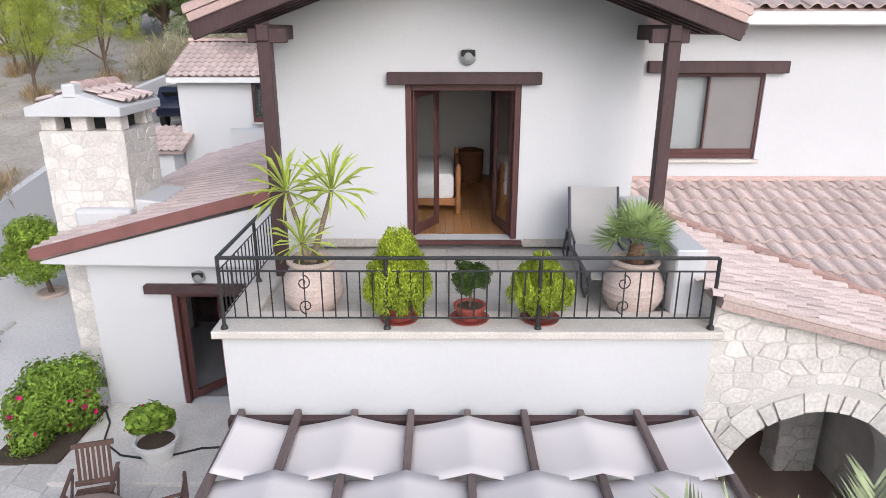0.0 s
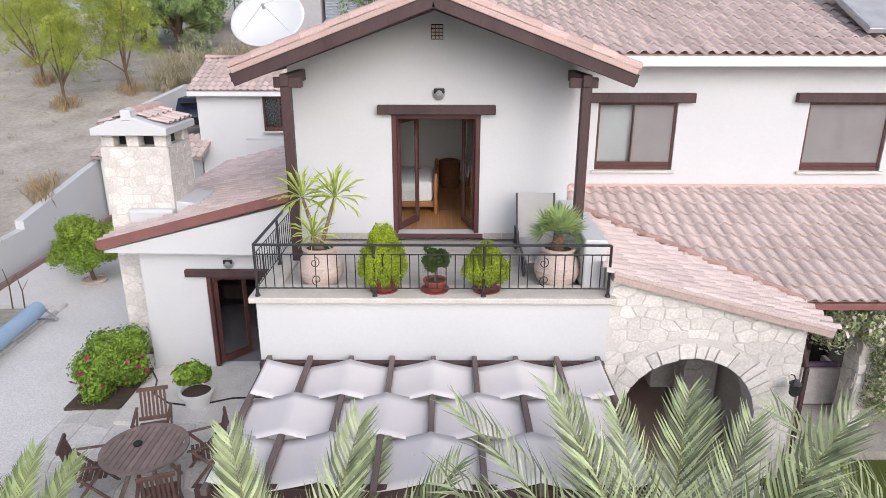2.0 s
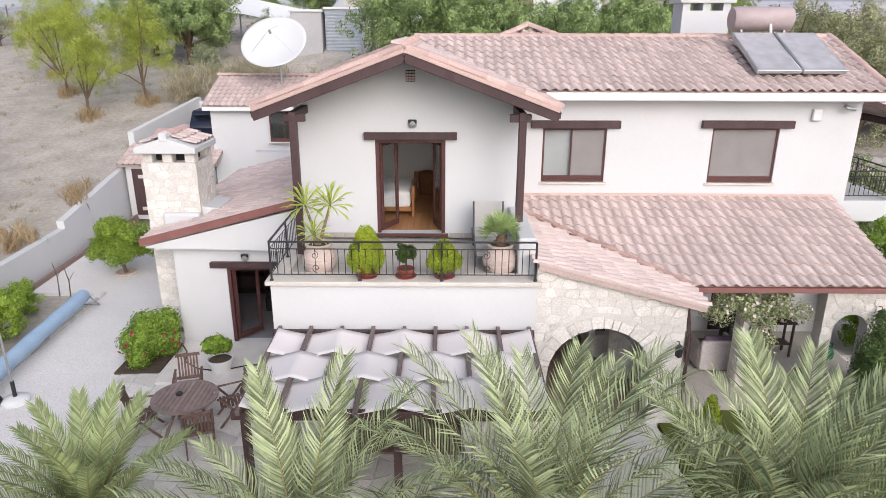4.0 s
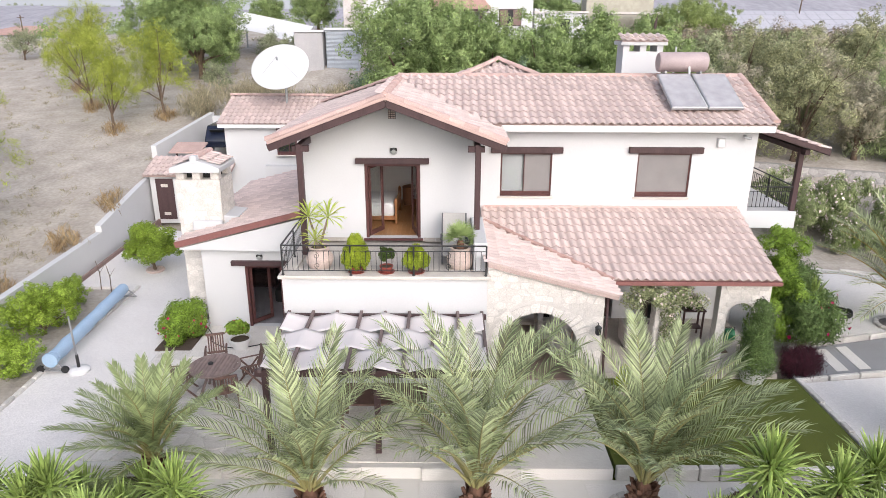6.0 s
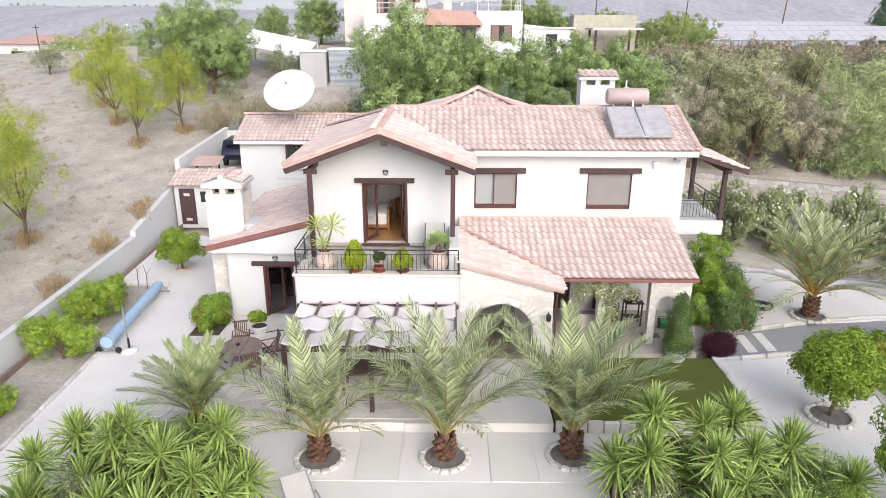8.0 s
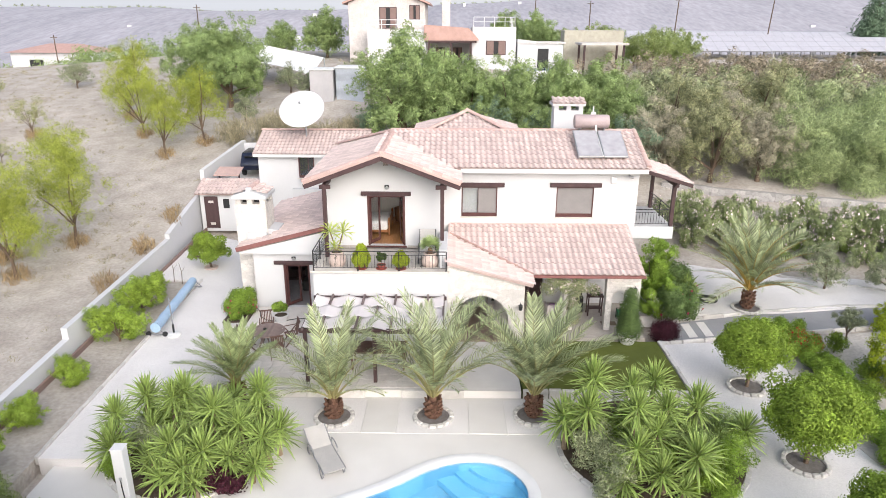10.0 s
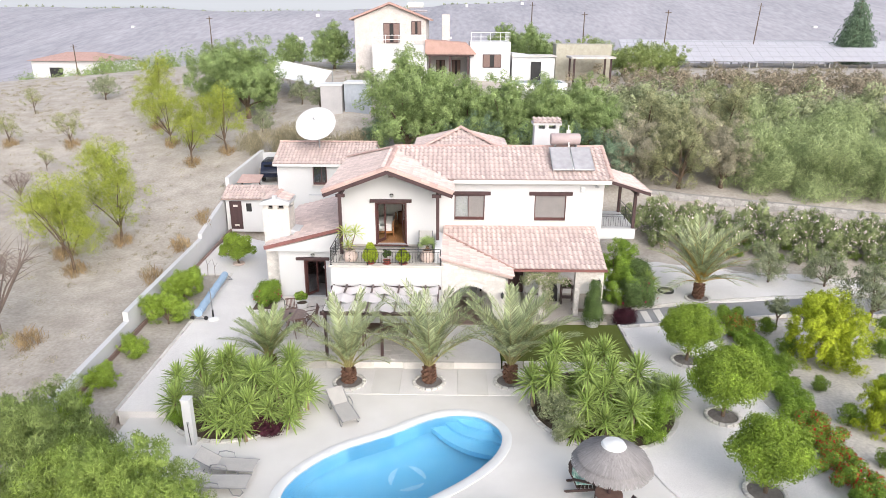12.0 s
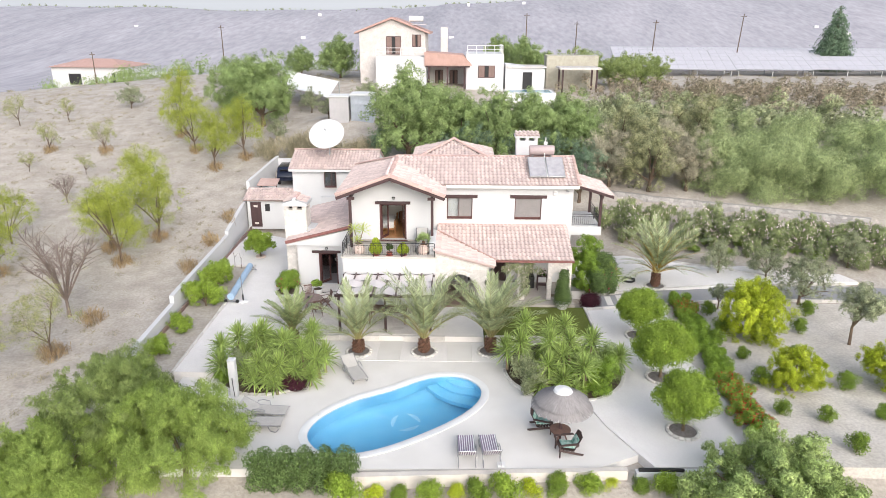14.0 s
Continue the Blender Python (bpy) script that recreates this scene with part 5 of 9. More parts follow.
bm = B(); box(bm, -0.75, 0.75, -0.6, 0.6, 0, 0.06, pose(-10.9, 13.9, 3.05, 14, 0, 0)); bevel(bm, 0.01); part("hatch_cover", bm, RIDGE, outh, "red-brown sheet cover")
for x in (-11.5, -10.3):
    beam("hatch_leg", (x, 13.9, 2.2), (x, 13.9, 3.05), 0.08, 0.08, BROWN, outh, "", (0, 1, 0))
dish = thing("satellite_dish", "large white satellite dish on a pole behind the roof", "satellite dish")
bm = B()
prof = [(1.33 * k / 8, 0.30 * (k / 8) ** 2) for k in range(9)]
rings = [[bm.verts.new((r * math.cos(2 * math.pi * q / 40), r * math.sin(2 * math.pi * q / 40), z)) for q in range(40)] for r, z in prof[1:]]
c0 = bm.verts.new((0, 0, 0))
for q in range(40):
    bm.faces.new((c0, rings[0][q], rings[0][(q + 1) % 40]))
for r0, r1 in zip(rings, rings[1:]):
    for q in range(40):
        bm.faces.new((r0[q], r0[(q + 1) % 40], r1[(q + 1) % 40], r1[q]))
DM = look((-6.2, 14.0, 6.62), (-7.2, 0, 20.5)) @ pose(0, 0, 0, 180, 0, 0)
for v in bm.verts:
    v.co = DM @ v.co
rf_ = part("reflector", bm, PLASTER, dish, "shallow white reflector", True)
sm = rf_.modifiers.new("thick", "SOLIDIFY"); sm.thickness = 0.02
tip = DM @ Vector((0, 0, 0.95))
bm = B(); tube(bm, [tip, DM @ Vector((0, 0, 0.75))], 0.05, 10); part("receiver", bm, STEEL, dish)
for a in (0.5, 2.6, 4.7):
    bm = B(); tube(bm, [DM @ Vector((1.0 * math.cos(a), 1.0 * math.sin(a), 0.17)), tip], 0.008, 6); part("strut", bm, STEEL, dish)
bm = B(); tube(bm, [(-6.15, 14.35, 5.1), (-6.15, 14.35, 6.5), DM @ Vector((0, 0, -0.05))], 0.06, 10); part("pole", bm, STEEL, dish)
tower = thing("rear_hip_roof", "low hipped clay tile roof behind the ridge", "roof", "", "structure")
for (ox, oy), (ux, uy), (vx, vy), wid in (((0.7, 5.6), (1, 0), (0, 1), 5.2), ((5.9, 5.6), (0, 1), (-1, 0), 5.2), ((0.7, 10.8), (0, -1), (1, 0), 5.2)):
    half = wid / 2
    def inside(p, ox=ox, oy=oy, ux=ux, uy=uy, vx=vx, vy=vy, wid=wid):
        a, b = (p.x - ox) * ux + (p.y - oy) * uy, (p.x - ox) * vx + (p.y - oy) * vy
        return a > b * 0.98 and wid - a > b * 0.98
    roof(tower, "hip_slope", (ox, oy, 6.42), (ux, uy, 0), (vx, vy, 0.36), wid, half * 1.06, inside, near=150, outline=[(0, 0), (wid, 0), (half, half * 1.06)])
ridge(tower, (3.3, 8.2, 7.46), (5.9, 5.6, 6.52)); ridge(tower, (3.3, 8.2, 7.46), (0.7, 5.6, 6.52))


# ---- plants ----
def leafy(name, c1, c2, amount=0.52, tl=0.25, rough=0.6, scale=1.7):
    c1, c2, tl = tuple(v * 1.12 for v in c1), tuple(v * 0.74 for v in c2), tl * 0.75
    return mat(name, c1, c2, rough, scale, 8, 0.0, "island", amount, spec=0.25, through_light=tl)


L_CITRUS = leafy("citrus_leaf", (0.205, 0.295, 0.040), (0.135, 0.215, 0.032))
L_BALL = leafy("ball_tree_leaf", (0.285, 0.395, 0.052), (0.200, 0.295, 0.038), 0.35)
L_YELLOW = leafy("yellow_green_leaf", (0.460, 0.530, 0.035), (0.350, 0.430, 0.035))
L_FIELD = leafy("almond_leaf", (0.425, 0.475, 0.085), (0.335, 0.395, 0.070), 0.3, 0.5)
L_PALE = leafy("pale_sparse_leaf", (0.360, 0.370, 0.160), (0.290, 0.310, 0.130))
L_DARK = leafy("dark_tree_leaf", (0.310, 0.405, 0.155), (0.220, 0.300, 0.115), 0.30)
L_BLUE = leafy("blue_green_leaf", (0.205, 0.290, 0.185), (0.150, 0.220, 0.140), 0.30)
L_OLIVE = leafy("olive_leaf", (0.330, 0.360, 0.220), (0.255, 0.285, 0.165))
L_BROWN = leafy("brownish_leaf", (0.450, 0.415, 0.310), (0.370, 0.350, 0.245), 0.30)
L_CANE = leafy("cane_leaf", (0.420, 0.490, 0.240), (0.320, 0.400, 0.180))
L_PEPPER = leafy("feathery_leaf", (0.335, 0.435, 0.105), (0.245, 0.340, 0.075), 0.35, 0.4)
L_PEPPER2 = leafy("dull_feathery_leaf", (0.275, 0.350, 0.110), (0.200, 0.265, 0.080), 0.35, 0.35)
L_FARTREE = leafy("pale_far_leaf", (0.340, 0.410, 0.150), (0.260, 0.330, 0.110), 0.3, 0.35)
L_FIG = leafy("broad_grey_leaf", (0.390, 0.490, 0.175), (0.300, 0.390, 0.130))
L_OLEANDER = leafy("oleander_leaf", (0.320, 0.375, 0.170), (0.235, 0.280, 0.130))
L_PALM = leafy("palm_leaflet", (0.425, 0.470, 0.275), (0.325, 0.385, 0.190), 0.6, 0.35)
L_PALM2 = leafy("young_palm_leaflet", (0.340, 0.400, 0.190), (0.280, 0.340, 0.150), 0.35, 0.3)
L_YUCCA = leafy("yucca_leaf", (0.325, 0.420, 0.125), (0.215, 0.300, 0.070), 0.5, 0.15, 0.45)
L_GERAN = leafy("geranium_leaf", (0.230, 0.345, 0.045), (0.165, 0.265, 0.035))
L_THUJA = leafy("golden_thuja_leaf", (0.370, 0.450, 0.035), (0.280, 0.360, 0.035))
L_BOX = leafy("box_leaf", (0.074, 0.119, 0.025), (0.057, 0.090, 0.021))
L_PRIVET = leafy("privet_leaf", (0.150, 0.220, 0.070), (0.105, 0.165, 0.050))
L_PURPLE = leafy("purple_grass_blade", (0.077, 0.020, 0.033), (0.055, 0.015, 0.024))
L_DRY = leafy("dry_grass", (0.396, 0.297, 0.165), (0.319, 0.220, 0.121), 0.3, 0.15)
L_WEED = leafy("pale_dry_weed", (0.396, 0.352, 0.242), (0.330, 0.297, 0.187), 0.3, 0.15)
F_RED = leafy("red_petal", (0.550, 0.030, 0.030), (0.450, 0.020, 0.030), 0.2, 0.2)
F_PINK = leafy("pink_petal", (0.550, 0.020, 0.130), (0.480, 0.020, 0.100), 0.2, 0.2)
F_WHITE = leafy("pale_petal", (0.720, 0.640, 0.620), (0.650, 0.500, 0.500), 0.15, 0.2)


def unit(r, n):
    v = r.normal(size=(n, 3))
    return v / np.linalg.norm(v, axis=1, keepdims=True)


def leaf_mesh(name, material, seed, count, blobs, leaf=0.1, aspect=0.45, shell=0.55, droop=0.0, upright=0.0, stretch_z=1.0, sprays=0):
    """A mesh of many small leaves, spread over blobs (x, y, z, radius), each broken up into sprays."""
    r = np.random.RandomState(seed)
    blobs = np.array(blobs, float)
    if sprays:
        d = unit(r, len(blobs) * sprays)
        big = np.repeat(blobs, sprays, axis=0)
        tips = big[:, :3] + d * (big[:, 3] * r.uniform(0.55, 1.0, len(big)))[:, None]
        hearts = big[:, :3]
        blobs = np.hstack([tips, (big[:, 3] * r.uniform(0.22, 0.42, len(big)))[:, None]])
    w = blobs[:, 3] ** 2
    k = r.choice(len(blobs), size=count, p=w / w.sum())
    d = unit(r, count)
    rad = blobs[k, 3] * (shell + (1 - shell) * r.uniform(size=count) ** 0.6) * (1 + 0.12 * r.normal(size=count))
    p = blobs[k, :3] + d * rad[:, None] * np.array([1, 1, stretch_z])
    if sprays:
        out = p - hearts[k]
        d = 0.5 * d + out / (np.linalg.norm(out, axis=1, keepdims=True) + 1e-6)
    nrm = d + 0.5 * unit(r, count)
    nrm /= np.linalg.norm(nrm, axis=1, keepdims=True)
    ax = np.cross(nrm, unit(r, count)) + np.array([0, 0, upright - droop])
    ax /= np.linalg.norm(ax, axis=1, keepdims=True)
    side = np.cross(nrm, ax)
    side /= np.linalg.norm(side, axis=1, keepdims=True) + 1e-9
    s = leaf * r.uniform(0.6, 1.35, size=count)
    a, b = ax * (s / 2)[:, None], side * (s * aspect / 2)[:, None]
    bend = nrm * (s * 0.12)[:, None]
    if sprays:
        verts = np.stack([p - a - b, p - a + b, p + a + bend], 1).reshape(-1, 3)
        faces = np.arange(count * 3).reshape(-1, 3)
    else:
        verts = np.stack([p - a, p + b + bend, p + a, p - b + bend], 1).reshape(-1, 3)
        faces = np.arange(count * 4).reshape(-1, 4)
    return raw(name, verts.tolist(), faces.tolist(), material)


def blobs_in(seed, n, rx, ry, rz, cz, br, low=-0.6):
    """Clump centres in the outer part of an ellipsoid."""
    r = np.random.RandomState(seed)
    out = []
    while len(out) < n:
        v = unit(r, 1)[0]
        if v[2] < low:
            continue
        q = r.uniform(0.45, 0.95)
        out.append((v[0] * rx * q, v[1] * ry * q, cz + v[2] * rz * q, br * r.uniform(0.65, 1.25)))
    out.append((0, 0, cz, min(rx, ry, rz) * 0.6))
    return out


def limb_mesh(name, seed, blobs, fork, girth, material=BARK, limbs=7, twigs=0):
    """A tapered trunk that forks into bent limbs which reach the clumps."""
    r = random.Random(seed)
    bm = B()
    lean = Vector((r.uniform(-.12, .12), r.uniform(-.12, .12), 0)) * fork
    top = Vector((0, 0, fork)) + lean
    tube(bm, [(0, 0, -0.15), (0, 0, 0.02), lean * 0.4 + Vector((0, 0, fork * 0.5)), top], [girth * 1.5, girth * 1.15, girth * 0.95, girth * 0.8], 8)
    for bx, by, bz, br in r.sample(blobs, min(limbs, len(blobs))):
        e = Vector((bx, by, bz))
        mid = top.lerp(e, 0.5) + Vector((r.uniform(-.1, .1), r.uniform(-.1, .1), 0.12)) * e.length * 0.3
        tube(bm, [top - Vector((0, 0, 0.05)), mid, e], [girth * 0.6, girth * 0.38, girth * 0.12], 6)
        for _ in range(twigs):
            s = mid.lerp(e, r.random())
            tip = s + Vector((r.uniform(-1, 1), r.uniform(-1, 1), r.uniform(0.0, 1.1))) * br * 1.3
            tube(bm, [s, s.lerp(tip, 0.55) + Vector((0, 0, 0.06)), tip], [girth * 0.16, girth * 0.10, girth * 0.03], 4)
    return mesh_of(name, bm, material, True)


def plant(name, label, category, x, y, meshes, scale=1.0, rot=None, group="", z=None, squash=1.0):
    """A plant out of shared part meshes: (part name, mesh)."""
    ob = thing(name, label, category, group)
    for nm, me in meshes:
        p = part(nm, me, None, ob)
        if nm in ("leaves", "blossom", "blades"):
            tagged(p, "", "", "", "stuff")
    rz = random.uniform(0, 360) if rot is None else rot
    ob.matrix_basis = pose(x, y, z_at(x, y) if z is None else z, 0, 0, rz) @ Matrix.Diagonal((scale, scale, scale * squash, 1))
    return ob


def tree_kind(key, material, seed, rx, rz, cz, br, n_blob, count, leaf, aspect, fork, girth, droop=0.0, shell=0.55, twigs=0, low=-0.6, limbs=7, sprays=11):
    bl = blobs_in(seed, n_blob, rx, rx, rz, cz, br, low)
    return [("trunk", limb_mesh(key + "_trunk", seed, bl, fork, girth, twigs=twigs, limbs=limbs)), ("crown", leaf_mesh(key + "_crown", material, seed, count, bl, leaf, aspect, shell, droop, sprays=sprays))]


# trees of the dry field
FIELD = [tree_kind("almond", L_FIELD, 31 + i, 1.5, 1.7, 2.35, 0.7, 22, 15000, 0.092, 0.24, 0.8, 0.06, 0.3, 0.35, 2, -0.7) for i in range(3)]
PALE = [tree_kind("pale_almond", L_PALE, 41 + i, 1.5, 1.4, 2.0, 0.55, 15, 7000, 0.085, 0.24, 0.7, 0.05, 0.2, 0.3, 5, -0.5) for i in range(2)]
for x, y, s, kind in ((-16.4, 18.0, 1.25, 0), (-14.6, 20.5, 1.3, 1), (-19.5, 22, 1.15, 2), (-24.8, 33, 1.15, 1), (-16.9, 2.2, 1.3, 2), (-16.2, 6.0, 1.35, 0), (-18.6, 4.2, 1.15, 1), (-23.5, 0.5, 1.1, 0),
                      (-22.2, 26, 1.1, 2), (-20.0, 12.5, 1.0, 1), (-25.5, 5.0, 0.95, 2), (-17.5, 34, 1.2, 0)):
    plant("almond_tree", "yellow-green almond tree with a thin leaning trunk in the dry field", "tree", x, y, FIELD[kind], s, group="field trees")
for x, y, s, kind in ((-32.3, 21.7, 0.8, 0), (-27.4, 21.8, 0.85, 1), (-39.1, 28.6, 0.9, 0), (-31.5, 17.2, 0.5, 1), (-26.6, 16.8, 0.5, 0), (-15.1, -8.4, 1.05, 0), (-16.6, -10.6, 1.0, 1), (-36, 12, 0.9, 0),
                      (-30, 8, 0.8, 1), (-44, 20, 1.0, 0), (-22.5, -4.5, 1.0, 1), (-28, -2, 1.0, 0), (-35, 30, 0.7, 1), (-20, -12, 1.1, 0)):
    plant("almond_tree", "sparse pale almond tree in the dry field", "tree", x, y, PALE[kind], s, group="field trees")
bl = blobs_in(61, 16, 1.5, 1.5, 1.4, 2.2, 0.55, -0.2)
DEAD = [("trunk", limb_mesh("bare_tree", 61, bl, 0.7, 0.06, mat("bare_wood", (0.23, 0.18, 0.155), (0.17, 0.135, 0.115), 0.9, 6, 40, 0.3), 17, 18))]
plant("bare_tree", "leafless brown tree with many fine twigs", "tree", -16.4, -4.6, DEAD, 1.5)
plant("bare_tree", "leafless brown tree with many fine twigs", "tree", -25.2, 11.3, DEAD, 0.7)

# woods behind the house
FARS = tree_kind("far_pepper", L_FARTREE, 77, 3.0, 2.9, 3.4, 1.0, 30, 16000, 0.24, 0.25, 0.9, 0.18, 0.2, 0.5, low=-1.0)
BIGS = [tree_kind("carob", L_DARK, 71 + i, 3.1, 3.1, 3.6, 0.95, 60, 52000, 0.14, 0.48, 1.0, 0.22, 0.0, 0.6, low=-1.0) for i in range(2)]
BLUES = tree_kind("gum", L_BLUE, 75, 2.0, 2.2, 2.9, 0.8, 20, 12000, 0.15, 0.26, 0.8, 0.14, 0.3, 0.5, low=-0.9)
L_BROWN2 = leafy("yellowish_scrub_leaf", (0.400, 0.405, 0.230), (0.320, 0.335, 0.170))
BROWNS = [tree_kind("scrub_oak", (L_BROWN, L_BROWN2)[i], 81 + i, 2.6, 2.9, 3.0, 0.85, 30, 24000, 0.13, 0.34, 0.8, 0.15, 0.1, 0.4, 2, -1.0) for i in range(2)]
OLIVES = [tree_kind("olive", L_OLIVE, 91 + i, 1.05, 0.85, 1.15, 0.36, 26, 8000, 0.085, 0.30, 0.4, 0.055, 0.0, 0.5, 1, -0.8) for i in range(2)]
for x, y, s, k in ((-0.6, 20.6, 1.15, 0), (3.9, 21.2, 0.86, 1), (6.9, 21.0, 0.9, 0), (10.0, 20.4, 0.92, 1), (12.8, 21.5, 0.9, 0), (1.8, 22.8, 0.85, 1), (-15.3, 29.0, 1.0, 0), (-18.5, 31.5, 0.85, 1)):
    plant("carob_tree", "dense dark green tree behind the house", "tree", x, y, BIGS[k], s, group="trees behind the house")
for x, y, s in ((-3.0, 19.5, 0.62), (4.9, 19.0, 0.8), (8.6, 18.6, 0.7), (13.0, 14.2, 0.95), (2.6, 18.9, 0.62), (11.2, 18.5, 0.75)):
    plant("gum_tree", "blue-green drooping tree behind the house", "tree", x, y, BLUES, s, group="trees behind the house")
for x, y, s, k in ((15.6, 16.0, 0.95, 0), (18.4, 14.8, 1.0, 1), (21.2, 14.6, 0.9, 0), (17.0, 18.5, 1.0, 1), (23.5, 20.5, 1.0, 1), (20.0, 17.5, 1.0, 0)):
    plant("scrub_oak", "grey-brown half-dry bushy tree", "tree", x, y, BROWNS[k], s, group="bushy trees by the lane")
for x, y, s, k in ((-11.5, 33.5, 1.2, 0), (-8.7, 28.0, 1.0, 1), (-6.0, 36, 1.4, 0), (-13.0, 24.8, 1.0, 1), (-31, 35, 1.2, 0), (19.95, 3.7, 1.05, 0), (22.7, 3.15, 1.1, 1), (22.8, -0.8, 1.55, 0), (28.5, 4.6, 1.2, 1), (19.5, 24, 1.6, 1), (15.5, 25, 1.7, 0), (25, 27, 1.5, 1)):
    plant("olive_tree", "small grey-green olive tree", "tree", x, y, OLIVES[k], s, group="olive trees")
for x, y, s, k in ((-11.5, 52, 0.78, 0), (-17.0, 54, 0.55, 1), (12.5, 58, 0.85, 0), (16.5, 60, 0.7, 1), (23.5, 54, 0.62, 0), (27.5, 53, 0.7, 1), (20.5, 58, 0.8, 1), (24.2, 49, 0.75, 0), (9.5, 60, 0.8, 1), (31, 58, 0.6, 0)):
    plant("carob_tree", "dark green tree beside the far house" if x < 13 else "feathery pale green tree beside the far house", "tree", x, y, BIGS[k] if x < 13 else FARS, s, group="far trees")

# cane thicket and dry scrub, past counting
L_RUST = leafy("rusty_scrub_leaf", (0.370, 0.300, 0.235), (0.300, 0.285, 0.170))
L_SCRUB = leafy("grey_green_scrub_leaf", (0.380, 0.415, 0.235), (0.300, 0.335, 0.175))
def strip(seed, n, pts, h0, h1, spread, r0, r1):
    r = np.random.RandomState(seed)
    out = []
    for _ in range(n):
        t = r.uniform(0, len(pts) - 1)
        i = min(int(t), len(pts) - 2)
        a, b = np.array(pts[i]), np.array(pts[i + 1])
        p = a + (b - a) * (t - i) + r.uniform(-spread, spread, 2)
        out.append((p[0], p[1], z_at(*p) + r.uniform(h0, h1), r.uniform(r0, r1)))
    return out


def stuff(name, material, seed, count, blobs, label, category, **kw):
    return tagged(new(name, leaf_mesh(name, material, seed, count, blobs, **kw)), label, category, "", "stuff")


stuff("cane_thicket", L_CANE, 5, 170000, strip(5, 170, [(23, 15.0), (28, 13.2), (34, 11.2), (44, 9.0)], 0.2, 3.9, 1.9, 0.7, 1.2) + strip(55, 90, [(25, 18.5), (30, 17), (38, 14.5), (50, 12)], 0.5, 4.2, 1.6, 0.8, 1.2), "tall pale green cane thicket beyond the lane", "canes", leaf=0.48, aspect=0.055, shell=0.45, upright=0.35)
stuff("dry_scrub", L_RUST, 6, 90000, strip(6, 320, [(22, 42), (34, 40), (48, 40), (70, 36)], -0.2, 0.8, 8, 0.8, 1.6), "brown and green scrub on the slope", "scrub", leaf=0.24, aspect=0.4, shell=0.6, sprays=6)
stuff("green_scrub", L_SCRUB, 7, 80000, strip(7, 190, [(14, 29), (24, 27), (34, 24), (50, 21)], 0.1, 2.2, 6, 0.8, 1.7), "olive-green scrub behind the canes", "scrub", leaf=0.26, aspect=0.45, shell=0.7, sprays=6)
stuff("far_scrub", L_DARK, 8, 16000, strip(8, 90, [(-60, 70), (-30, 62), (0, 66), (30, 62)], 0.2, 1.4, 6, 0.8, 2.0), "dark scrub along the crest", "scrub", leaf=0.35, aspect=0.4, shell=0.4)
stuff("dry_thicket", L_WEED, 9, 22000, strip(9, 60, [(-12.3, 20.5), (-9, 20.5), (-5, 19.8), (-3.5, 19.5)], 0.2, 1.9, 1.2, 0.5, 0.9), "tall dry straw-coloured thicket behind the wall", "thicket", leaf=0.4, aspect=0.07, shell=0.1, upright=1.2)
stuff("dry_tufts", L_DRY, 10, 9000, [(x + dx, y + dy, z_at(x + dx, y + dy) + 0.12, 0.42) for x, y in ((-16.4, 18), (-14.6, 20.5), (-19.5, 22), (-16.9, 2.2), (-16.2, 6), (-18.6, 4.2), (-23.5, 0.5), (-22.2, 26), (-27.4, 21.8), (-32.3, 21.7), (-15.1, -8.4), (-15, -5), (-12.8, 22), (-12.6, 5.5), (-12.5, 1.5), (-12.4, 9)) for dx, dy in ((0.3, 0.2), (-0.35, 0.1), (0.1, -0.4), (-0.2, 0.5))], "rusty dry grass tufts round the trees", "grass", leaf=0.4, aspect=0.06, shell=0.1, upright=1.3)
rr = np.random.RandomState(12)
stuff("field_weeds", L_WEED, 11, 80000, [(x, y, z_at(x, y) - 0.02, 0.22 * s) for x, y, s in zip(rr.uniform(-46, -12.6, 2400), rr.uniform(-16, 46, 2400), rr.uniform(0.3, 1.5, 2400) ** 1.3)], "low dry weeds over the field", "weeds", leaf=0.20, aspect=0.08, shell=0.1, upright=0.8, stretch_z=0.5)
stuff("far_weeds", L_WEED, 14, 12000, [(x, y, z_at(x, y), 0.5 * s) for x, y, s in zip(rr.uniform(-60, 60, 300), rr.uniform(40, 75, 300), rr.uniform(0.4, 1.5, 300))], "low dry weeds along the crest", "weeds", leaf=0.4, aspect=0.1, shell=0.1, upright=0.8, stretch_z=0.4)

# oleander hedge below the lane
OLE = []
for i in range(2):
    bl = blobs_in(101 + i, 12, 1.1, 1.1, 0.8, 0.85, 0.5, -0.9)
    OLE.append([("leaves", leaf_mesh("oleander_leaves", L_OLEANDER, 101 + i, 7000, bl, 0.15, 0.17, 0.4, 0.0, 0.4, sprays=10)), ("blossom", leaf_mesh("oleander_flowers", F_WHITE, 111 + i, 260, bl, 0.10, 0.9, 0.95))])
for k in range(21):
    t = k / 20
    x, y = 14.6 + 19 * t, 10.2 - 5.6 * t + 0.5 * math.sin(k * 2.1)
    plant("oleander", "oleander shrub with pale pink flowers", "shrub", x, y, OLE[k % 2], random.uniform(0.9, 1.15), group="oleander hedge", squash=1.25)
    if k % 2 == 0:
        plant("oleander", "oleander shrub with pale pink flowers", "shrub", x + 0.9, y - 1.5, OLE[(k + 1) % 2], random.uniform(0.6, 0.85), group="oleander hedge", squash=1.25)

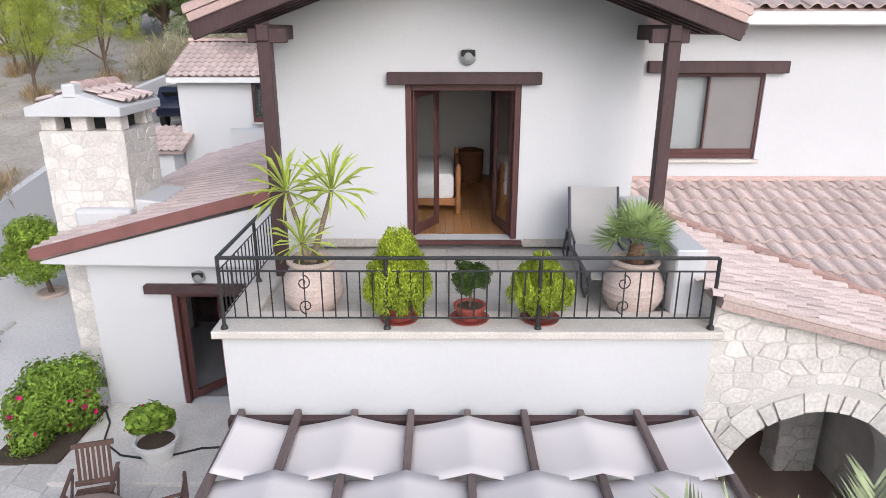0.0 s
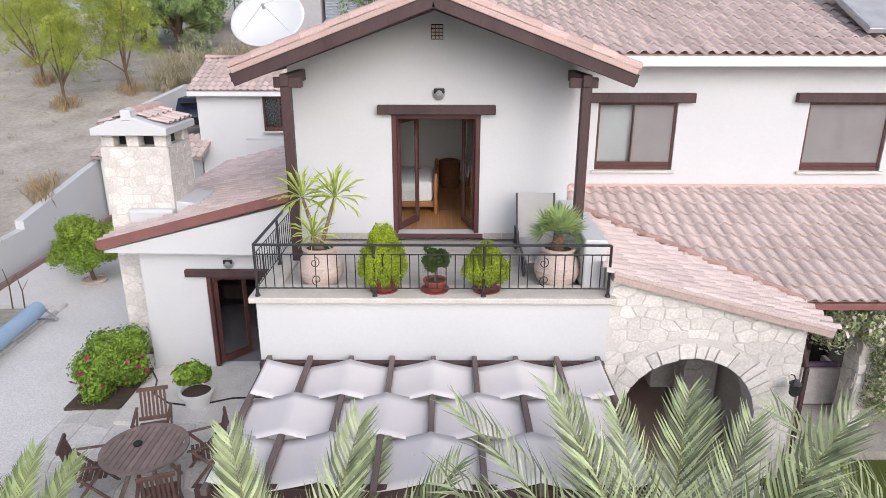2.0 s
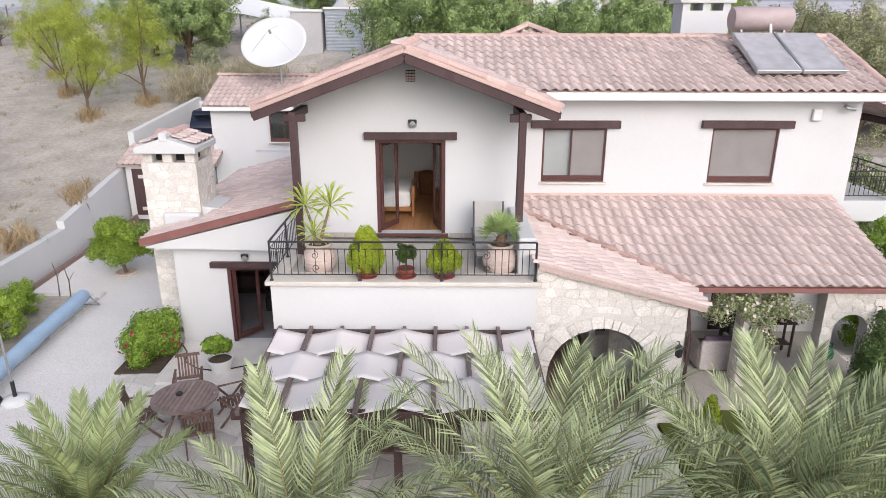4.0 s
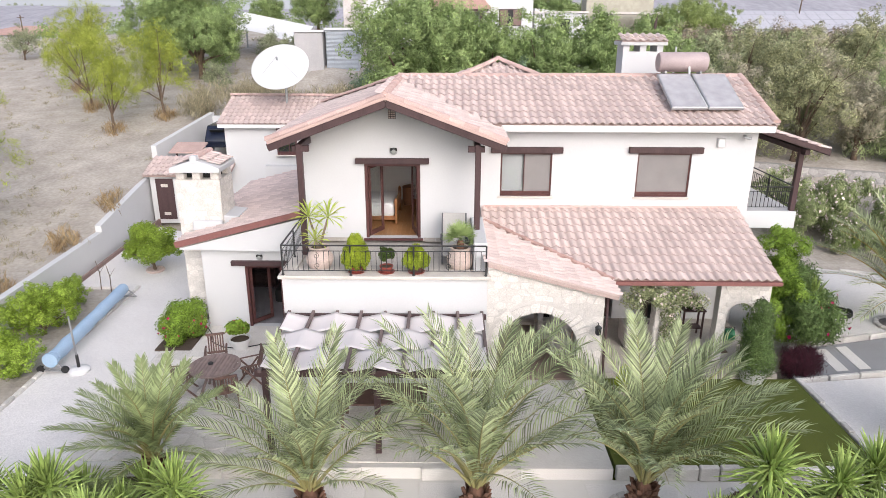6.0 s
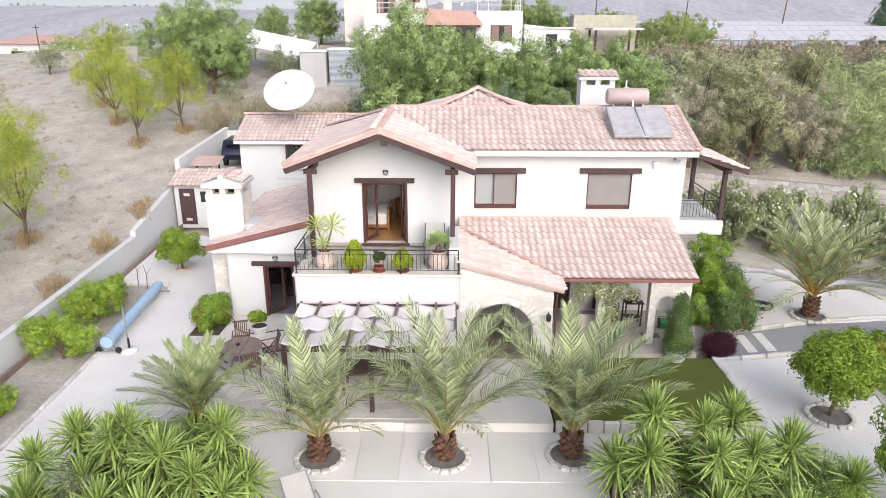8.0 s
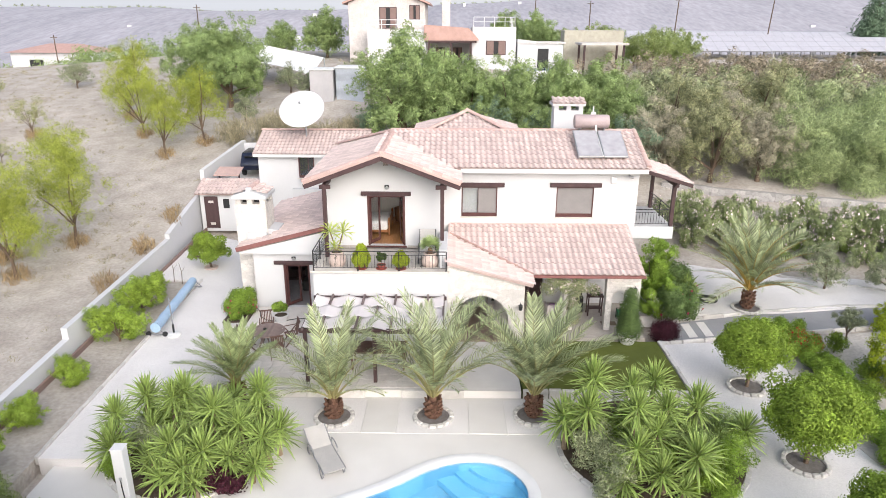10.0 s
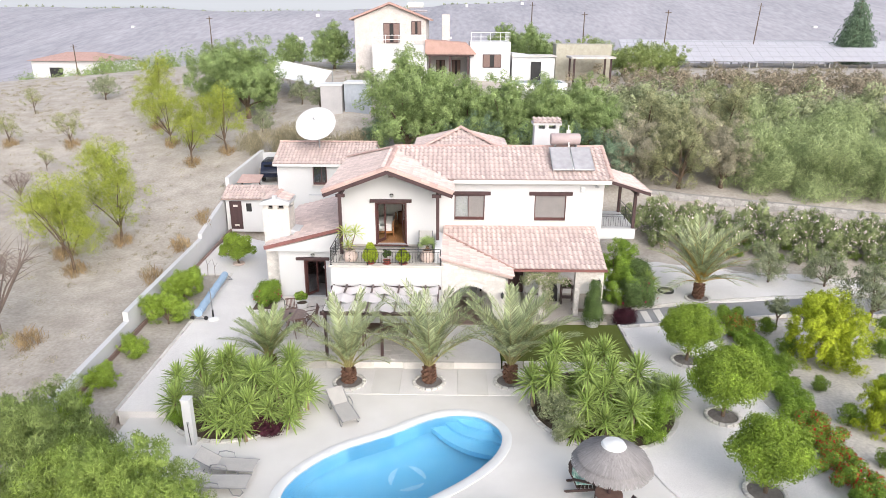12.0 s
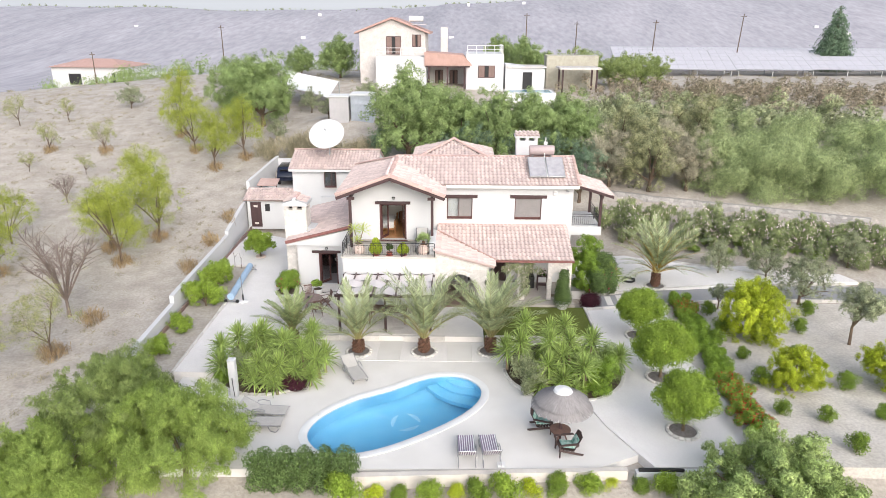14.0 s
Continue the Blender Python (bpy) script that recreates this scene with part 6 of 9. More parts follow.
L_LOW = leafy("low_shrub_leaf", (0.270, 0.360, 0.090), (0.190, 0.265, 0.070))
LOWS = [("leaves", leaf_mesh("low_shrub_leaves", L_LOW, 118, 3200, blobs_in(118, 12, 0.5, 0.5, 0.4, 0.4, 0.2, -0.8), 0.08, 0.35, 0.5))]
for k in range(15):
    x = 17.5 + 1.05 * k
    plant("low_shrub", "low green shrub below the oleanders", "shrub", x, 8.0 - 0.24 * (x - 17.5) + 0.6 * math.sin(k * 2.7), LOWS, random.uniform(0.6, 1.2), group="shrubs below the oleanders")

# trimmed trees of the garden
BALL = []
for i in range(2):
    bl = blobs_in(121 + i, 90, 1.2, 1.2, 0.85, 1.50, 0.27, -0.6) + [(0, 0, 1.5, 0.85), (0.3, 0, 1.6, 0.85), (-0.3, 0, 1.6, 0.85)]
    BALL.append([("trunk", limb_mesh("ball_trunk", 121 + i, bl, 0.7, 0.06)), ("crown", leaf_mesh("ball_crown", L_BALL, 121 + i, 34000, bl, 0.078, 0.5, 0.72))])
YEL = tree_kind("golden_tree", L_YELLOW, 131, 1.25, 1.0, 1.1, 0.42, 70, 36000, 0.085, 0.32, 0.4, 0.07, -0.4, 0.45, 1, -0.85, sprays=6)
FIGT = tree_kind("mulberry", L_OLIVE, 135, 1.25, 1.0, 2.0, 0.40, 24, 9000, 0.10, 0.4, 1.0, 0.07, 0.0, 0.5, 2)
SMALLC = tree_kind("young_citrus", L_CITRUS, 141, 0.33, 0.32, 0.50, 0.16, 24, 2600, 0.06, 0.45, 0.3, 0.025, low=-0.9, sprays=0)
for x, y, s, k in ((12.68, -5.05, 1.02, 0), (12.6, -9.2, 1.12, 1), (12.3, -13.27, 1.02, 0)):
    plant("ball_tree", "round clipped green tree in a gravel ring", "tree", x, y, BALL[k], s, group="clipped trees", z=-0.24)
for x, y, s, q in ((18.4, -5.1, 1.26, 1.1), (18.0, -10.1, 0.88, 1.05), (22.4, -9.9, 1.0, 1.05), (20.6, -0.6, 0.7, 0.9)):
    plant("golden_tree", "bright yellow-green bushy tree", "tree", x, y, YEL, s, group="golden trees", squash=q)
plant("mulberry_tree", "young sapling with a small grey-green crown", "tree", 18.0, -1.6, FIGT, 0.5)
plant("mulberry_tree", "dark open-crowned tree on a thin trunk", "tree", 22.9, -5.7, FIGT, 1.05)
for x, y in ((17.0, -7.3), (16.8, -9.6), (16.7, -12.0), (18.2, -12.4), (20.3, -10.0), (18.3, -14.4), (20.6, -12.2), (21.0, -4.5), (17.1, -2.4), (17.1, -4.6), (16.2, -6.0), (22.4, -2.4), (21.5, -14.4), (23.8, -12.2), (24.5, -7.4), (19.5, -7.2)):
    plant("young_citrus", "young citrus bush on a short stem", "shrub", x, y, SMALLC, random.uniform(0.85, 1.25), group="young citrus")
# flowering hedge
FH = []
bl = blobs_in(151, 10, 0.75, 0.6, 0.40, 0.42, 0.30, -0.6)
FH = [("leaves", leaf_mesh("hedge_leaves", L_GERAN, 151, 6500, bl, 0.073, 0.5, 0.6)), ]
FHR = FH + [("blossom", leaf_mesh("hedge_flowers", F_RED, 152, 420, bl, 0.085, 0.8, 1.0))]
for k in range(17):
    t = k / 16
    x, y = 16.05 - 1.1 * t + 0.12 * math.sin(k * 1.7), -1.1 - 12.9 * t
    plant("flowering_hedge", "low green hedge plant with scarlet flowers" if k in (1, 2, 11, 12, 13, 14, 15) else "low green hedge plant", "hedge", x, y, FHR if k in (1, 2, 11, 12, 13, 14, 15) else FH, random.uniform(0.76, 0.92), group="flowering hedge", z=-0.3)

# shrubs by the boundary wall and in the yard
L_WALL = leafy("lime_green_leaf", (0.330, 0.450, 0.060), (0.250, 0.360, 0.050))
WS = tree_kind("wall_citrus", L_WALL, 161, 0.8, 0.6, 0.8, 0.30, 26, 17000, 0.058, 0.42, 0.35, 0.035, low=-0.9)
for x, y, s in ((-10.3, -8.0, 0.85), (-10.35, -5.4, 0.8), (-10.2, -2.3, 1.25), (-10.5, 0.4, 1.25), (-10.9, 2.6, 0.8), (-10.1, -10.6, 1.0)):
    plant("citrus_bush", "bushy young citrus by the white wall", "shrub", x, y, WS, s, group="wall shrubs", z=-0.3)
stuff("bed_weeds", L_GERAN, 15, 5000, [(x, y, -0.42, 0.35) for x, y in zip(rr.uniform(-10.8, -9.3, 26), rr.uniform(-9, 3.6, 26))], "low green weeds in the planting bed", "weeds", leaf=0.09, aspect=0.3, shell=0.1, stretch_z=0.7)
bm = B(); prism(bm, [(-10.82, -11.0), (-9.1, -11.0), (-9.36, 3.9), (-11.5, 3.9)], -0.62, -0.10)
structure("planting_bed", bm, SOIL, "dry earth planting bed along the wall", "bed")
YT = []
bl = blobs_in(165, 30, 0.98, 0.98, 0.68, 1.0, 0.30, -0.6)
YT = [("trunk", limb_mesh("yard_trunk", 165, bl, 0.45, 0.06)), ("crown", leaf_mesh("yard_crown", L_BALL, 165, 15000, bl, 0.085, 0.5, 0.6))]
plant("orange_tree", "low rounded orange tree in the gravel yard", "tree", -9.4, 5.6, YT, 1.0, z=-0.04)
bm = B(); lathe(bm, [(0.30, -0.05), (0.34, 0.02), (0.32, 0.05), (0.26, 0.05), (0.26, 0.02)], 22, (-9.4, 5.6)); tagged(part("tree_ring", bm, CLAYPOT), "round clay ring at the orange tree's foot", "planter")
bl = [(-0.2, 0.15, 0.75, 0.45), (0.25, 0.35, 0.8, 0.4), (0.0, -0.3, 0.5, 0.42), (-0.45, -0.1, 0.45, 0.4), (0.35, 0.0, 0.4, 0.4), (-0.1, -0.65, 0.25, 0.32)]
PB = [("leaves", leaf_mesh("bush_leaves", L_GERAN, 171, 9000, bl, 0.09, 0.5, 0.6)), ("blossom", leaf_mesh("bush_flowers", F_PINK, 172, 40, bl[3:], 0.10, 0.9, 1.0))]
plant("geranium_bush", "leafy green bush with a few magenta geraniums", "shrub", -6.2, 0.15, PB, 0.88, 0, z=0)
bm = B(); prism(bm, [(-6.75, -0.75), (-5.75, -0.75), (-5.75, 0.75), (-6.75, 0.75)], -0.2, 0.01); structure("planting_bed", bm, EARTH, "dark earth bed at the house corner", "bed")
# big shrub at the house corner, climber cone, purple grass
bl = blobs_in(175, 22, 1.0, 0.9, 1.5, 1.75, 0.5, -0.95)
CS = [("trunk", limb_mesh("corner_stems", 175, bl, 0.4, 0.05)), ("leaves", leaf_mesh("corner_leaves", L_GERAN, 175, 36000, bl, 0.075, 0.4, 0.55, sprays=8))]
plant("corner_shrub", "tall dense green shrub at the house corner", "shrub", 10.95, 0.75, CS, 1.0, 0, z=-0.1)
bl = blobs_in(176, 14, 0.8, 0.7, 0.75, 0.8, 0.4, -0.9)
CS = [("leaves", leaf_mesh("oleander_leaves", L_PRIVET, 176, 10500, bl, 0.16, 0.2, 0.5, 0, 0.4)), ("blossom", leaf_mesh("shrub_flowers", F_PINK, 177, 20, bl, 0.12, 0.9, 1.0))]
plant("corner_shrub", "bushy oleander with few pink flowers", "shrub", 12.0, 0.1, CS, 1.0, 0, z=-0.1)
plant("corner_shrub", "bushy oleander with few pink flowers", "shrub", 12.3, 2.6, CS, 1.1, 90, z=-0.1)
cone = [(0.05 * math.sin(k), 0.05 * math.cos(2 * k), 0.42 + 0.165 * k, 0.46 - 0.024 * k + 0.05 * math.sin(k * 2.3)) for k in range(11)]
CC = [("leaves", leaf_mesh("cone_leaves", L_PRIVET, 178, 17000, cone, 0.055, 0.5, 0.75))]
bm = B(); lathe(bm, [(0.26, 0.0), (0.36, 0.30), (0.38, 0.34), (0.33, 0.34), (0.31, 0.28)], 22); CC.append(("pot", mesh_of("pot", bm, WHITE, True)))
plant("cone_climber", "tall green cone-shaped climber in a white pot", "plant", 9.3, -2.2, CC, 1.0, 0, z=0.0)
bl = [(0, 0, 0.12, 0.42), (0.15, 0.1, 0.1, 0.38), (-0.2, 0.05, 0.1, 0.36)]
PG = [("blades", leaf_mesh("purple_blades", L_PURPLE, 179, 3800, bl, 0.44, 0.028, 0.2, 0, 0.9))]
plant("fountain_grass", "dark purple fountain grass tuft", "grass", 11.02, -1.4, PG, 1.05, 0, z=-0.07)
# climber on the veranda pier
cl = strip(18, 26, [(6.2, -1.5), (7.2, -1.5), (8.1, -1.5)], 0.0, 0.0, 0.12, 0.16, 0.28)
cl = [(x, y, 2.1 + 0.22 * math.sin(i), r) for i, (x, y, z, r) in enumerate(cl)] + [(7.28 + 0.14 * math.sin(i * 2), -1.5, 0.5 + 0.11 * i, 0.2) for i in range(15)]
plant("climber", "pale-flowering climber on the veranda pier", "climber", 0, 0, [("leaves", leaf_mesh("climber_leaves", L_SCRUB, 181, 7600, cl, 0.065, 0.5, 0.5)), ("blossom", leaf_mesh("climber_flowers", F_WHITE, 182, 420, cl, 0.06, 0.9, 1.0))], 1.0, 0, z=0)


# ---- palms ----
def frond_mesh(name, seed, length, rise, sag, leaflet, count, material, rachis):
    """A feather frond: the stem leaves the origin along +x and arches over; leaflets stand in a shallow V."""
    r = random.Random(seed)
    P_ = lambda t: Vector((length * t * (1 - 0.10 * sag * t * t), 0, length * (rise * t - sag * t * t)))
    verts, faces = [], []
    for i in range(count):
        t = 0.19 + 0.81 * i / (count - 1)
        p = P_(t)
        d = (P_(min(1, t + 0.02)) - P_(t - 0.02)).normalized()
        upn = Vector((-d.z, 0, d.x))
        ln = leaflet * (0.35 + 1.0 * math.sin(math.pi * min(1, 0.12 + 0.80 * t)) ** 0.8) * r.uniform(0.85, 1.1)
        for s in (1, -1):
            lean = 0.55 + 0.5 * t
            q = (d * lean + Vector((0, s, 0)) * (1.0 - 0.35 * t) + upn * (0.42 * r.uniform(0.6, 1.3))).normalized()
            w = q.cross(upn).normalized() * 0.0115
            tip = p + q * ln + Vector((0, 0, -0.22 * ln * r.uniform(0.5, 1.6)))
            mid = p + q * ln * 0.5
            k = len(verts)
            verts += [tuple(p - w * 0.7), tuple(p + w * 0.7), tuple(mid + w * 1.3), tuple(mid - w * 1.3), tuple(tip)]
            faces += [(k, k + 1, k + 2, k + 3), (k + 3, k + 2, k + 4)]
    me = raw(name, verts, faces, material)
    bm = B(); bm.from_mesh(me)
    tube(bm, [P_(k / 7) for k in range(8)], [0.042, 0.032, 0.025, 0.019, 0.014, 0.010, 0.007, 0.003], 5)
    n0 = len(faces)
    bm.faces.ensure_lookup_table()
    for f in bm.faces[n0:]:
        f.material_index = 1
    bm.to_mesh(me); bm.free()
    me.materials.append(rachis)
    return me


STEM = mat("palm_stem", (0.30, 0.27, 0.10), (0.26, 0.24, 0.11), 0.6, 5, 40, 0.1)
STEM2 = mat("ochre_palm_stem", (0.42, 0.27, 0.05), (0.36, 0.24, 0.06), 0.6, 5, 40, 0.1)
SCALE = mat("palm_trunk_scale", (0.16, 0.085, 0.055), (0.11, 0.06, 0.042), 0.9, 8, 50, 0.5, "object", 0.25)


def palm(x, y, z, seed, length, count, trunk, material=L_PALM, stem=STEM, low=26, label="date palm with arching grey-green fronds in a round bed"):
    r = random.Random(seed)
    ob = thing("date_palm", label, "palm", "date palms")
    shapes = [frond_mesh("frond", seed * 10 + i, length * l_, rise, sag, 0.37 * length / 2.6, 50, material, stem) for i, (l_, rise, sag) in enumerate(((1.0, 0.10, 0.50), (0.98, 0.14, 0.44), (1.0, 0.05, 0.40), (0.85, 0.12, 0.62)))]
    bm = B(); lathe(bm, [(0.17, -0.05), (0.22, 0.1), (0.20, trunk * 0.7), (0.14, trunk), (0.09, trunk + 0.25)], 14); part("trunk", bm, SCALE, ob)
    sv = [(-0.07, 0, 0), (0.07, 0, 0), (0.05, 0.05, 0.13), (-0.05, 0.05, 0.13), (0, 0.09, 0.05), (0, 0.12, 0.15)]
    sm_ = raw("leaf_base", sv, [(0, 1, 4), (1, 2, 5, 4), (0, 4, 5, 3), (2, 3, 5)], SCALE)
    for k in range(56):
        a, h = k * 2.4, 0.04 + (trunk - 0.05) * k / 56
        rad = 0.195 - 0.06 * max(0, h / trunk - 0.6)
        part("leaf_base", sm_, SCALE, ob).matrix_basis = pose(rad * math.cos(a), rad * math.sin(a), h, r.uniform(-12, 6), 0, math.degrees(a) - 90)
    for k in range(count):
        t = (k + 0.5) / count
        el = low + (86 - low) * t ** 0.72 + r.uniform(-6, 6)
        az = k * 137.5 + r.uniform(-12, 12)
        me = shapes[0 if el < 30 else 1 if el < 60 else 2] if r.random() > 0.2 else shapes[3 if el < 40 else 1]
        fr = part("frond", me, None, ob)
        s = r.uniform(0.88, 1.08) * (0.78 if el < 42 else 0.95 if el < 68 else 0.92)
        fr.matrix_basis = pose(0.07 * math.cos(radians(az)), 0.07 * math.sin(radians(az)), trunk + 0.08 + 0.12 * t, 0, 0, az) @ pose(0, 0, 0, r.uniform(-18, 18), -el, 0) @ Matrix.Diagonal((s, s, s, 1))
    ob.matrix_basis = pose(x, y, z, 0, 0, r.uniform(0, 360))
    return ob


palm(-1.13, -7.02, DECK_Z, 1, 2.85, 21, 0.60, low=32)
palm(2.0, -6.95, DECK_Z, 2, 3.5, 23, 0.65, low=36)
palm(5.18, -6.85, DECK_Z, 3, 3.1, 30, 0.70, low=44)
palm(15.35, 1.3, -0.1, 4, 3.4, 38, 0.8, L_PALM, STEM2, 16, "large date palm with ochre stems on the gravel court")
palm(-4.55, -5.9, DECK_Z, 5, 2.05, 24, 0.45, L_PALM2)
MULCH = mat("grey_pebble_mulch", (0.22, 0.20, 0.19), (0.15, 0.135, 0.125), 0.95, 8, 45, 0.8, dist=0.02)
for x, y in ((-1.13, -7.02), (2.0, -6.95), (5.18, -6.85), (15.35, 1.3), (12.68, -5.05), (12.6, -9.2), (12.3, -13.27)):
    zz = -0.1 if x == 15.35 else (DECK_Z if x < 11 else -0.24)
    rg = thing("planting_ring", "ring of pale stones round dark soil at a tree's foot", "planter", "planting rings", at=pose(x, y, zz))
    bm = B(); lathe(bm, [(0.52, 0.0), (0.52, 0.035), (0.3, 0.05), (0.02, 0.055)], 26); part("soil", bm, MULCH, rg)
    for k in range(16):
        a = 2 * math.pi * k / 16
        bm = B(); box(bm, -0.10, 0.10, -0.07, 0.07, -0.02, 0.09 + random.uniform(0, 0.02)); bevel(bm, 0.025)
        st = part("edge_stone", bm, KERB, rg)
        st.matrix_basis = pose(0.58 * math.cos(a), 0.58 * math.sin(a), 0, 0, 0, math.degrees(a) + 90)


# ---- yucca beds ----
def rosette(name, seed, n, length, material, width=0.05):
    """Stiff sword leaves from one head."""
    r = random.Random(seed)
    verts, faces = [], []
    for i in range(n):
        el = radians(-35 + 122 * ((i + 0.5) / n) ** 0.9 + r.uniform(-6, 6))
        az = i * 2.39996 + r.uniform(-0.15, 0.15)
        d = Vector((math.cos(el) * math.cos(az), math.cos(el) * math.sin(az), math.sin(el)))
        side = Vector((-math.sin(az), math.cos(az), 0)) * width / 2
        ln = length * r.uniform(0.85, 1.1)
        upv = side.cross(d).normalized() * 0.012
        k = len(verts)
        b0, m0, m1, tip = d * 0.05, d * ln * 0.35, d * ln * 0.72 + Vector((0, 0, -0.02 * ln)), d * ln + Vector((0, 0, -0.10 * ln * math.cos(el)))
        for c, w in ((b0, 0.6), (m0, 1.0), (m1, 0.75)):
            verts += [tuple(c - side * w), tuple(c - upv), tuple(c + side * w)]
        verts.append(tuple(tip))
        for q in (0, 3):
            faces += [(k + q, k + q + 1, k + q + 4, k + q + 3), (k + q + 1, k + q + 2, k + q + 5, k + q + 4)]
        faces += [(k + 6, k + 7, k + 9), (k + 7, k + 8, k + 9)]
    return raw(name, verts, faces, material)


ROS = [rosette("rosette", 200 + i, 60, 0.70, L_YUCCA, 0.058) for i in range(3)]
YUCCA_BARK = mat("yucca_stem", (0.26, 0.20, 0.14), (0.20, 0.15, 0.10), 0.95, 8, 60, 0.6)


def yucca(x, y, z, h, s, k, lean=(0, 0)):
    ob = thing("yucca", "yucca with a stiff bright green leaf rosette", "yucca", "yuccas in the beds", at=pose(x, y, z))
    bm = B(); tube(bm, [(0, 0, -0.1), (lean[0] * 0.4, lean[1] * 0.4, h * 0.5), (lean[0], lean[1], h)], [0.08, 0.06, 0.055], 7); part("stem", bm, YUCCA_BARK, ob)
    for q, (drop, grow) in enumerate(((0.0, 1.0), (0.26, 1.08))):
        if q and h - drop < 0.12:
            break
        ro = tagged(part("rosette", ROS[(k + q) % 3], None, ob), "", "", "", "stuff")
        f = 1 - drop / max(h, 0.3) * 0.8
        ro.matrix_basis = pose(lean[0] * f, lean[1] * f, h - drop, lean[1] * -30, lean[0] * 30, random.uniform(0, 360)) @ Matrix.Diagonal((s * grow, s * grow, s * grow, 1))
    return ob


def bed(cx, cy, rx, ry, name="planting_bed", label="raised earth bed edged with pale stones"):
    ob = thing(name, label, "bed", "", "structure")
    bm = B(); prism(bm, ring(28, lambda a: (cx + rx * math.cos(a), cy + ry * math.sin(a))), -0.5, DECK_Z + 0.07); part("earth", bm, EARTH, ob)
    n = round(2 * math.pi * (rx + ry) / 2 / 0.36)
    for i in range(n):
        a = 2 * math.pi * i / n
        bm = B(); box(bm, -0.165, 0.165, -0.08, 0.08, -0.05, 0.07 + random.uniform(0, 0.03)); bevel(bm, 0.02)
        st = part("edge_stone", bm, KERB, ob)
        st.matrix_basis = pose(cx + (rx + 0.05) * math.cos(a), cy + (ry + 0.05) * math.sin(a), DECK_Z, 0, 0, math.degrees(math.atan2(ry * math.cos(a), -rx * math.sin(a))))


rg_ = random.Random(77)
bed(-4.95, -8.4, 2.4, 2.55)
bed(8.4, -8.55, 2.6, 2.6)
# heads of the yuccas: place and height of each
YUCCAS = [(-7.03, -8.78, 1.20), (-6.52, -7.96, 1.35), (-5.62, -8.22, 1.40), (-5.37, -7.95, 1.45), (-2.99, -8.42, 1.84), (-4.12, -9.02, 1.55), (-3.28, -9.49, 1.40), (-3.00, -8.51, 1.35), (-2.61, -9.68, 1.10), (-2.35, -8.97, 0.90), (-4.54, -10.46, 0.70), (-4.07, -10.18, 1.00), (-3.41, -10.13, 0.80), (-2.70, -10.16, 0.60), (-5.09, -10.57, 0.40), (-4.16, -10.76, 0.35), (-6.83, -9.58, 0.80), (-5.01, -10.06, 1.10),
          (6.61, -8.40, 2.30), (7.71, -8.49, 2.08), (8.41, -8.25, 2.15), (6.39, -9.02, 1.65), (7.58, -9.60, 2.10), (8.53, -9.13, 1.78), (5.80, -8.75, 1.25), (9.60, -8.60, 1.60), (7.46, -10.27, 1.25), (8.13, -9.77, 1.50), (8.90, -10.62, 1.30), (8.05, -10.58, 0.75), (7.12, -10.61, 0.50), (10.78, -9.13, 1.10)]
for i, (x, y, h) in enumerate(YUCCAS):
    lean = (rg_.uniform(-.18, .18), rg_.uniform(-.18, .18))
    yucca(x - lean[0], y - lean[1], DECK_Z + 0.05, h - DECK_Z - 0.33, rg_.uniform(0.95, 1.18), i, lean)
for i in range(26):
    cx, cy, rx, ry = ((-4.95, -8.5, 2.05, 2.1), (8.3, -8.85, 2.1, 1.95))[i % 2]
    a, q = i * 1.2, math.sqrt((i + 0.5) / 26)
    yucca(cx + rx * q * math.cos(a), cy + ry * q * math.sin(a), DECK_Z + 0.05, 0.3 + 0.95 * (1 - q) * rg_.uniform(0.6, 1.1), rg_.uniform(0.85, 1.05), i)
for x, y, s, m in ((-6.3, -8.9, 1.15, L_OLIVE), (-5.4, -9.2, 1.1, L_SCRUB), (-4.6, -10.2, 0.7, L_OLEANDER), (-6.6, -10.0, 0.7, L_GERAN), (-5.0, -7.4, 1.1, L_OLEANDER), (-3.9, -8.0, 1.0, L_GERAN), (-6.0, -7.6, 1.0, L_GERAN),
                   (6.5, -9.4, 1.45, L_SCRUB), (6.9, -10.3, 1.35, L_SCRUB), (7.4, -9.4, 1.2, L_OLIVE), (10.0, -10.0, 1.5, L_GERAN), (10.4, -8.9, 1.5, L_FIG), (9.4, -10.6, 1.15, L_GERAN), (10.4, -8.0, 1.0, L_FIG), (9.7, -9.2, 1.5, L_FIG),
                   (7.4, -8.3, 1.2, L_GERAN), (9.0, -8.0, 1.1, L_GERAN), (8.3, -9.6, 1.0, L_GERAN), (9.9, -8.4, 1.1, L_SCRUB)):
    bl = blobs_in(int(abs(x * 100)), 16, 0.75, 0.75, 0.62, 0.55, 0.24, -0.8)
    plant("bed_shrub", "feathery green shrub among the yuccas", "shrub", x, y, [("leaves", leaf_mesh("shrub_leaves", m, int(abs(y * 100)), 6000, bl, 0.095, 0.17, 0.4, 0.3, 0.0))], s * 0.8, z=DECK_Z, group="bed shrubs")
mk = thing("garden_light", "small square white solar light on a stake", "lamp", at=pose(9.45, -8.35, DECK_Z))
bm = B(); tube(bm, [(0, 0, 0), (0, 0, 1.25)], 0.012, 6); part("stake", bm, ALU2, mk)
bm = B(); box(bm, -0.11, 0.11, -0.012, 0.012, -0.09, 0.09, pose(0, 0, 1.3, -35, 0, 20)); bevel(bm, 0.008); part("panel", bm, WHITE, mk)
bl = blobs_in(301, 7, 0.35, 0.35, 0.22, 0.2, 0.16, -0.6)
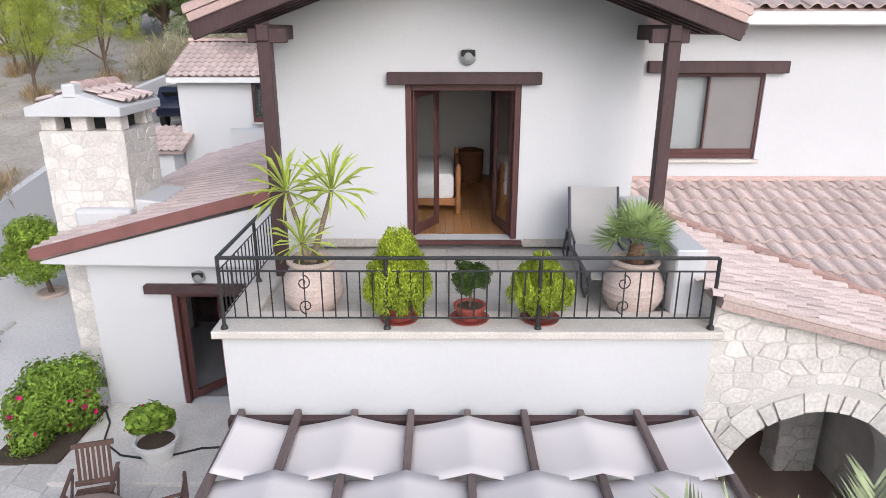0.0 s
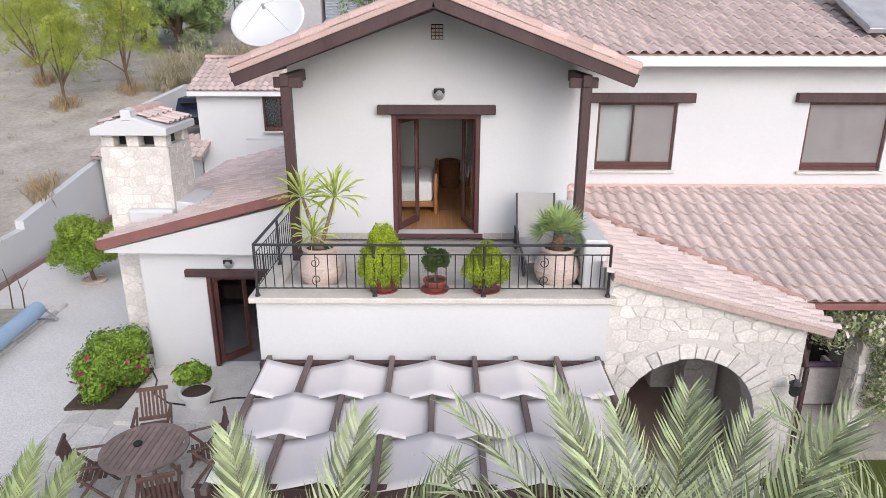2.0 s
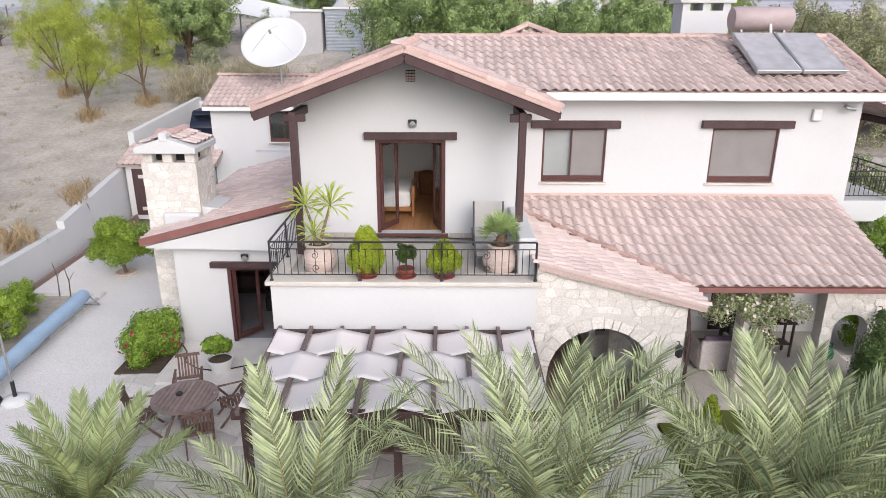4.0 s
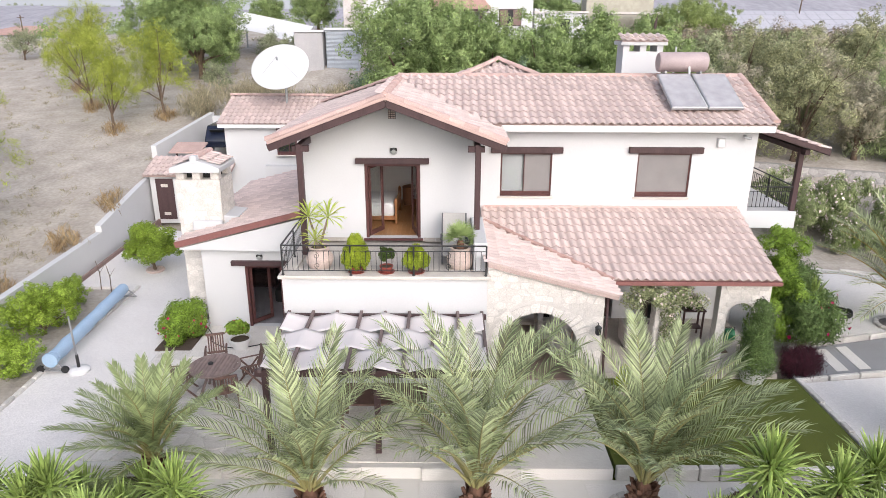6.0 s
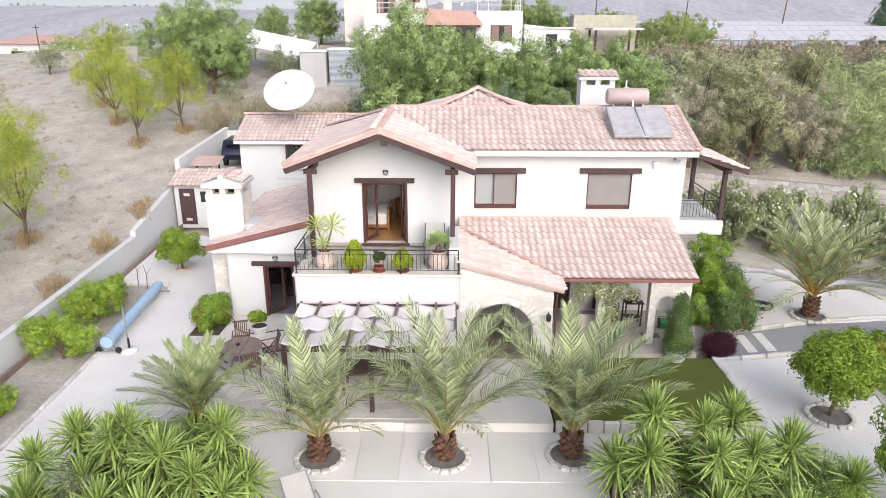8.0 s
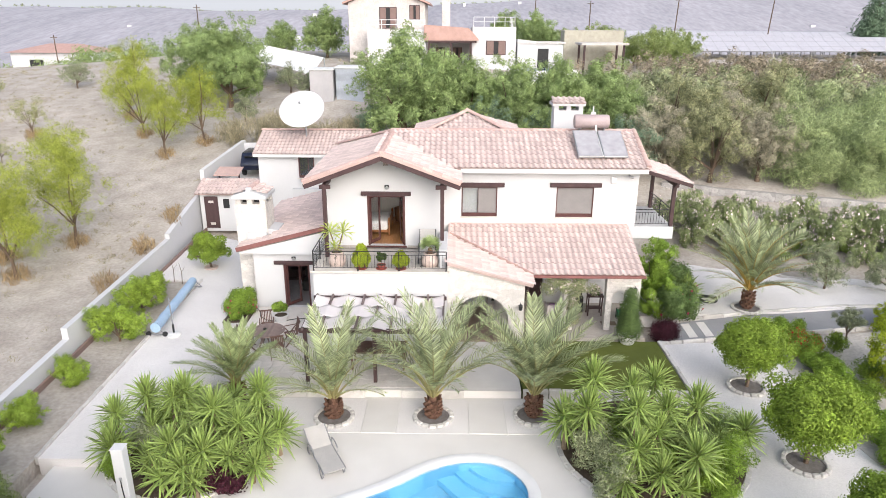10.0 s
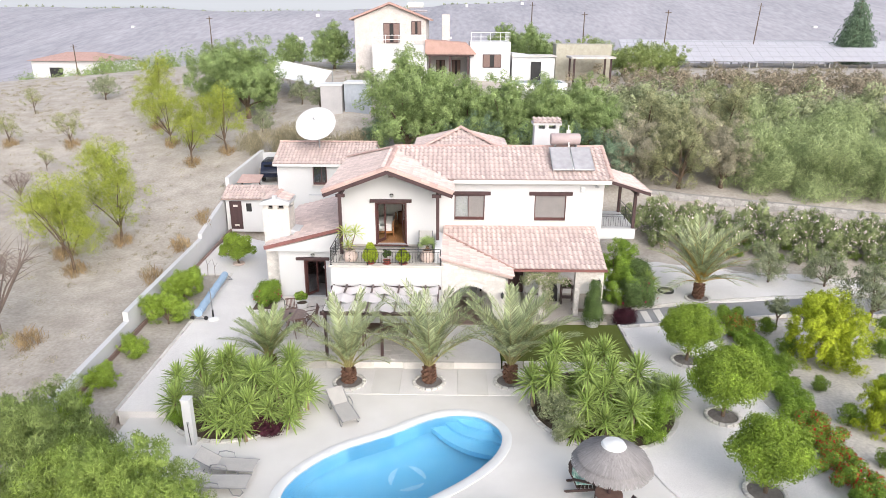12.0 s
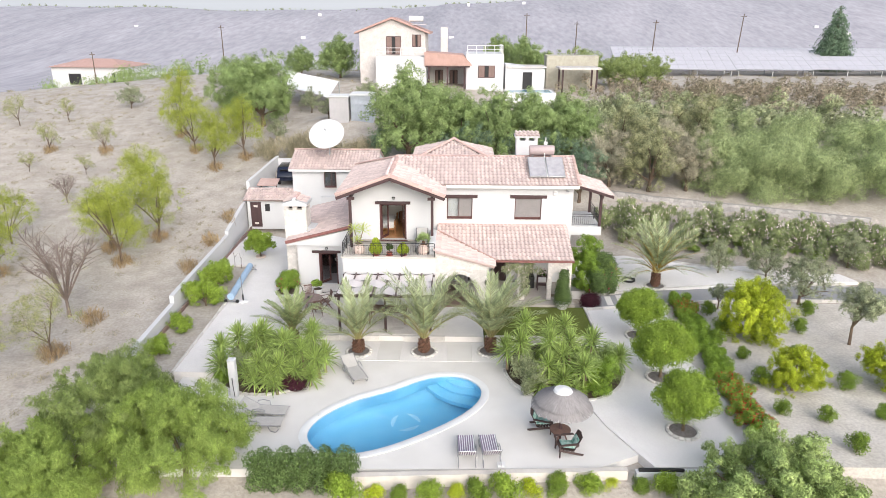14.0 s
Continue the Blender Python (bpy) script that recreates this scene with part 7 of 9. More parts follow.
plant("red_shrub", "low dark red shrub at the bed's edge", "shrub", -3.45, -10.75, [("leaves", leaf_mesh("red_leaves", L_PURPLE, 301, 1600, bl, 0.08, 0.4, 0.5))], 1.5, z=DECK_Z)
for i, (x, y, h) in enumerate(((12.75, 1.6, 0.75), (12.9, 2.1, 0.45))):
    yucca(x, y, -0.12, h, 1.25, i)

# ---- trees and hedges below the pool ----
PEP = []
for i in range(2):
    bl = blobs_in(311 + i, 46, 2.25, 2.25, 1.5, 2.0, 0.62, -0.7)
    PEP.append([("trunk", limb_mesh("pepper_trunk", 311 + i, bl, 0.9, 0.14)), ("crown", leaf_mesh("pepper_crown", (L_PEPPER2, L_PEPPER)[i], 311 + i, 95000, bl, 0.125, 0.17, 0.4, 0.7, sprays=16))])
plant("pepper_tree", "broad feathery green pepper tree below the garden", "tree", -9.3, -14.3, PEP[0], 1.12, 20, z=-1.05, group="pepper trees")
plant("pepper_tree", "broad feathery green pepper tree below the garden", "tree", -6.0, -15.9, PEP[1], 1.05, 50, z=-1.1, group="pepper trees")
plant("pepper_tree", "broad feathery green pepper tree below the garden", "tree", -10.2, -17.4, PEP[1], 1.0, 200, z=-1.6, group="pepper trees")
bl = blobs_in(315, 80, 2.9, 2.4, 1.35, 1.6, 0.55, -0.5)
plant("fig_tree", "broad low tree with grey-green leaves in tufts", "tree", 14.3, -17.5, [("trunk", limb_mesh("fig_trunk", 315, bl, 0.7, 0.13)), ("crown", leaf_mesh("fig_crown", L_FIG, 315, 85000, bl, 0.125, 0.26, 0.5, 0.0, 0.3, sprays=9))], 1.15, 0, z=-1.85)
HB = [(0.75 * math.sin(k * 1.7) * 0.4, 0.28 * math.sin(k * 3.1), 0.3 + 0.28 * (k % 5), 0.34) for k in range(16)]
HG = [("leaves", leaf_mesh("privet_leaves", L_PRIVET, 321, 5200, HB, 0.085, 0.5, 0.7))]
for k in range(5):
    plant("privet_hedge", "dense dark green clipped hedge", "hedge", -3.2 + 0.72 * k, -16.3 + 0.03 * k, HG, 0.92, k * 15, z=-0.75, group="clipped hedge")
bl = blobs_in(325, 9, 0.34, 0.34, 0.4, 0.5, 0.18, -0.8)
FS = [[("leaves", leaf_mesh("low_leaves", m, 325 + i, 2600, bl, 0.06, 0.4, 0.5, 0, 0.3))] for i, m in enumerate((L_BALL, L_YELLOW, L_CITRUS))]
for i in range(13):
    plant("low_shrub", "small rounded shrub below the retaining wall", "shrub", -0.2 + i * 0.92, -16.75 + 0.07 * i + 0.12 * math.sin(i * 2), FS[i % 3], (1.5, 1.0, 1.15)[i % 3] * random.uniform(0.9, 1.15), z=-1.3, group="shrubs below the wall")


# ---- balcony things ----
SLING = mat("grey_mesh_sling", (0.45, 0.43, 0.41), (0.40, 0.385, 0.37), 0.8, 3, 150, 0.2)
ALU = mat("dark_lounger_frame", (0.05, 0.05, 0.06), (0.07, 0.07, 0.08), 0.4, 6, 60, 0.05, spec=0.5)


def urn(x, y, z, h, r):
    ob = thing("clay_urn", "large ribbed pale clay urn on the balcony", "pot", "balcony urns", at=pose(x, y, z))
    prof = [(r * 0.55, 0.0)]
    for k in range(1, 15):
        t = k / 14
        prof.append((r * (0.55 + 0.45 * math.sin(math.pi * min(1, 0.08 + 0.86 * t))) + 0.012 * (k % 2), h * 0.88 * t))
    prof += [(r * 0.72, h * 0.90), (r * 0.80, h * 0.94), (r * 0.80, h), (r * 0.68, h), (r * 0.62, h * 0.92)]
    bm = B(); lathe(bm, prof, 28); part("body", bm, CLAYPOT, ob, smooth=True)
    bm = B(); lathe(bm, [(r * 0.62, h * 0.90), (r * 0.6, h * 0.93)], 20); part("soil", bm, EARTH, ob)
    return ob


def pot(x, y, z, r, h, material, label, nm="flower_pot"):
    ob = thing(nm, label, "pot", "", "", pose(x, y, z))
    bm = B(); lathe(bm, [(r * 0.7, 0.0), (r * 0.95, h * 0.78), (r * 1.06, h * 0.80), (r * 1.08, h), (r * 0.93, h), (r * 0.88, h * 0.8)], 24); part("body", bm, material, ob, smooth=True)
    bm = B(); lathe(bm, [(r * 0.9, h * 0.78), (r * 0.88, h * 0.84)], 20); part("soil", bm, EARTH, ob)
    return ob


urn(-1.70, -1.98, 2.945, 0.58, 0.325)
urn(1.76, -1.98, 2.945, 0.58, 0.325)
POTLEAF = mat("bright_yucca_leaf", (0.52, 0.60, 0.13), (0.42, 0.52, 0.10), 0.45, 2, 20, 0.0, "object", 0.25, through_light=0.3)
SPIKE = [raw("sword_leaf", [(0.03, -0.010, 0), (0.03, 0.010, 0), (0.20, 0.014, 0.010), (0.20, 0, 0), (0.20, -0.014, 0.010), (0.36, 0.009, 0.004), (0.36, 0, -d), (0.36, -0.009, 0.004), (0.48, 0, -d * 3)], [(0, 1, 2, 3), (0, 3, 4), (3, 2, 5, 6), (4, 3, 6, 7), (6, 5, 8), (7, 6, 8)], POTLEAF) for d in (0.012, 0.03)]
yp = thing("potted_yucca", "three-stemmed yucca growing in the clay urn", "plant", at=pose(-1.70, -1.98, 3.46))
for k, (dx, dy, h, s) in enumerate(((-0.22, 0.05, 0.78, 1.0), (0.26, 0.0, 0.80, 1.05), (-0.08, -0.05, 0.24, 0.8))):
    bm = B(); tube(bm, [(0.04 * (k - 1), 0, 0), (dx * 0.5, dy, h * 0.5), (dx, dy, h)], [0.035, 0.028, 0.024], 8); part("stem", bm, YUCCA_BARK, yp)
    for i in range(40):
        el = -35 + 120 * ((i + 0.5) / 40) ** 0.9 + random.uniform(-6, 6)
        q = s * random.uniform(0.85, 1.1)
        part("leaf", SPIKE[i % 2], None, yp).matrix_basis = pose(dx, dy, h, 0, 0, i * 137.5) @ pose(0, 0, 0, 0, -el, 0) @ Matrix.Diagonal((q, q, q, 1))


def fan_leaf(name, seed, r_, n, material):
    """A fan palm leaf: blades in a half circle at the end of a stalk."""
    verts, faces = [], []
    rr_ = random.Random(seed)
    for i in range(n):
        a = radians(-105 + 210 * i / (n - 1))
        d = Vector((math.cos(a), math.sin(a), rr_.uniform(-0.06, 0.1)))
        s = Vector((-math.sin(a), math.cos(a), 0)) * 0.011
        k = len(verts)
        c = Vector((0.26, 0, 0))
        verts += [tuple(c + s * 0.5), tuple(c - s * 0.5), tuple(c + d * r_ * 0.6 - s * 1.2), tuple(c + d * r_ * 0.6 + s * 1.2), tuple(c + d * r_)]
        faces += [(k, k + 1, k + 2, k + 3), (k + 3, k + 2, k + 4)]
    k = len(verts)
    verts += [(0, -0.008, 0), (0, 0.008, 0), (0.27, 0.006, 0), (0.27, -0.006, 0)]
    faces.append((k, k + 1, k + 2, k + 3))
    return raw(name, verts, faces, material)


fp = thing("fan_palm", "small fan palm with stiff leaves in the clay urn", "palm", at=pose(1.76, -1.98, 3.44))
FAN = fan_leaf("fan_leaf", 5, 0.30, 19, leafy("fan_palm_leaf", (0.30, 0.38, 0.15), (0.22, 0.30, 0.11), 0.3, 0.2, 0.5))
bm = B(); lathe(bm, [(0.09, 0), (0.10, 0.1), (0.07, 0.24)], 12); part("trunk", bm, SCALE, fp)
for k in range(16):
    part("fan_leaf", FAN, None, fp).matrix_basis = pose(0, 0, 0.18 + 0.004 * k, 0, 0, k * 137.5) @ pose(0, 0, 0, random.uniform(-20, 20), -(8 + 70 * k / 16), 0)
pot(-0.74, -2.42, 3.022, 0.17, 0.17, REDPOT, "round red plastic pot on the balcony coping")
pot(-0.02, -2.42, 3.022, 0.155, 0.16, REDPOT, "round red plastic pot on the balcony coping")
pot(0.70, -2.42, 3.022, 0.165, 0.16, mat("brown_plastic_pot", (0.14, 0.055, 0.055), None, 0.5), "round brown plastic pot on the balcony coping")
for x in (-0.74, -0.02, 0.70):
    bm = B(); lathe(bm, [(0.02, 0.0), (0.19, 0.0), (0.205, 0.022), (0.19, 0.012), (0.02, 0.008)], 24)
    dish_ = thing("pot_saucer", "shallow red plastic saucer under a pot", "saucer", "pot saucers", at=pose(x, -2.42, 3.0215)); part("plate", bm, REDPOT, dish_, smooth=True)
bm = B(); tube(bm, [(0, 0, -0.05), (0.01, 0, 0.25), (0, 0, 0.6)], [0.022, 0.018, 0.006], 6)
CONIFER_STEM = mesh_of("conifer_stem", bm, BARK)


def plumes(seed, h, w, n):
    """Upright sprays that together make a flame-shaped conifer."""
    r, out = random.Random(seed), []
    for k in range(n):
        t = (k + 0.5) / n * 0.93
        rad = w / 2 * min(1.0, (t + 0.10) / 0.28) ** 0.6 * (1 - t) ** 0.62
        a = k * 2.39996
        q = r.uniform(0.60, 0.98)
        out.append((rad * q * math.cos(a), rad * q * math.sin(a), 0.06 + h * t, r.uniform(0.034, 0.060)))
    return out


plant("golden_conifer", "upright golden conifer in a red pot", "conifer", -0.74, -2.42, [("stem", CONIFER_STEM), ("foliage", leaf_mesh("conifer_foliage", L_THUJA, 411, 26000, plumes(411, 0.70, 0.86, 150), 0.032, 0.42, 0.75, 0, 1.1, 2.4))], 1.0, 0, z=3.16)
bl = blobs_in(412, 26, 0.17, 0.17, 0.17, 0.36, 0.06, -0.8)
bm = B(); tube(bm, [(0, 0, 0), (0.01, 0, 0.25)], 0.014, 6)
plant("box_ball", "small dark clipped box ball on a stem in a red pot", "shrub", -0.02, -2.42, [("stem", mesh_of("stem", bm, BARK)), ("foliage", leaf_mesh("box_foliage", L_BOX, 412, 7000, bl, 0.028, 0.5, 0.7))], 1.0, 0, z=3.13)
plant("golden_conifer", "rounded golden conifer in a brown pot", "conifer", 0.70, -2.42, [("stem", CONIFER_STEM), ("foliage", leaf_mesh("conifer_foliage", L_THUJA, 413, 20000, plumes(413, 0.46, 0.76, 110), 0.032, 0.42, 0.75, 0, 1.0, 2.0))], 1.0, 0, z=3.16)


def lounger(x, y, z, rot, back, frame, group="", label="grey mesh sun lounger with a metal frame", fabric=SLING, stripes=None):
    """A sling lounger 1.9 long: seat, raised back, looped legs and arms."""
    ob = thing("sun_lounger", label, "sun lounger", group, at=pose(x, y, z, 0, 0, rot))
    a = radians(back)
    bx, bz = 0.72 * math.cos(a), 0.72 * math.sin(a)
    bm = B(); box(bm, -1.2, 0.0, -0.29, 0.29, 0.30, 0.315); part("seat", bm, fabric, ob)
    bm = B(); box(bm, 0, 0.74, -0.29, 0.29, -0.008, 0.008, pose(0, 0, 0.308, 0, -back, 0)); part("backrest", bm, fabric, ob)
    for s in (-1, 1):
        bm = B(); tube(bm, [(-1.22, s * 0.31, 0.30), (0, s * 0.31, 0.30), (bx * 1.04, s * 0.31, 0.30 + bz * 1.04)], 0.018, 8); part("side_rail", bm, frame, ob)
        bm = B(); tube(bm, [(-1.05, s * 0.31, 0.30), (-1.12, s * 0.31, 0.15), (-1.0, s * 0.31, 0.02), (-0.8, s * 0.31, 0.06), (-0.7, s * 0.31, 0.30)], 0.016, 8); part("leg", bm, frame, ob)
        bm = B(); tube(bm, [(0.30, s * 0.31, 0.30), (0.42, s * 0.31, 0.10), (0.34, s * 0.31, 0.02), (0.16, s * 0.31, 0.06), (0.10, s * 0.31, 0.30)], 0.016, 8); part("leg", bm, frame, ob)
        bm = B(); tube(bm, [(-0.42, s * 0.33, 0.30), (-0.40, s * 0.34, 0.48), (-0.15, s * 0.34, 0.53), (0.08, s * 0.34, 0.48), (0.14, s * 0.33, 0.33)], 0.018, 8); part("armrest", bm, frame, ob)
    if stripes:
        for k in range(7):
            bm = B(); box(bm, -1.18, 0.0, -0.285 + 0.082 * k, -0.235 + 0.082 * k, 0.317, 0.325); part("stripe", bm, stripes, ob)
            bm = B(); box(bm, 0.0, 0.73, -0.28 + 0.082 * k, -0.24 + 0.082 * k, 0.010, 0.018, pose(0, 0, 0.308, 0, -back, 0)); part("stripe", bm, stripes, ob)
            bm = B(); box(bm, 0.06, 0.73, -0.28 + 0.082 * k, -0.24 + 0.082 * k, -0.018, -0.010, pose(0, 0, 0.308, 0, -back, 0)); part("stripe", bm, stripes, ob)
    return ob


lounger(1.62, -0.70, 2.945, 90, 68, ALU, "", "grey mesh lounger with its back raised on the balcony")

# ---- terrace: table, chairs, pot, hose ----
tx, ty = -4.27, -2.86
table = thing("garden_table", "round slatted weathered teak garden table", "table", at=pose(tx, ty, -0.03))
for k in range(13):
    x0 = -0.60 + 1.2 * k / 13
    w = 1.2 / 13 - 0.012
    hx = max(abs(x0), abs(x0 + w))
    if hx >= 0.6:
        hx = 0.57
    half = math.sqrt(max(0.02, 0.36 - hx * hx)) - 0.03
    bm = B(); box(bm, x0, x0 + w, -half, half, 0.71, 0.735); part("slat", bm, SILVERTEAK, table)
bm = B()
for r0, r1 in ((0.56, 0.62),):
    ra = [[bm.verts.new((r * math.cos(2 * math.pi * k / 32), r * math.sin(2 * math.pi * k / 32), z)) for k in range(32)] for r, z in ((0.55, 0.705), (0.62, 0.705), (0.62, 0.738), (0.55, 0.738))]
    for q in range(4):
        for k in range(32):
            bm.faces.new((ra[q][k], ra[q][(k + 1) % 32], ra[(q + 1) % 4][(k + 1) % 32], ra[(q + 1) % 4][k]))
part("rim", bm, SILVERTEAK, table)
for k in range(4):
    a = radians(45 + 90 * k)
    beam("leg", (0.12 * math.cos(a), 0.12 * math.sin(a), 0.70), (0.46 * math.cos(a), 0.46 * math.sin(a), 0.02), 0.055, 0.055, SILVERTEAK, table)
bm = B(); lathe(bm, [(0.06, 0.0), (0.07, 0.03), (0.045, 0.05), (0.03, 0.05)], 14, (tx - 0.12, ty + 0.05))
for v in bm.verts:
    v.co.z += 0.71
ash = thing("ashtray", "small black ashtray on the table", "ashtray"); part("bowl", bm, BLACK, ash)


def garden_chair():
    ob = thing("garden_chair", "slatted dark teak folding garden chair", "chair", "chairs round the table")
    for k in range(6):
        bm = B(); box(bm, -0.22, 0.22, -0.20 + 0.068 * k, -0.15 + 0.068 * k, 0.42, 0.44); part("seat_slat", bm, TEAK, ob)
    for k in range(7):
        bm = B(); box(bm, -0.20 + 0.06 * k, -0.165 + 0.06 * k, -0.01, 0.01, 0.05, 0.50, pose(0, 0.22, 0.44, -14, 0, 0)); part("back_slat", bm, TEAK, ob)
    for z in (0.02, 0.50):
        bm = B(); box(bm, -0.24, 0.24, -0.018, 0.018, z, z + 0.06, pose(0, 0.22, 0.44, -14, 0, 0)); part("back_rail", bm, TEAK, ob)
    for s in (-1, 1):
        beam("leg", (s * 0.24, 0.30, 0.0), (s * 0.24, -0.20, 0.64), 0.03, 0.045, TEAK, ob)
        beam("leg", (s * 0.26, -0.26, 0.0), (s * 0.26, 0.26, 0.62), 0.03, 0.045, TEAK, ob)
        beam("armrest", (s * 0.26, -0.26, 0.65), (s * 0.26, 0.30, 0.67), 0.05, 0.025, TEAK, ob)
    return ob


gc = garden_chair()
gc.matrix_basis = pose(tx - 0.30, ty + 0.93, -0.03, 0, 0, 16)
for x, y, r_ in ((tx - 0.72, ty - 0.14, 108), (tx + 0.74, ty + 0.34, -66), (tx + 0.46, ty - 0.64, 202)):
    copy_thing(gc, pose(x, y, -0.03, 0, 0, r_))
bm = B(); box(bm, -5.65, -2.55, -1.2, 0.79, -0.05, 0.035); bevel(bm, 0.012)
structure("door_step", bm, SLAB, "broad pale stone step before the low room's door", "step")
pot(-4.36, -0.62, 0.035, 0.29, 0.30, WHITE, "white bowl pot with red geraniums")
bl = blobs_in(421, 12, 0.17, 0.17, 0.13, 0.22, 0.10, -0.1)
plant("geranium", "leafy geranium with pink flowers in a white bowl", "plant", -4.36, -0.62, [("leaves", leaf_mesh("geranium_leaves", L_GERAN, 421, 2200, bl, 0.075, 0.8, 0.6)), ("blossom", leaf_mesh("geranium_flowers", F_PINK, 422, 45, bl, 0.06, 0.9, 1.05))], 1.4, 0, z=0.27)
hose = thing("garden_hose", "thin black hose lying along the step", "hose")
bm = B(); tube(bm, [(-5.75, 0.65, 0.05), (-5.45, 0.2, 0.05), (-5.3, -0.3, 0.05), (-4.9, -0.62, 0.05), (-4.4, -0.72, 0.05), (-3.8, -0.45, 0.05), (-3.2, -0.4, 0.05), (-2.6, -0.35, 0.05)], 0.016, 6); part("pipe", bm, BLACK, hose, smooth=True)
# pots by the stairs of the porch
pot(5.75, -3.05, -0.02, 0.2, 0.26, CLAYPOT, "clay pot beside the arch")
plant("small_conifer", "small yellow-green conifer in a pot", "conifer", 5.75, -3.05, [("stem", CONIFER_STEM), ("foliage", leaf_mesh("conifer_foliage", L_THUJA, 423, 2200, [(0, 0, 0.1 + 0.08 * k, 0.2 - 0.02 * k) for k in range(7)], 0.06, 0.35, 0.8, 0, 0.6))], 1.0, 0, z=0.25)

# ---- yard: pool cover reel, parasol foot, post ----
BLUEC = mat("pale_blue_cover", (0.36, 0.48, 0.63), (0.30, 0.42, 0.57), 0.6, 2, 60, 0.2)
reel = thing("pool_cover_reel", "rolled blue pool cover on a wheeled reel", "pool cover")
ra_, rb_ = Vector((-8.86, -1.9, 0.38)), Vector((-9.25, 2.85, 0.38))
bm = B(); tube(bm, [ra_.lerp(rb_, k / 12) + Vector((0.01 * math.sin(k * 2), 0, 0.008 * math.cos(k * 3))) for k in range(13)], [0.17 + 0.008 * (k % 3) for k in range(13)], 16); part("roll", bm, BLUEC, reel, "rolled pale blue cover", True)
for p in (ra_, rb_):
    q = p + (p - (ra_ + rb_) / 2).normalized() * 0.12
    bm = B(); tube(bm, [p, q], 0.03, 8); tube(bm, [q, (q.x - 0.32, q.y, 0.05)], 0.022, 8); tube(bm, [q, (q.x + 0.32, q.y, 0.05)], 0.022, 8); tube(bm, [(q.x - 0.34, q.y, 0.05), (q.x + 0.34, q.y, 0.05)], 0.025, 8); part("stand", bm, ALU2, reel)
for s in (-0.32, 0.32):
    bm = B(); tube(bm, [(ra_.x + s, ra_.y - 0.16, 0.09), (ra_.x + s, ra_.y - 0.10, 0.09)], 0.10, 16); part("wheel", bm, BLACK, reel)
bm = B(); tube(bm, [ra_ + Vector((0, -0.12, 0)), ra_ + Vector((0, -0.2, 0))], 0.2, 18); part("hand_wheel", bm, BLUEC, reel)
para = thing("parasol_pole", "bare parasol pole in a round white foot", "parasol")
bm = B(); lathe(bm, [(0.26, -0.04), (0.27, 0.02), (0.22, 0.07), (0.06, 0.10)], 24, (-8.25, -1.9)); part("foot", bm, WHITE, para, smooth=True)
bm = B(); tube(bm, [(-8.25, -1.9, 0.05), (-8.27, -1.9, 1.55)], 0.024, 8); part("pole", bm, ALU2, para)
bm = B(); tube(bm, [(-8.25, -1.9, 0.08), (-8.25, -1.9, 0.45)], 0.04, 10); part("collar", bm, BLACK, para)
pst = thing("gate_post", "square white rendered post beside the yucca bed", "post")
bm = B(); box(bm, -5.95, -5.65, -11.2, -10.92, -0.4, 1.40); bevel(bm, 0.02, 2); part("shaft", bm, PLASTER, pst)
bm = B(); box(bm, -5.97, -5.63, -11.22, -10.90, 1.40, 1.44); bevel(bm, 0.015); part("cap", bm, PLASTER, pst)
bm = B(); tube(bm, [(-5.8, -11.22, 0.55), (-5.79, -11.23, 0.3), (-5.76, -11.22, -0.25)], 0.014, 6); part("cable", bm, BLACK, pst, "thin black cable")
bm = B(); box(bm, -5.84, -5.76, -11.23, -11.2, 0.52, 0.62); bevel(bm, 0.01); part("socket", bm, STEEL, pst, "small grey socket")
for x, y in ((-10.6, 3.9), (-10.1, 3.6)):
    st = thing("garden_stake", "thin bare stake with twigs in the bed", "stake")
    bm = B(); tube(bm, [(x, y, -0.3), (x + 0.05, y, 0.5), (x - 0.03, y, 0.95)], [0.02, 0.015, 0.008], 6); tube(bm, [(x + 0.05, y, 0.5), (x + 0.25, y, 0.8)], [0.01, 0.005], 5); part("stem", bm, BARK, st)
coil = thing("hose_coil", "black hose coiled on the gravel", "hose")
bm = B(); tube(bm, [(13.98 + 0.36 * math.cos(k * 0.35) * (1 + 0.01 * k % 0.1), 2.1 + 0.36 * math.sin(k * 0.35), -0.07 + 0.0025 * k) for k in range(56)], 0.022, 6); part("pipe", bm, BLACK, coil, smooth=True)

# ---- pool side ----
lounger(-1.15, -9.0, DECK_Z, 118, 24, ALU2, "pool loungers")
lounger(-4.4, -12.5, DECK_Z, 176, 30, ALU2, "pool loungers")
lounger(-4.4, -13.35, DECK_Z, 180, 16, ALU2, "pool loungers")
STRIPE = mat("purple_stripe", (0.26, 0.21, 0.28), (0.21, 0.17, 0.23), 0.9, 4, 90, 0.1)
lounger(3.93, -15.28, DECK_Z, -88, 46, ALU2, "striped loungers", "sun lounger with a white and purple striped pad", LINEN, STRIPE)
lounger(4.80, -15.22, DECK_Z, -85, 46, ALU2, "striped loungers", "sun lounger with a white and purple striped pad", LINEN, STRIPE)
THATCH = mat("grey_thatch", (0.30, 0.28, 0.28), (0.25, 0.235, 0.235), 0.95, 3, 60, 0.6, "island", 0.14)
um = thing("thatched_parasol", "grey thatched parasol with a white top cap", "parasol", at=pose(7.45, -13.94, DECK_Z) @ Matrix.Diagonal((0.93, 0.93, 1.0, 1)))
bm = B(); tube(bm, [(0, 0, 0), (0, 0, 2.2)], 0.06, 10); part("pole", bm, BROWN, um)
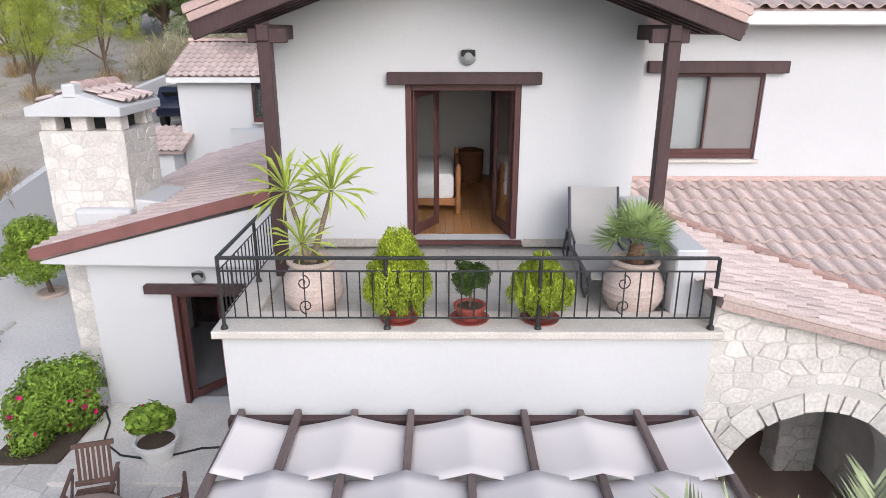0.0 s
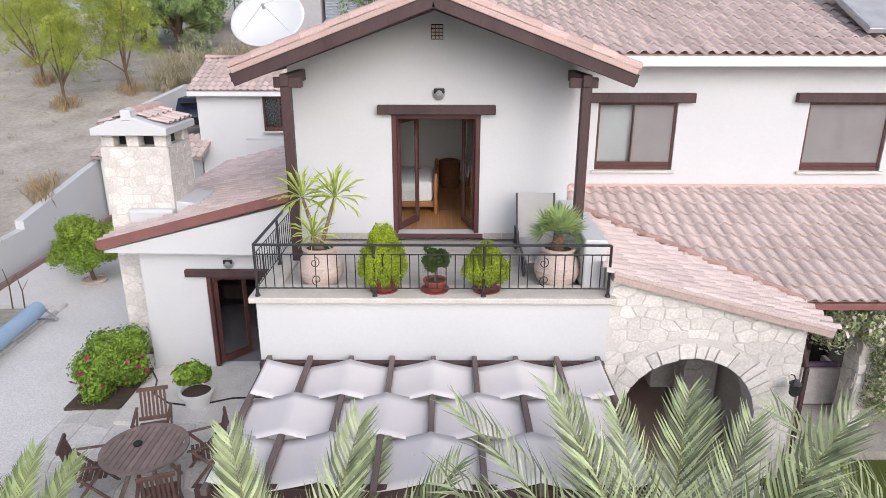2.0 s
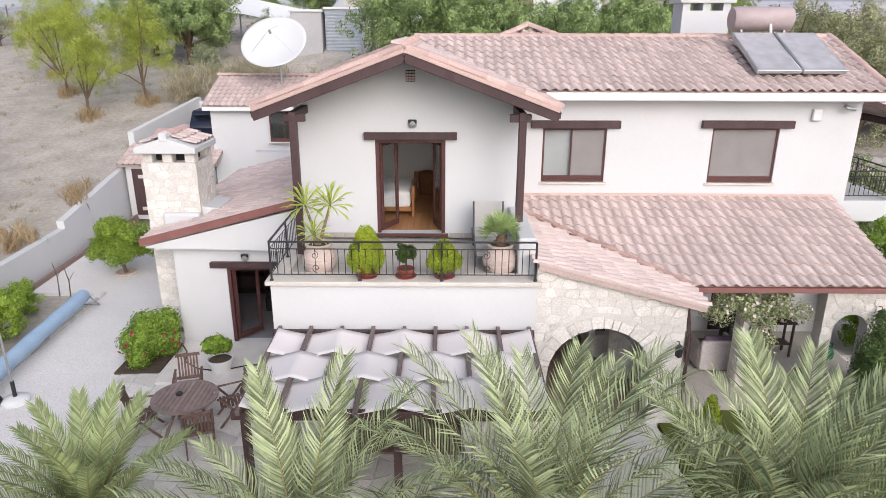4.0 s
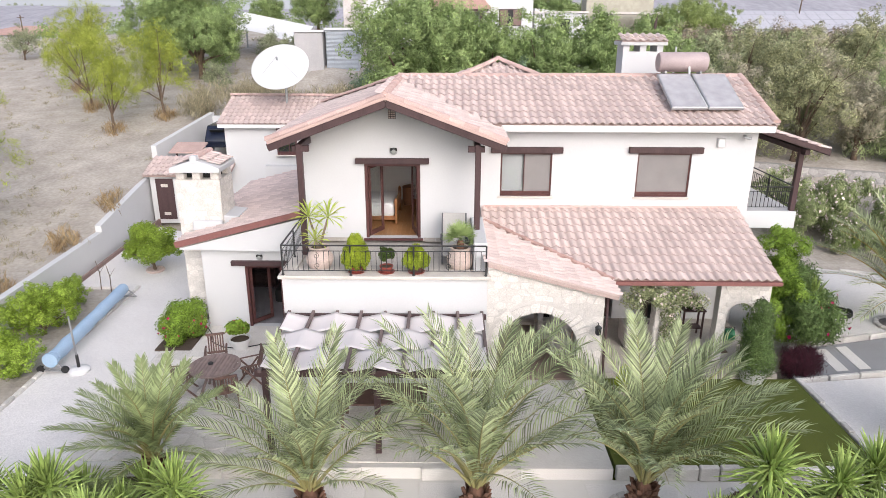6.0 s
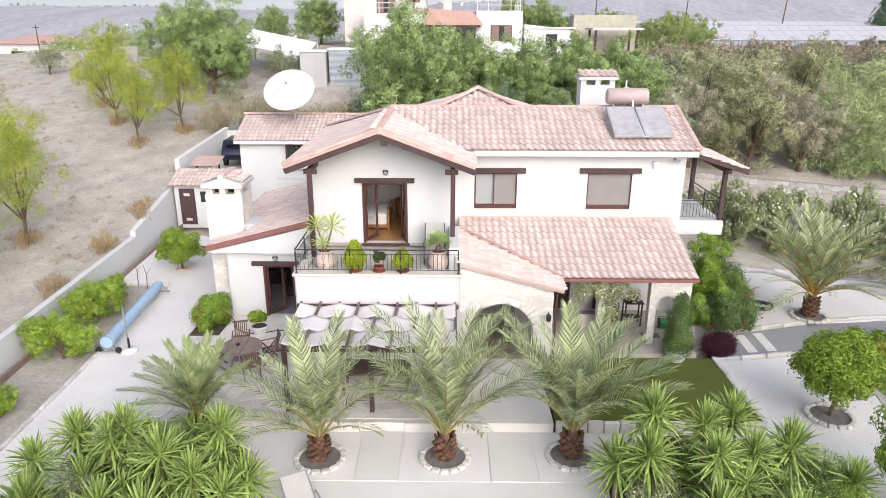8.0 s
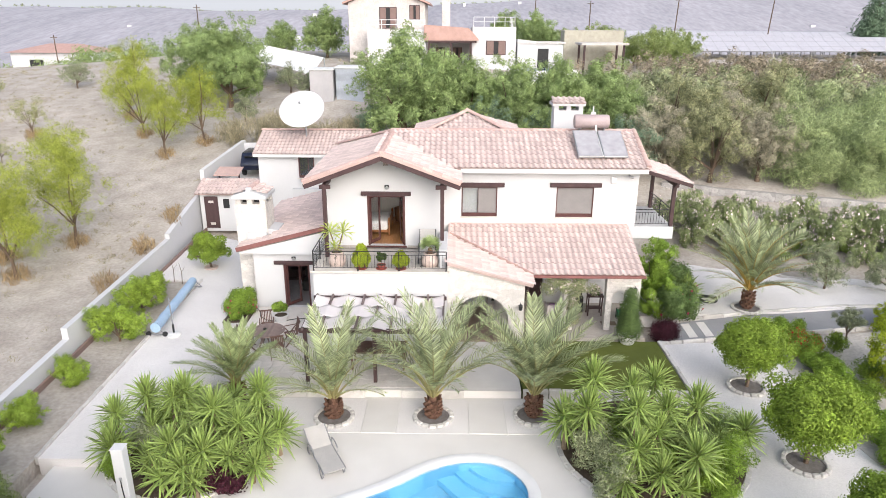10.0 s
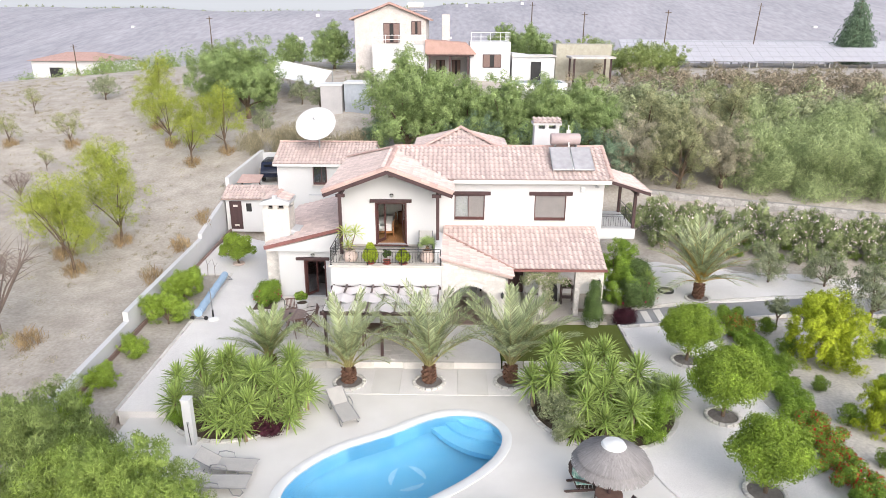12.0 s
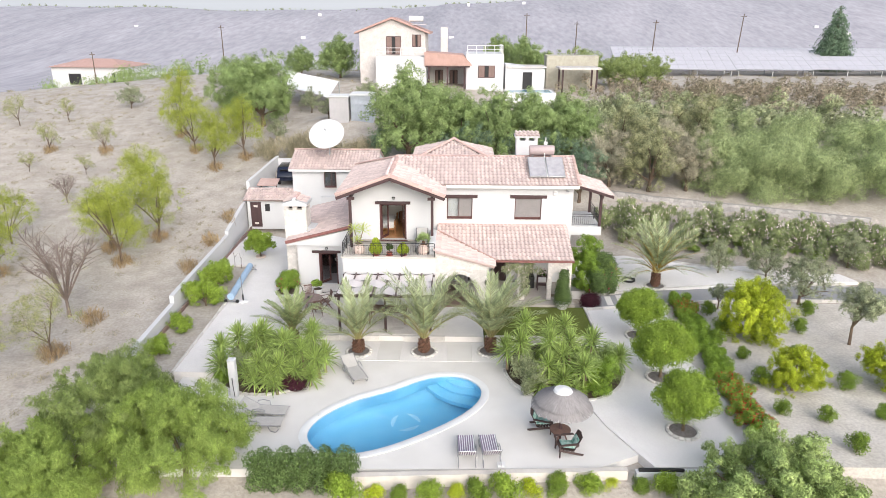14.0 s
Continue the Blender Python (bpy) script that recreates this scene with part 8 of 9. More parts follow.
def thatch(r0, r1, z0, z1, n, seed):
    r = np.random.RandomState(seed)
    a = r.uniform(0, 2 * math.pi, n)
    t = r.uniform(0, 0.8, n)
    ln = r.uniform(0.25, 0.45, n)
    verts, faces = [], []
    for i in range(n):
        t1 = min(1.06, t[i] + ln[i])
        p0 = np.array([math.cos(a[i]) * (r0 + (r1 - r0) * t[i]), math.sin(a[i]) * (r0 + (r1 - r0) * t[i]), z0 + (z1 - z0) * t[i] ** 1.15 + r.uniform(0, 0.03)])
        p1 = np.array([math.cos(a[i] + r.uniform(-.05, .05)) * (r0 + (r1 - r0) * t1), math.sin(a[i]) * (r0 + (r1 - r0) * t1), z0 + (z1 - z0) * t1 ** 1.15 + r.uniform(-0.02, 0.02)])
        s = np.array([-math.sin(a[i]), math.cos(a[i]), 0]) * 0.02
        k = len(verts)
        verts += [tuple(p0 - s), tuple(p0 + s), tuple(p1 + s * 0.8), tuple(p1 - s * 0.8)]
        faces.append((k, k + 1, k + 2, k + 3))
    return verts, faces
v_, f_ = thatch(0.15, 1.02, 2.25, 1.82, 2600, 4)
part("upper_thatch", raw("upper_thatch", v_, f_, THATCH), THATCH, um)
v_, f_ = thatch(0.7, 1.20, 1.95, 1.58, 2400, 5)
part("lower_thatch", raw("lower_thatch", v_, f_, THATCH), THATCH, um)
bm = B(); lathe(bm, [(1.08, 1.62), (0.3, 2.12), (0.1, 2.16)], 28); part("lining", bm, BARK, um)
bm = B(); lathe(bm, [(0.38, 2.18), (0.33, 2.25), (0.08, 2.31), (0.01, 2.32)], 24); part("cap", bm, WHITE, um, "white round top cap", True)
rt = thing("side_table", "small round dark table round the parasol pole", "table", at=pose(7.45, -13.94, DECK_Z))
bm = B(); lathe(bm, [(0.38, 0.50), (0.40, 0.52), (0.40, 0.545), (0.38, 0.56)], 26); part("tabletop", bm, TEAK, rt)
for k in range(3):
    beam("leg", (0.1 * math.cos(k * 2.1), 0.1 * math.sin(k * 2.1), 0.5), (0.3 * math.cos(k * 2.1), 0.3 * math.sin(k * 2.1), 0.0), 0.05, 0.05, TEAK, rt)
DARKW = mat("dark_brown_wood", (0.075, 0.05, 0.045), (0.055, 0.038, 0.035), 0.6, 5, 60, 0.2, "object", 0.1)
TOWEL = mat("green_patterned_cushion", (0.10, 0.27, 0.22), (0.45, 0.55, 0.52), 0.9, 9, 60, 0.1)


def deck_chair(x, y, rot, cushion=True):
    ob = thing("deck_chair", "dark slatted garden armchair with a green patterned cushion", "chair", "chairs under the parasol", at=pose(x, y, DECK_Z, 0, 0, rot))
    for k in range(5):
        bm = B(); box(bm, -0.25, 0.25, -0.28 + 0.11 * k, -0.19 + 0.11 * k, 0.32 - 0.03 * k, 0.345 - 0.03 * k); part("seat_slat", bm, DARKW, ob)
        bm = B(); box(bm, -0.26 + 0.107 * k, -0.17 + 0.107 * k, -0.012, 0.012, 0.0, 0.72 - 0.03 * abs(k - 2), pose(0, 0.25, 0.2, -26, 0, 0)); part("back_slat", bm, DARKW, ob)
    for s in (-1, 1):
        beam("front_leg", (s * 0.29, -0.28, 0), (s * 0.29, -0.28, 0.52), 0.07, 0.04, DARKW, ob, "", (0, 1, 0))
        beam("side_beam", (s * 0.26, -0.32, 0.30), (s * 0.26, 0.62, 0.02), 0.03, 0.09, DARKW, ob)
        beam("armrest", (s * 0.33, -0.36, 0.54), (s * 0.33, 0.40, 0.56), 0.12, 0.025, DARKW, ob)
    if cushion:
        bm = B(); box(bm, -0.23, 0.23, -0.27, 0.24, 0.345, 0.41, pose(0, 0, 0, -12, 0, 0)); bevel(bm, 0.03, 2); part("cushion", bm, TOWEL, ob, "green and white cushion", True)
        bm = B(); box(bm, -0.2, 0.2, -0.06, 0.0, 0.1, 0.5, pose(0, 0.25, 0.2, -26, 0, 0)); bevel(bm, 0.03, 2); part("cushion", bm, TOWEL, ob, "green and white cushion", True)
    return ob


deck_chair(7.55, -14.62, -82)
deck_chair(6.98, -13.15, 75)
bm = B(); box(bm, 5.0, 5.3, -15.6, -15.35, DECK_Z, DECK_Z + 0.12); bevel(bm, 0.02); stp = thing("white_box", "small white box at the pool deck's edge", "box"); part("body", bm, WHITE, stp)

# ---- veranda things ----
WICK = mat("pale_pink_wicker", (0.48, 0.36, 0.36), (0.40, 0.30, 0.30), 0.85, 12, 80, 0.5)
PURPLE = mat("dusky_purple_cloth", (0.20, 0.13, 0.19), (0.15, 0.10, 0.15), 0.95, 6, 60, 0.3)
PALEWICK = mat("pale_wicker", (0.55, 0.50, 0.50), (0.46, 0.42, 0.42), 0.85, 14, 90, 0.6)
tub = thing("armchair", "pale wicker tub armchair with a purple cushion", "chair")
bm = B(); box(bm, 6.42, 7.22, -0.72, 0.02, 0.12, 0.46); bevel(bm, 0.05, 2); part("base", bm, PALEWICK, tub)
bm = B(); box(bm, 6.40, 7.24, -0.76, -0.66, 0.13, 0.86); bevel(bm, 0.045, 2); part("backrest", bm, PALEWICK, tub)
for x in (6.38, 7.16):
    bm = B(); box(bm, x, x + 0.10, -0.655, 0.02, 0.13, 0.74); bevel(bm, 0.04, 2); part("armrest", bm, PALEWICK, tub)
bm = B(); box(bm, 6.50, 7.14, -0.60, -0.02, 0.465, 0.60); bevel(bm, 0.05, 3); part("seat_cushion", bm, PURPLE, tub, "dusky purple seat cushion")
bm = B(); box(bm, 6.50, 7.14, -0.652, -0.54, 0.605, 0.92); bevel(bm, 0.05, 3); part("back_cushion", bm, PURPLE, tub, "dusky purple back cushion")
bbq = thing("barbecue", "dark covered barbecue on the veranda", "barbecue")
bm = B(); box(bm, 7.40, 8.05, 0.2, 0.75, 0.12, 0.85); bevel(bm, 0.05, 2); part("body", bm, BLACK, bbq)
bm = B(); box(bm, 7.45, 8.0, 0.25, 0.7, 0.85, 1.05); bevel(bm, 0.09, 3); part("lid", bm, BLACK, bbq)
stand = thing("plant_stand", "dark brown wooden stand with a flower basket", "stand")
bm = B(); box(bm, 8.17, 8.82, -0.1, 0.35, 0.95, 1.0); bevel(bm, 0.01); part("top", bm, BROWN, stand)
for x, y in ((8.20, -0.07), (8.75, -0.07), (8.20, 0.28), (8.75, 0.28)):
    beam("leg", (x, y, 0.12), (x, y, 0.95), 0.05, 0.05, BROWN, stand, "", (0, 1, 0))
bm = B(); box(bm, 8.22, 8.77, -0.02, 0.3, 0.4, 0.43); part("shelf", bm, BROWN, stand)
plant("flower_basket", "basket of pink and white flowers", "plant", 8.49, 0.1, [("leaves", leaf_mesh("basket_leaves", L_BOX, 431, 500, [(0, 0, 0.12, 0.16)], 0.07, 0.6, 0.6)), ("blossom", leaf_mesh("basket_flowers", F_WHITE, 432, 120, [(0, 0, 0.14, 0.18)], 0.07, 0.9, 1.0))], 1.3, 0, z=1.0)
GREEN = mat("green_plastic", (0.02, 0.17, 0.07), (0.02, 0.14, 0.06), 0.4, 5, 40, 0.0)
hr = thing("hose_reel", "green hose reel on the veranda floor", "hose reel")
bm = B(); tube(bm, [(9.35, -0.2, 0.32), (9.6, -0.2, 0.32)], 0.18, 18); part("drum", bm, GREEN, hr)
bm = B(); tube(bm, [(9.32, -0.2, 0.13), (9.32, -0.2, 0.55), (9.63, -0.2, 0.55), (9.63, -0.2, 0.13)], 0.02, 8); part("frame", bm, BLACK, hr)
bm = B(); box(bm, 8.6, 9.2, -0.95, -0.6, 0.12, 0.132); tagged(part("doormat", bm, mat("brown_mat", (0.20, 0.16, 0.12), None, 0.95, 6, 90, 0.6)), "flat brown doormat on the veranda", "mat")
for x in (5.75, 7.4):
    bm = B(); box(bm, x, x + 0.7, 1.36, 1.41, 0.14, 2.08); bevel(bm, 0.01); part("veranda_door", bm, BROWN, villa, "dark brown veranda door")
lan = thing("wall_lantern", "small black iron wall lantern", "lamp", "lanterns")
bm = B(); lathe(bm, [(0.03, 0.0), (0.07, 0.04), (0.075, 0.18), (0.09, 0.2), (0.02, 0.27)], 8); part("cage", bm, IRON, lan)
bm = B(); tube(bm, [(0, 0, 0.24), (0, 0.06, 0.30), (0, 0.14, 0.27)], 0.01, 6); part("bracket", bm, IRON, lan)
lan.matrix_basis = pose(5.1, -2.80, 1.55)
copy_thing(lan, pose(9.6, -1.6, 1.75))
bm = B(); box(bm, 2.75, 4.35, 1.31, 1.36, 0.0, 2.05); bevel(bm, 0.01); part("porch_door", bm, BROWN, villa, "dark brown door at the back of the porch")
fire = thing("outdoor_oven", "pale stone oven niche inside the porch", "oven")
bm = B(); box(bm, 4.05, 4.80, 0.05, 0.75, 0.0, 0.60); bevel(bm, 0.02); part("base", bm, STONE, fire)
bm = B(); wallface(bm, [(4.08, 0.60), (4.22, 0.60), (4.22, 0.98), (4.32, 1.10), (4.53, 1.10), (4.63, 0.98), (4.63, 0.60), (4.77, 0.60), (4.77, 1.25), (4.60, 1.62), (4.25, 1.62), (4.08, 1.25)], 0.08, 0.30); part("hood", bm, WHITE, fire, "white oven front with an arched mouth")
# a solid black block behind the arch makes the oven's opening dark
bm = B(); box(bm, 4.08, 4.77, 0.31, 0.75, 0.60, 1.25); part("oven_body", bm, BLACK, fire, "solid black block for the dark oven mouth")
bm = B(); box(bm, 4.30, 4.55, 0.31, 0.60, 1.26, 2.3); bevel(bm, 0.015); part("flue", bm, WHITE, fire)
seat = thing("porch_table", "low brown table under the pergola", "table")
bm = B(); box(bm, -1.0, 1.0, -4.6, -3.7, 0.68, 0.73); part("tabletop", bm, TEAK, seat)
for x, y in ((-0.9, -4.5), (0.9, -4.5), (-0.9, -3.8), (0.9, -3.8)):
    beam("leg", (x, y, -0.03), (x, y, 0.68), 0.07, 0.07, TEAK, seat, "", (0, 1, 0))

# ---- lane wall and far places ----
LANESTONE = mat("grey_rubble_stone", (0.50, 0.48, 0.46), (0.38, 0.36, 0.345), 0.95, 4, 25, 0.6, "object", 0.22)
LANEMORTAR = mat("grey_rubble_mortar", (0.34, 0.325, 0.31), (0.28, 0.265, 0.25), 0.95, 4, 25, 0.6)
lw = thing("lane_wall", "low pale rubble retaining wall along the lane", "wall", "", "structure")
LW = [(15.4, 14.6), (18.0, 13.3), (21.2, 12.0), (24.5, 10.75), (28.0, 9.3), (31.5, 7.9)]
for i, ((ax, ay), (bx, by)) in enumerate(zip(LW, LW[1:])):
    d = Vector((bx - ax, by - ay, 0)); L_ = d.length; d.normalize(); nn = Vector((d.y, -d.x, 0))
    zb = min(z_at(ax - nn.x * -0.6, ay - 0.8), z_at(bx, by - 0.8))
    zt = max(z_at(ax, ay + 0.6), z_at(bx, by + 0.6)) + 0.12
    bm = B()
    vs = [Vector((ax, ay, 0)), Vector((bx, by, 0)), Vector((bx, by, 0)) - nn * 0.35, Vector((ax, ay, 0)) - nn * 0.35]
    prism(bm, [(v.x, v.y) for v in vs], zb - 0.5, zt)
    seg = part("wall_core", bm, LANEMORTAR, lw)
    stones(seg, 0, L_, zb - 0.1, zt, PLAIN, lambda x, o, z, ax=ax, ay=ay, d=d, nn=nn: (ax + d.x * x + nn.x * o, ay + d.y * x + nn.y * o, z), 0.06, 0.32, 500 + i, LANESTONE)

REDROOF = mat("faded_red_roof", (0.47, 0.31, 0.27), (0.40, 0.26, 0.225), 0.85, 2, 20, 0.3)
SHUTTER = mat("faded_brown_shutter", (0.22, 0.15, 0.135), (0.18, 0.125, 0.11), 0.7)
FARSTONE = mat("far_stone_facade", (0.60, 0.565, 0.545), (0.50, 0.465, 0.445), 0.9, 2.2, 8, 0.4)
fh = thing("far_house", "stone and white two-storey house on the hill", "house")
bm = B(); wallface(bm, [(-8.2, 5.5), (-0.3, 5.5), (-0.3, 13.6), (-4.25, 15.1), (-8.2, 13.6)], 47, 56); part("stone_block", bm, FARSTONE, fh)
for s in (-1, 1):
    bm = B(); wallface(bm, [(-4.25, 15.15), (-4.25 + s * 4.5, 13.45), (-4.25 + s * 4.5, 13.65), (-4.25, 15.38)], 46.5, 56.5); part("roof_slope", bm, REDROOF, fh)
bm = B(); box(bm, -7.2 + 1.2, -0.1, 44.5, 47, 5.5, 11.0); part("white_block", bm, PLASTER, fh)
bm = B(); box(bm, 4.6, 9.0, 45, 52, 6.0, 11.3); part("white_block", bm, PLASTER, fh)
bm = B(); box(bm, -0.1, 4.6, 49, 52, 6.0, 10.5); part("rear_wall", bm, PLASTER, fh)
bm = B(); wallface(bm, [(-0.3, 10.0), (5.2, 10.0), (5.2, 10.15), (4.2, 11.2), (-0.3, 11.5)], 44.2, 49.0); part("porch_roof", bm, REDROOF, fh)
bm = B(); box(bm, -0.2, 5.0, 44.3, 44.45, 9.80, 9.996); part("porch_beam", bm, BROWN, fh)
for x in (0.2, 2.4, 4.4):
    beam("porch_post", (x, 44.5, 6.5), (x, 44.5, 9.9), 0.2, 0.2, BROWN, fh, "", (0, 1, 0))
for x0, x1, z0, z1, y in ((-5.0, -3.2, 11.1, 13.2, 46.9), (-1.9, -0.8, 12.0, 13.4, 46.9), (6.0, 8.0, 8.6, 10.0, 44.9), (-3.4, -2.4, 8.4, 9.4, 44.4), (0.8, 1.8, 7.0, 9.2, 48.9), (2.6, 3.6, 7.0, 9.2, 48.9)):
    wf = thing("window", "", "window"); wf.parent = fh; del_cat(wf)
    bm = B(); box(bm, x0, x1, y, y + 0.12, z0, z1); part("window_frame", bm, BROWN, wf)
    xm_, q_ = (x0 + x1) / 2, (x1 - x0) / 8
    for a_, b_ in ((x0 + 0.06, xm_ - q_), (xm_ + q_, x1 - 0.06)):
        bm = B(); box(bm, a_, b_, y - 0.04, y + 0.05, z0 + 0.06, z1 - 0.06); part("shutter", bm, SHUTTER, wf)
    bm = B(); box(bm, xm_ - q_ + 0.03, xm_ + q_ - 0.03, y - 0.02, y + 0.05, z0 + 0.1, z1 - 0.1); part("pane", bm, BLACK, wf)
    if "label" in wf:
        del wf["label"]
for k, z in enumerate((12.2, 9.0)):
    for j in range(3):
        bm = B(); box(bm, -8.26, -8.19, 48.2 + j * 2.4, 49.0 + j * 2.4, z - 0.7, z + 0.7); part("slit_window", bm, BLACK, fh)
for a, b in (((-6.0, 44.6), (-0.2, 44.6)), ((4.7, 45.1), (8.9, 45.1)), ((8.9, 45.1), (8.9, 51.5))):
    z = 11.0 if a[0] < 0 else 11.3
    beam("terrace_rail", (*a, z + 0.95), (*b, z + 0.95), 0.06, 0.06, WHITE, fh)
    beam("terrace_rail", (*a, z + 0.5), (*b, z + 0.5), 0.05, 0.05, WHITE, fh)
    for k in range(5):
        p = Vector((*a, z)).lerp(Vector((*b, z)), k / 4)
        beam("rail_post", p, p + Vector((0, 0, 0.95)), 0.06, 0.06, WHITE, fh, "", (0, 1, 0))
bm = B(); box(bm, 1.4, 2.3, 53, 54.0, 10.0, 14.2); part("chimney", bm, FARSTONE, fh)
for k in range(2):
    bm = B(); box(bm, -2.6 + 1.2 * k, -1.5 + 1.2 * k, 50, 52.2, 0, 0.1, pose(0, 0, 14.5 - 0.03 * k, 0, 0, 0)); part("solar_panel", bm, COLLECT, fh)
bm = B(); tube(bm, [(-2.6, 52.4, 15.2), (-0.8, 52.4, 15.2)], 0.35, 14); part("water_tank", bm, WHITE, fh)
shed = thing("far_shed", "small white shed with a dark door beside the far house", "shed")
bm = B(); wallface(bm, [(9.3, 6.5), (14.0, 6.5), (14.0, 9.6), (9.3, 10.1)], 46, 50); part("wall_block", bm, PLASTER, shed)
bm = B(); box(bm, 11.4, 12.5, 45.9, 46.0, 6.8, 9.2); part("door", bm, BLACK, shed)
bm = B(); box(bm, 9.2, 14.2, 45.8, 50.2, 9.7, 9.85); part("roof_sheet", bm, FARSTONE, shed)
gaz = thing("far_gazebo", "timber gazebo beside a yellow container", "gazebo")
for x, y in ((16, 45), (20, 45), (16, 48), (20, 48)):
    beam("post", (x, y, 6.0), (x, y, 9.6), 0.2, 0.2, BROWN, gaz, "", (0, 1, 0))
bm = B(); box(bm, 15.6, 20.4, 44.6, 48.4, 9.6, 9.8); part("roof_sheet", bm, FARSTONE, gaz)
cont = thing("far_container", "faded yellow storage container", "container")
bm = B(); box(bm, 14.6, 21.0, 49.5, 52, 6.2, 11.0); bevel(bm, 0.05); part("body", bm, mat("faded_yellow", (0.42, 0.40, 0.33), None, 0.7), cont)
fpool = thing("far_pool", "pale blue pool beside the far house", "pool")
bm = B(); box(bm, 9.0, 14.6, 40.2, 44.2, 5.4, 7.35); part("rim", bm, WHITE, fpool)
bm = B(); box(bm, 9.4, 14.2, 40.6, 43.8, 7.352, 7.36); part("surface", bm, mat("far_blue_water", (0.22, 0.42, 0.52), None, 0.15, 1, 20, 0.02), fpool)
lh = thing("left_far_house", "white house with a red hipped roof beyond the field", "house")
lz = z_at(-61, 86) - 1
bm = B(); box(bm, -69, -56, 85, 95, lz - 2, 7.0); part("wall_block", bm, PLASTER, lh)
bm = B(); box(bm, -56, -52.5, 87, 95, lz - 2, 5.6); part("wall_block", bm, PLASTER, lh)
bm = B()
base, top_ = [(-69.6, 84.4), (-55.4, 84.4), (-55.4, 95.6), (-69.6, 95.6)], [(-65, 89.5), (-60, 89.5)]
bv = [bm.verts.new((x, y, 7.0)) for x, y in base]; tv = [bm.verts.new((x, y, 8.3)) for x, y in top_]
bm.faces.new((bv[0], bv[1], tv[1], tv[0])); bm.faces.new((bv[1], bv[2], tv[1])); bm.faces.new((bv[2], bv[3], tv[0], tv[1])); bm.faces.new((bv[3], bv[0], tv[0])); bm.faces.new(bv[::-1])
part("hip_roof", bm, REDROOF, lh)
for x in (-66.0, -58.2, -57.2, -54.5):
    bm = B(); box(bm, x, x + (2.2 if x < -60 else 0.6), 84.92 if x < -56 else 86.9, 85.02 if x < -56 else 87.02, 4.0 if x < -60 else 3.4, 5.9 if x < -60 else 6.0); part("window", bm, BLACK, lh)
CYP = [("trunk", limb_mesh("cypress_trunk", 451, [(0, 0, 1.0, 0.3)], 0.8, 0.09, limbs=1)), ("crown", leaf_mesh("cypress_crown", L_PRIVET, 451, 1800, [(0.04 * math.sin(k * 2.1), 0.04 * math.cos(k * 1.7), 0.5 + 0.4 * k, 0.55 - 0.038 * k) for k in range(11)], 0.22, 0.3, 0.7, 0, 0.8))]
for x, y, q in ((-61.3, 83.6, 0.85), (-60.2, 83.2, 1.1), (-59.4, 83.8, 0.9), (-58.6, 83.3, 1.0), (-57.7, 83.6, 0.95), (-56.4, 84.0, 0.85), (-42.5, 78, 0.8), (-39.5, 78, 0.8)):
    plant("cypress", "slim dark cypress before the distant house" if x < -50 else "slim dark cypress on the crest", "tree", x, y, CYP, q, group="cypresses", z=z_at(x, y) - 0.3)
for x in (-55.2, -54.1, -53.2):
    beam("column", (x, 84.6, lz - 2), (x, 84.6, 5.3), 0.35, 0.35, PLASTER, lh, "", (0, 1, 0))
bm = B(); box(bm, -55.6, -52.7, 84.3, 87.0, 5.3, 5.7); part("porch_slab", bm, PLASTER, lh)
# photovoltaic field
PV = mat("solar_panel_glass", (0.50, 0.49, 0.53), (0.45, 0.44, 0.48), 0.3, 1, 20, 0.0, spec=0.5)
pv = thing("solar_table", "tilted ground-mounted solar panel table", "solar panels", "solar field")
bm = B(); box(bm, -5.6, 5.6, -2.6, 2.6, 0, 0.08, pose(0, 0, 1.5, 20, 0, 0)); part("backing", bm, STEEL, pv)
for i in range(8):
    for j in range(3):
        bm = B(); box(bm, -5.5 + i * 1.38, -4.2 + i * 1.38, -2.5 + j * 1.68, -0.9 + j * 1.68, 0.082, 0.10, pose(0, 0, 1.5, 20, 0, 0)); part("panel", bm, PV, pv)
for x in (-5, 0, 5):
    beam("leg", (x, 1.6, -3.0), (x, 1.6, 2.0), 0.12, 0.12, STEEL, pv, "", (0, 1, 0)); beam("leg", (x, -1.8, -3.0), (x, -1.8, 0.8), 0.12, 0.12, STEEL, pv, "", (0, 1, 0))
first = True
for row in range(4):
    for k in range(5):
        x, y = 40 + k * 11.6 - row * 0.6, 70 + row * 8.0 + k * 0.6
        m = pose(x, y, z_at(x, y) + 0.3 + 0.55 * row, 0, 0, -4)
        if first:
            pv.matrix_basis = m; first = False
        else:
            copy_thing(pv, m)
# poles, sail, tanks, car
for x, y, h, lean in ((-58.5, 80, 8, 0), (-36, 80, 9, 0), (15, 80, 9, 0), (24, 84, 8, 0), (36, 80, 8, 2), (50, 80, 9, 3)):
    po = thing("utility_pole", "wooden utility pole on the ridge", "pole", "utility poles", at=pose(x, y, max(z_at(x, y), 0) - 1.0, 0, lean, 0))
    bm = B(); tube(bm, [(0, 0, 0), (0, 0, h + 1)], [0.11, 0.07], 8); part("shaft", bm, BARK, po)
    beam("cross_arm", (-0.5, 0, h + 0.6), (0.5, 0, h + 0.6), 0.08, 0.08, BARK, po)
cy = thing("dark_fir", "dark conical fir on the ridge", "tree", at=pose(66, 80, z_at(66, 80)) @ Matrix.Diagonal((1.4, 1.4, 1.36, 1)))
bm = B(); tube(bm, [(0, 0, 0), (0, 0, 7.5)], [0.25, 0.05], 8); part("trunk", bm, BARK, cy)
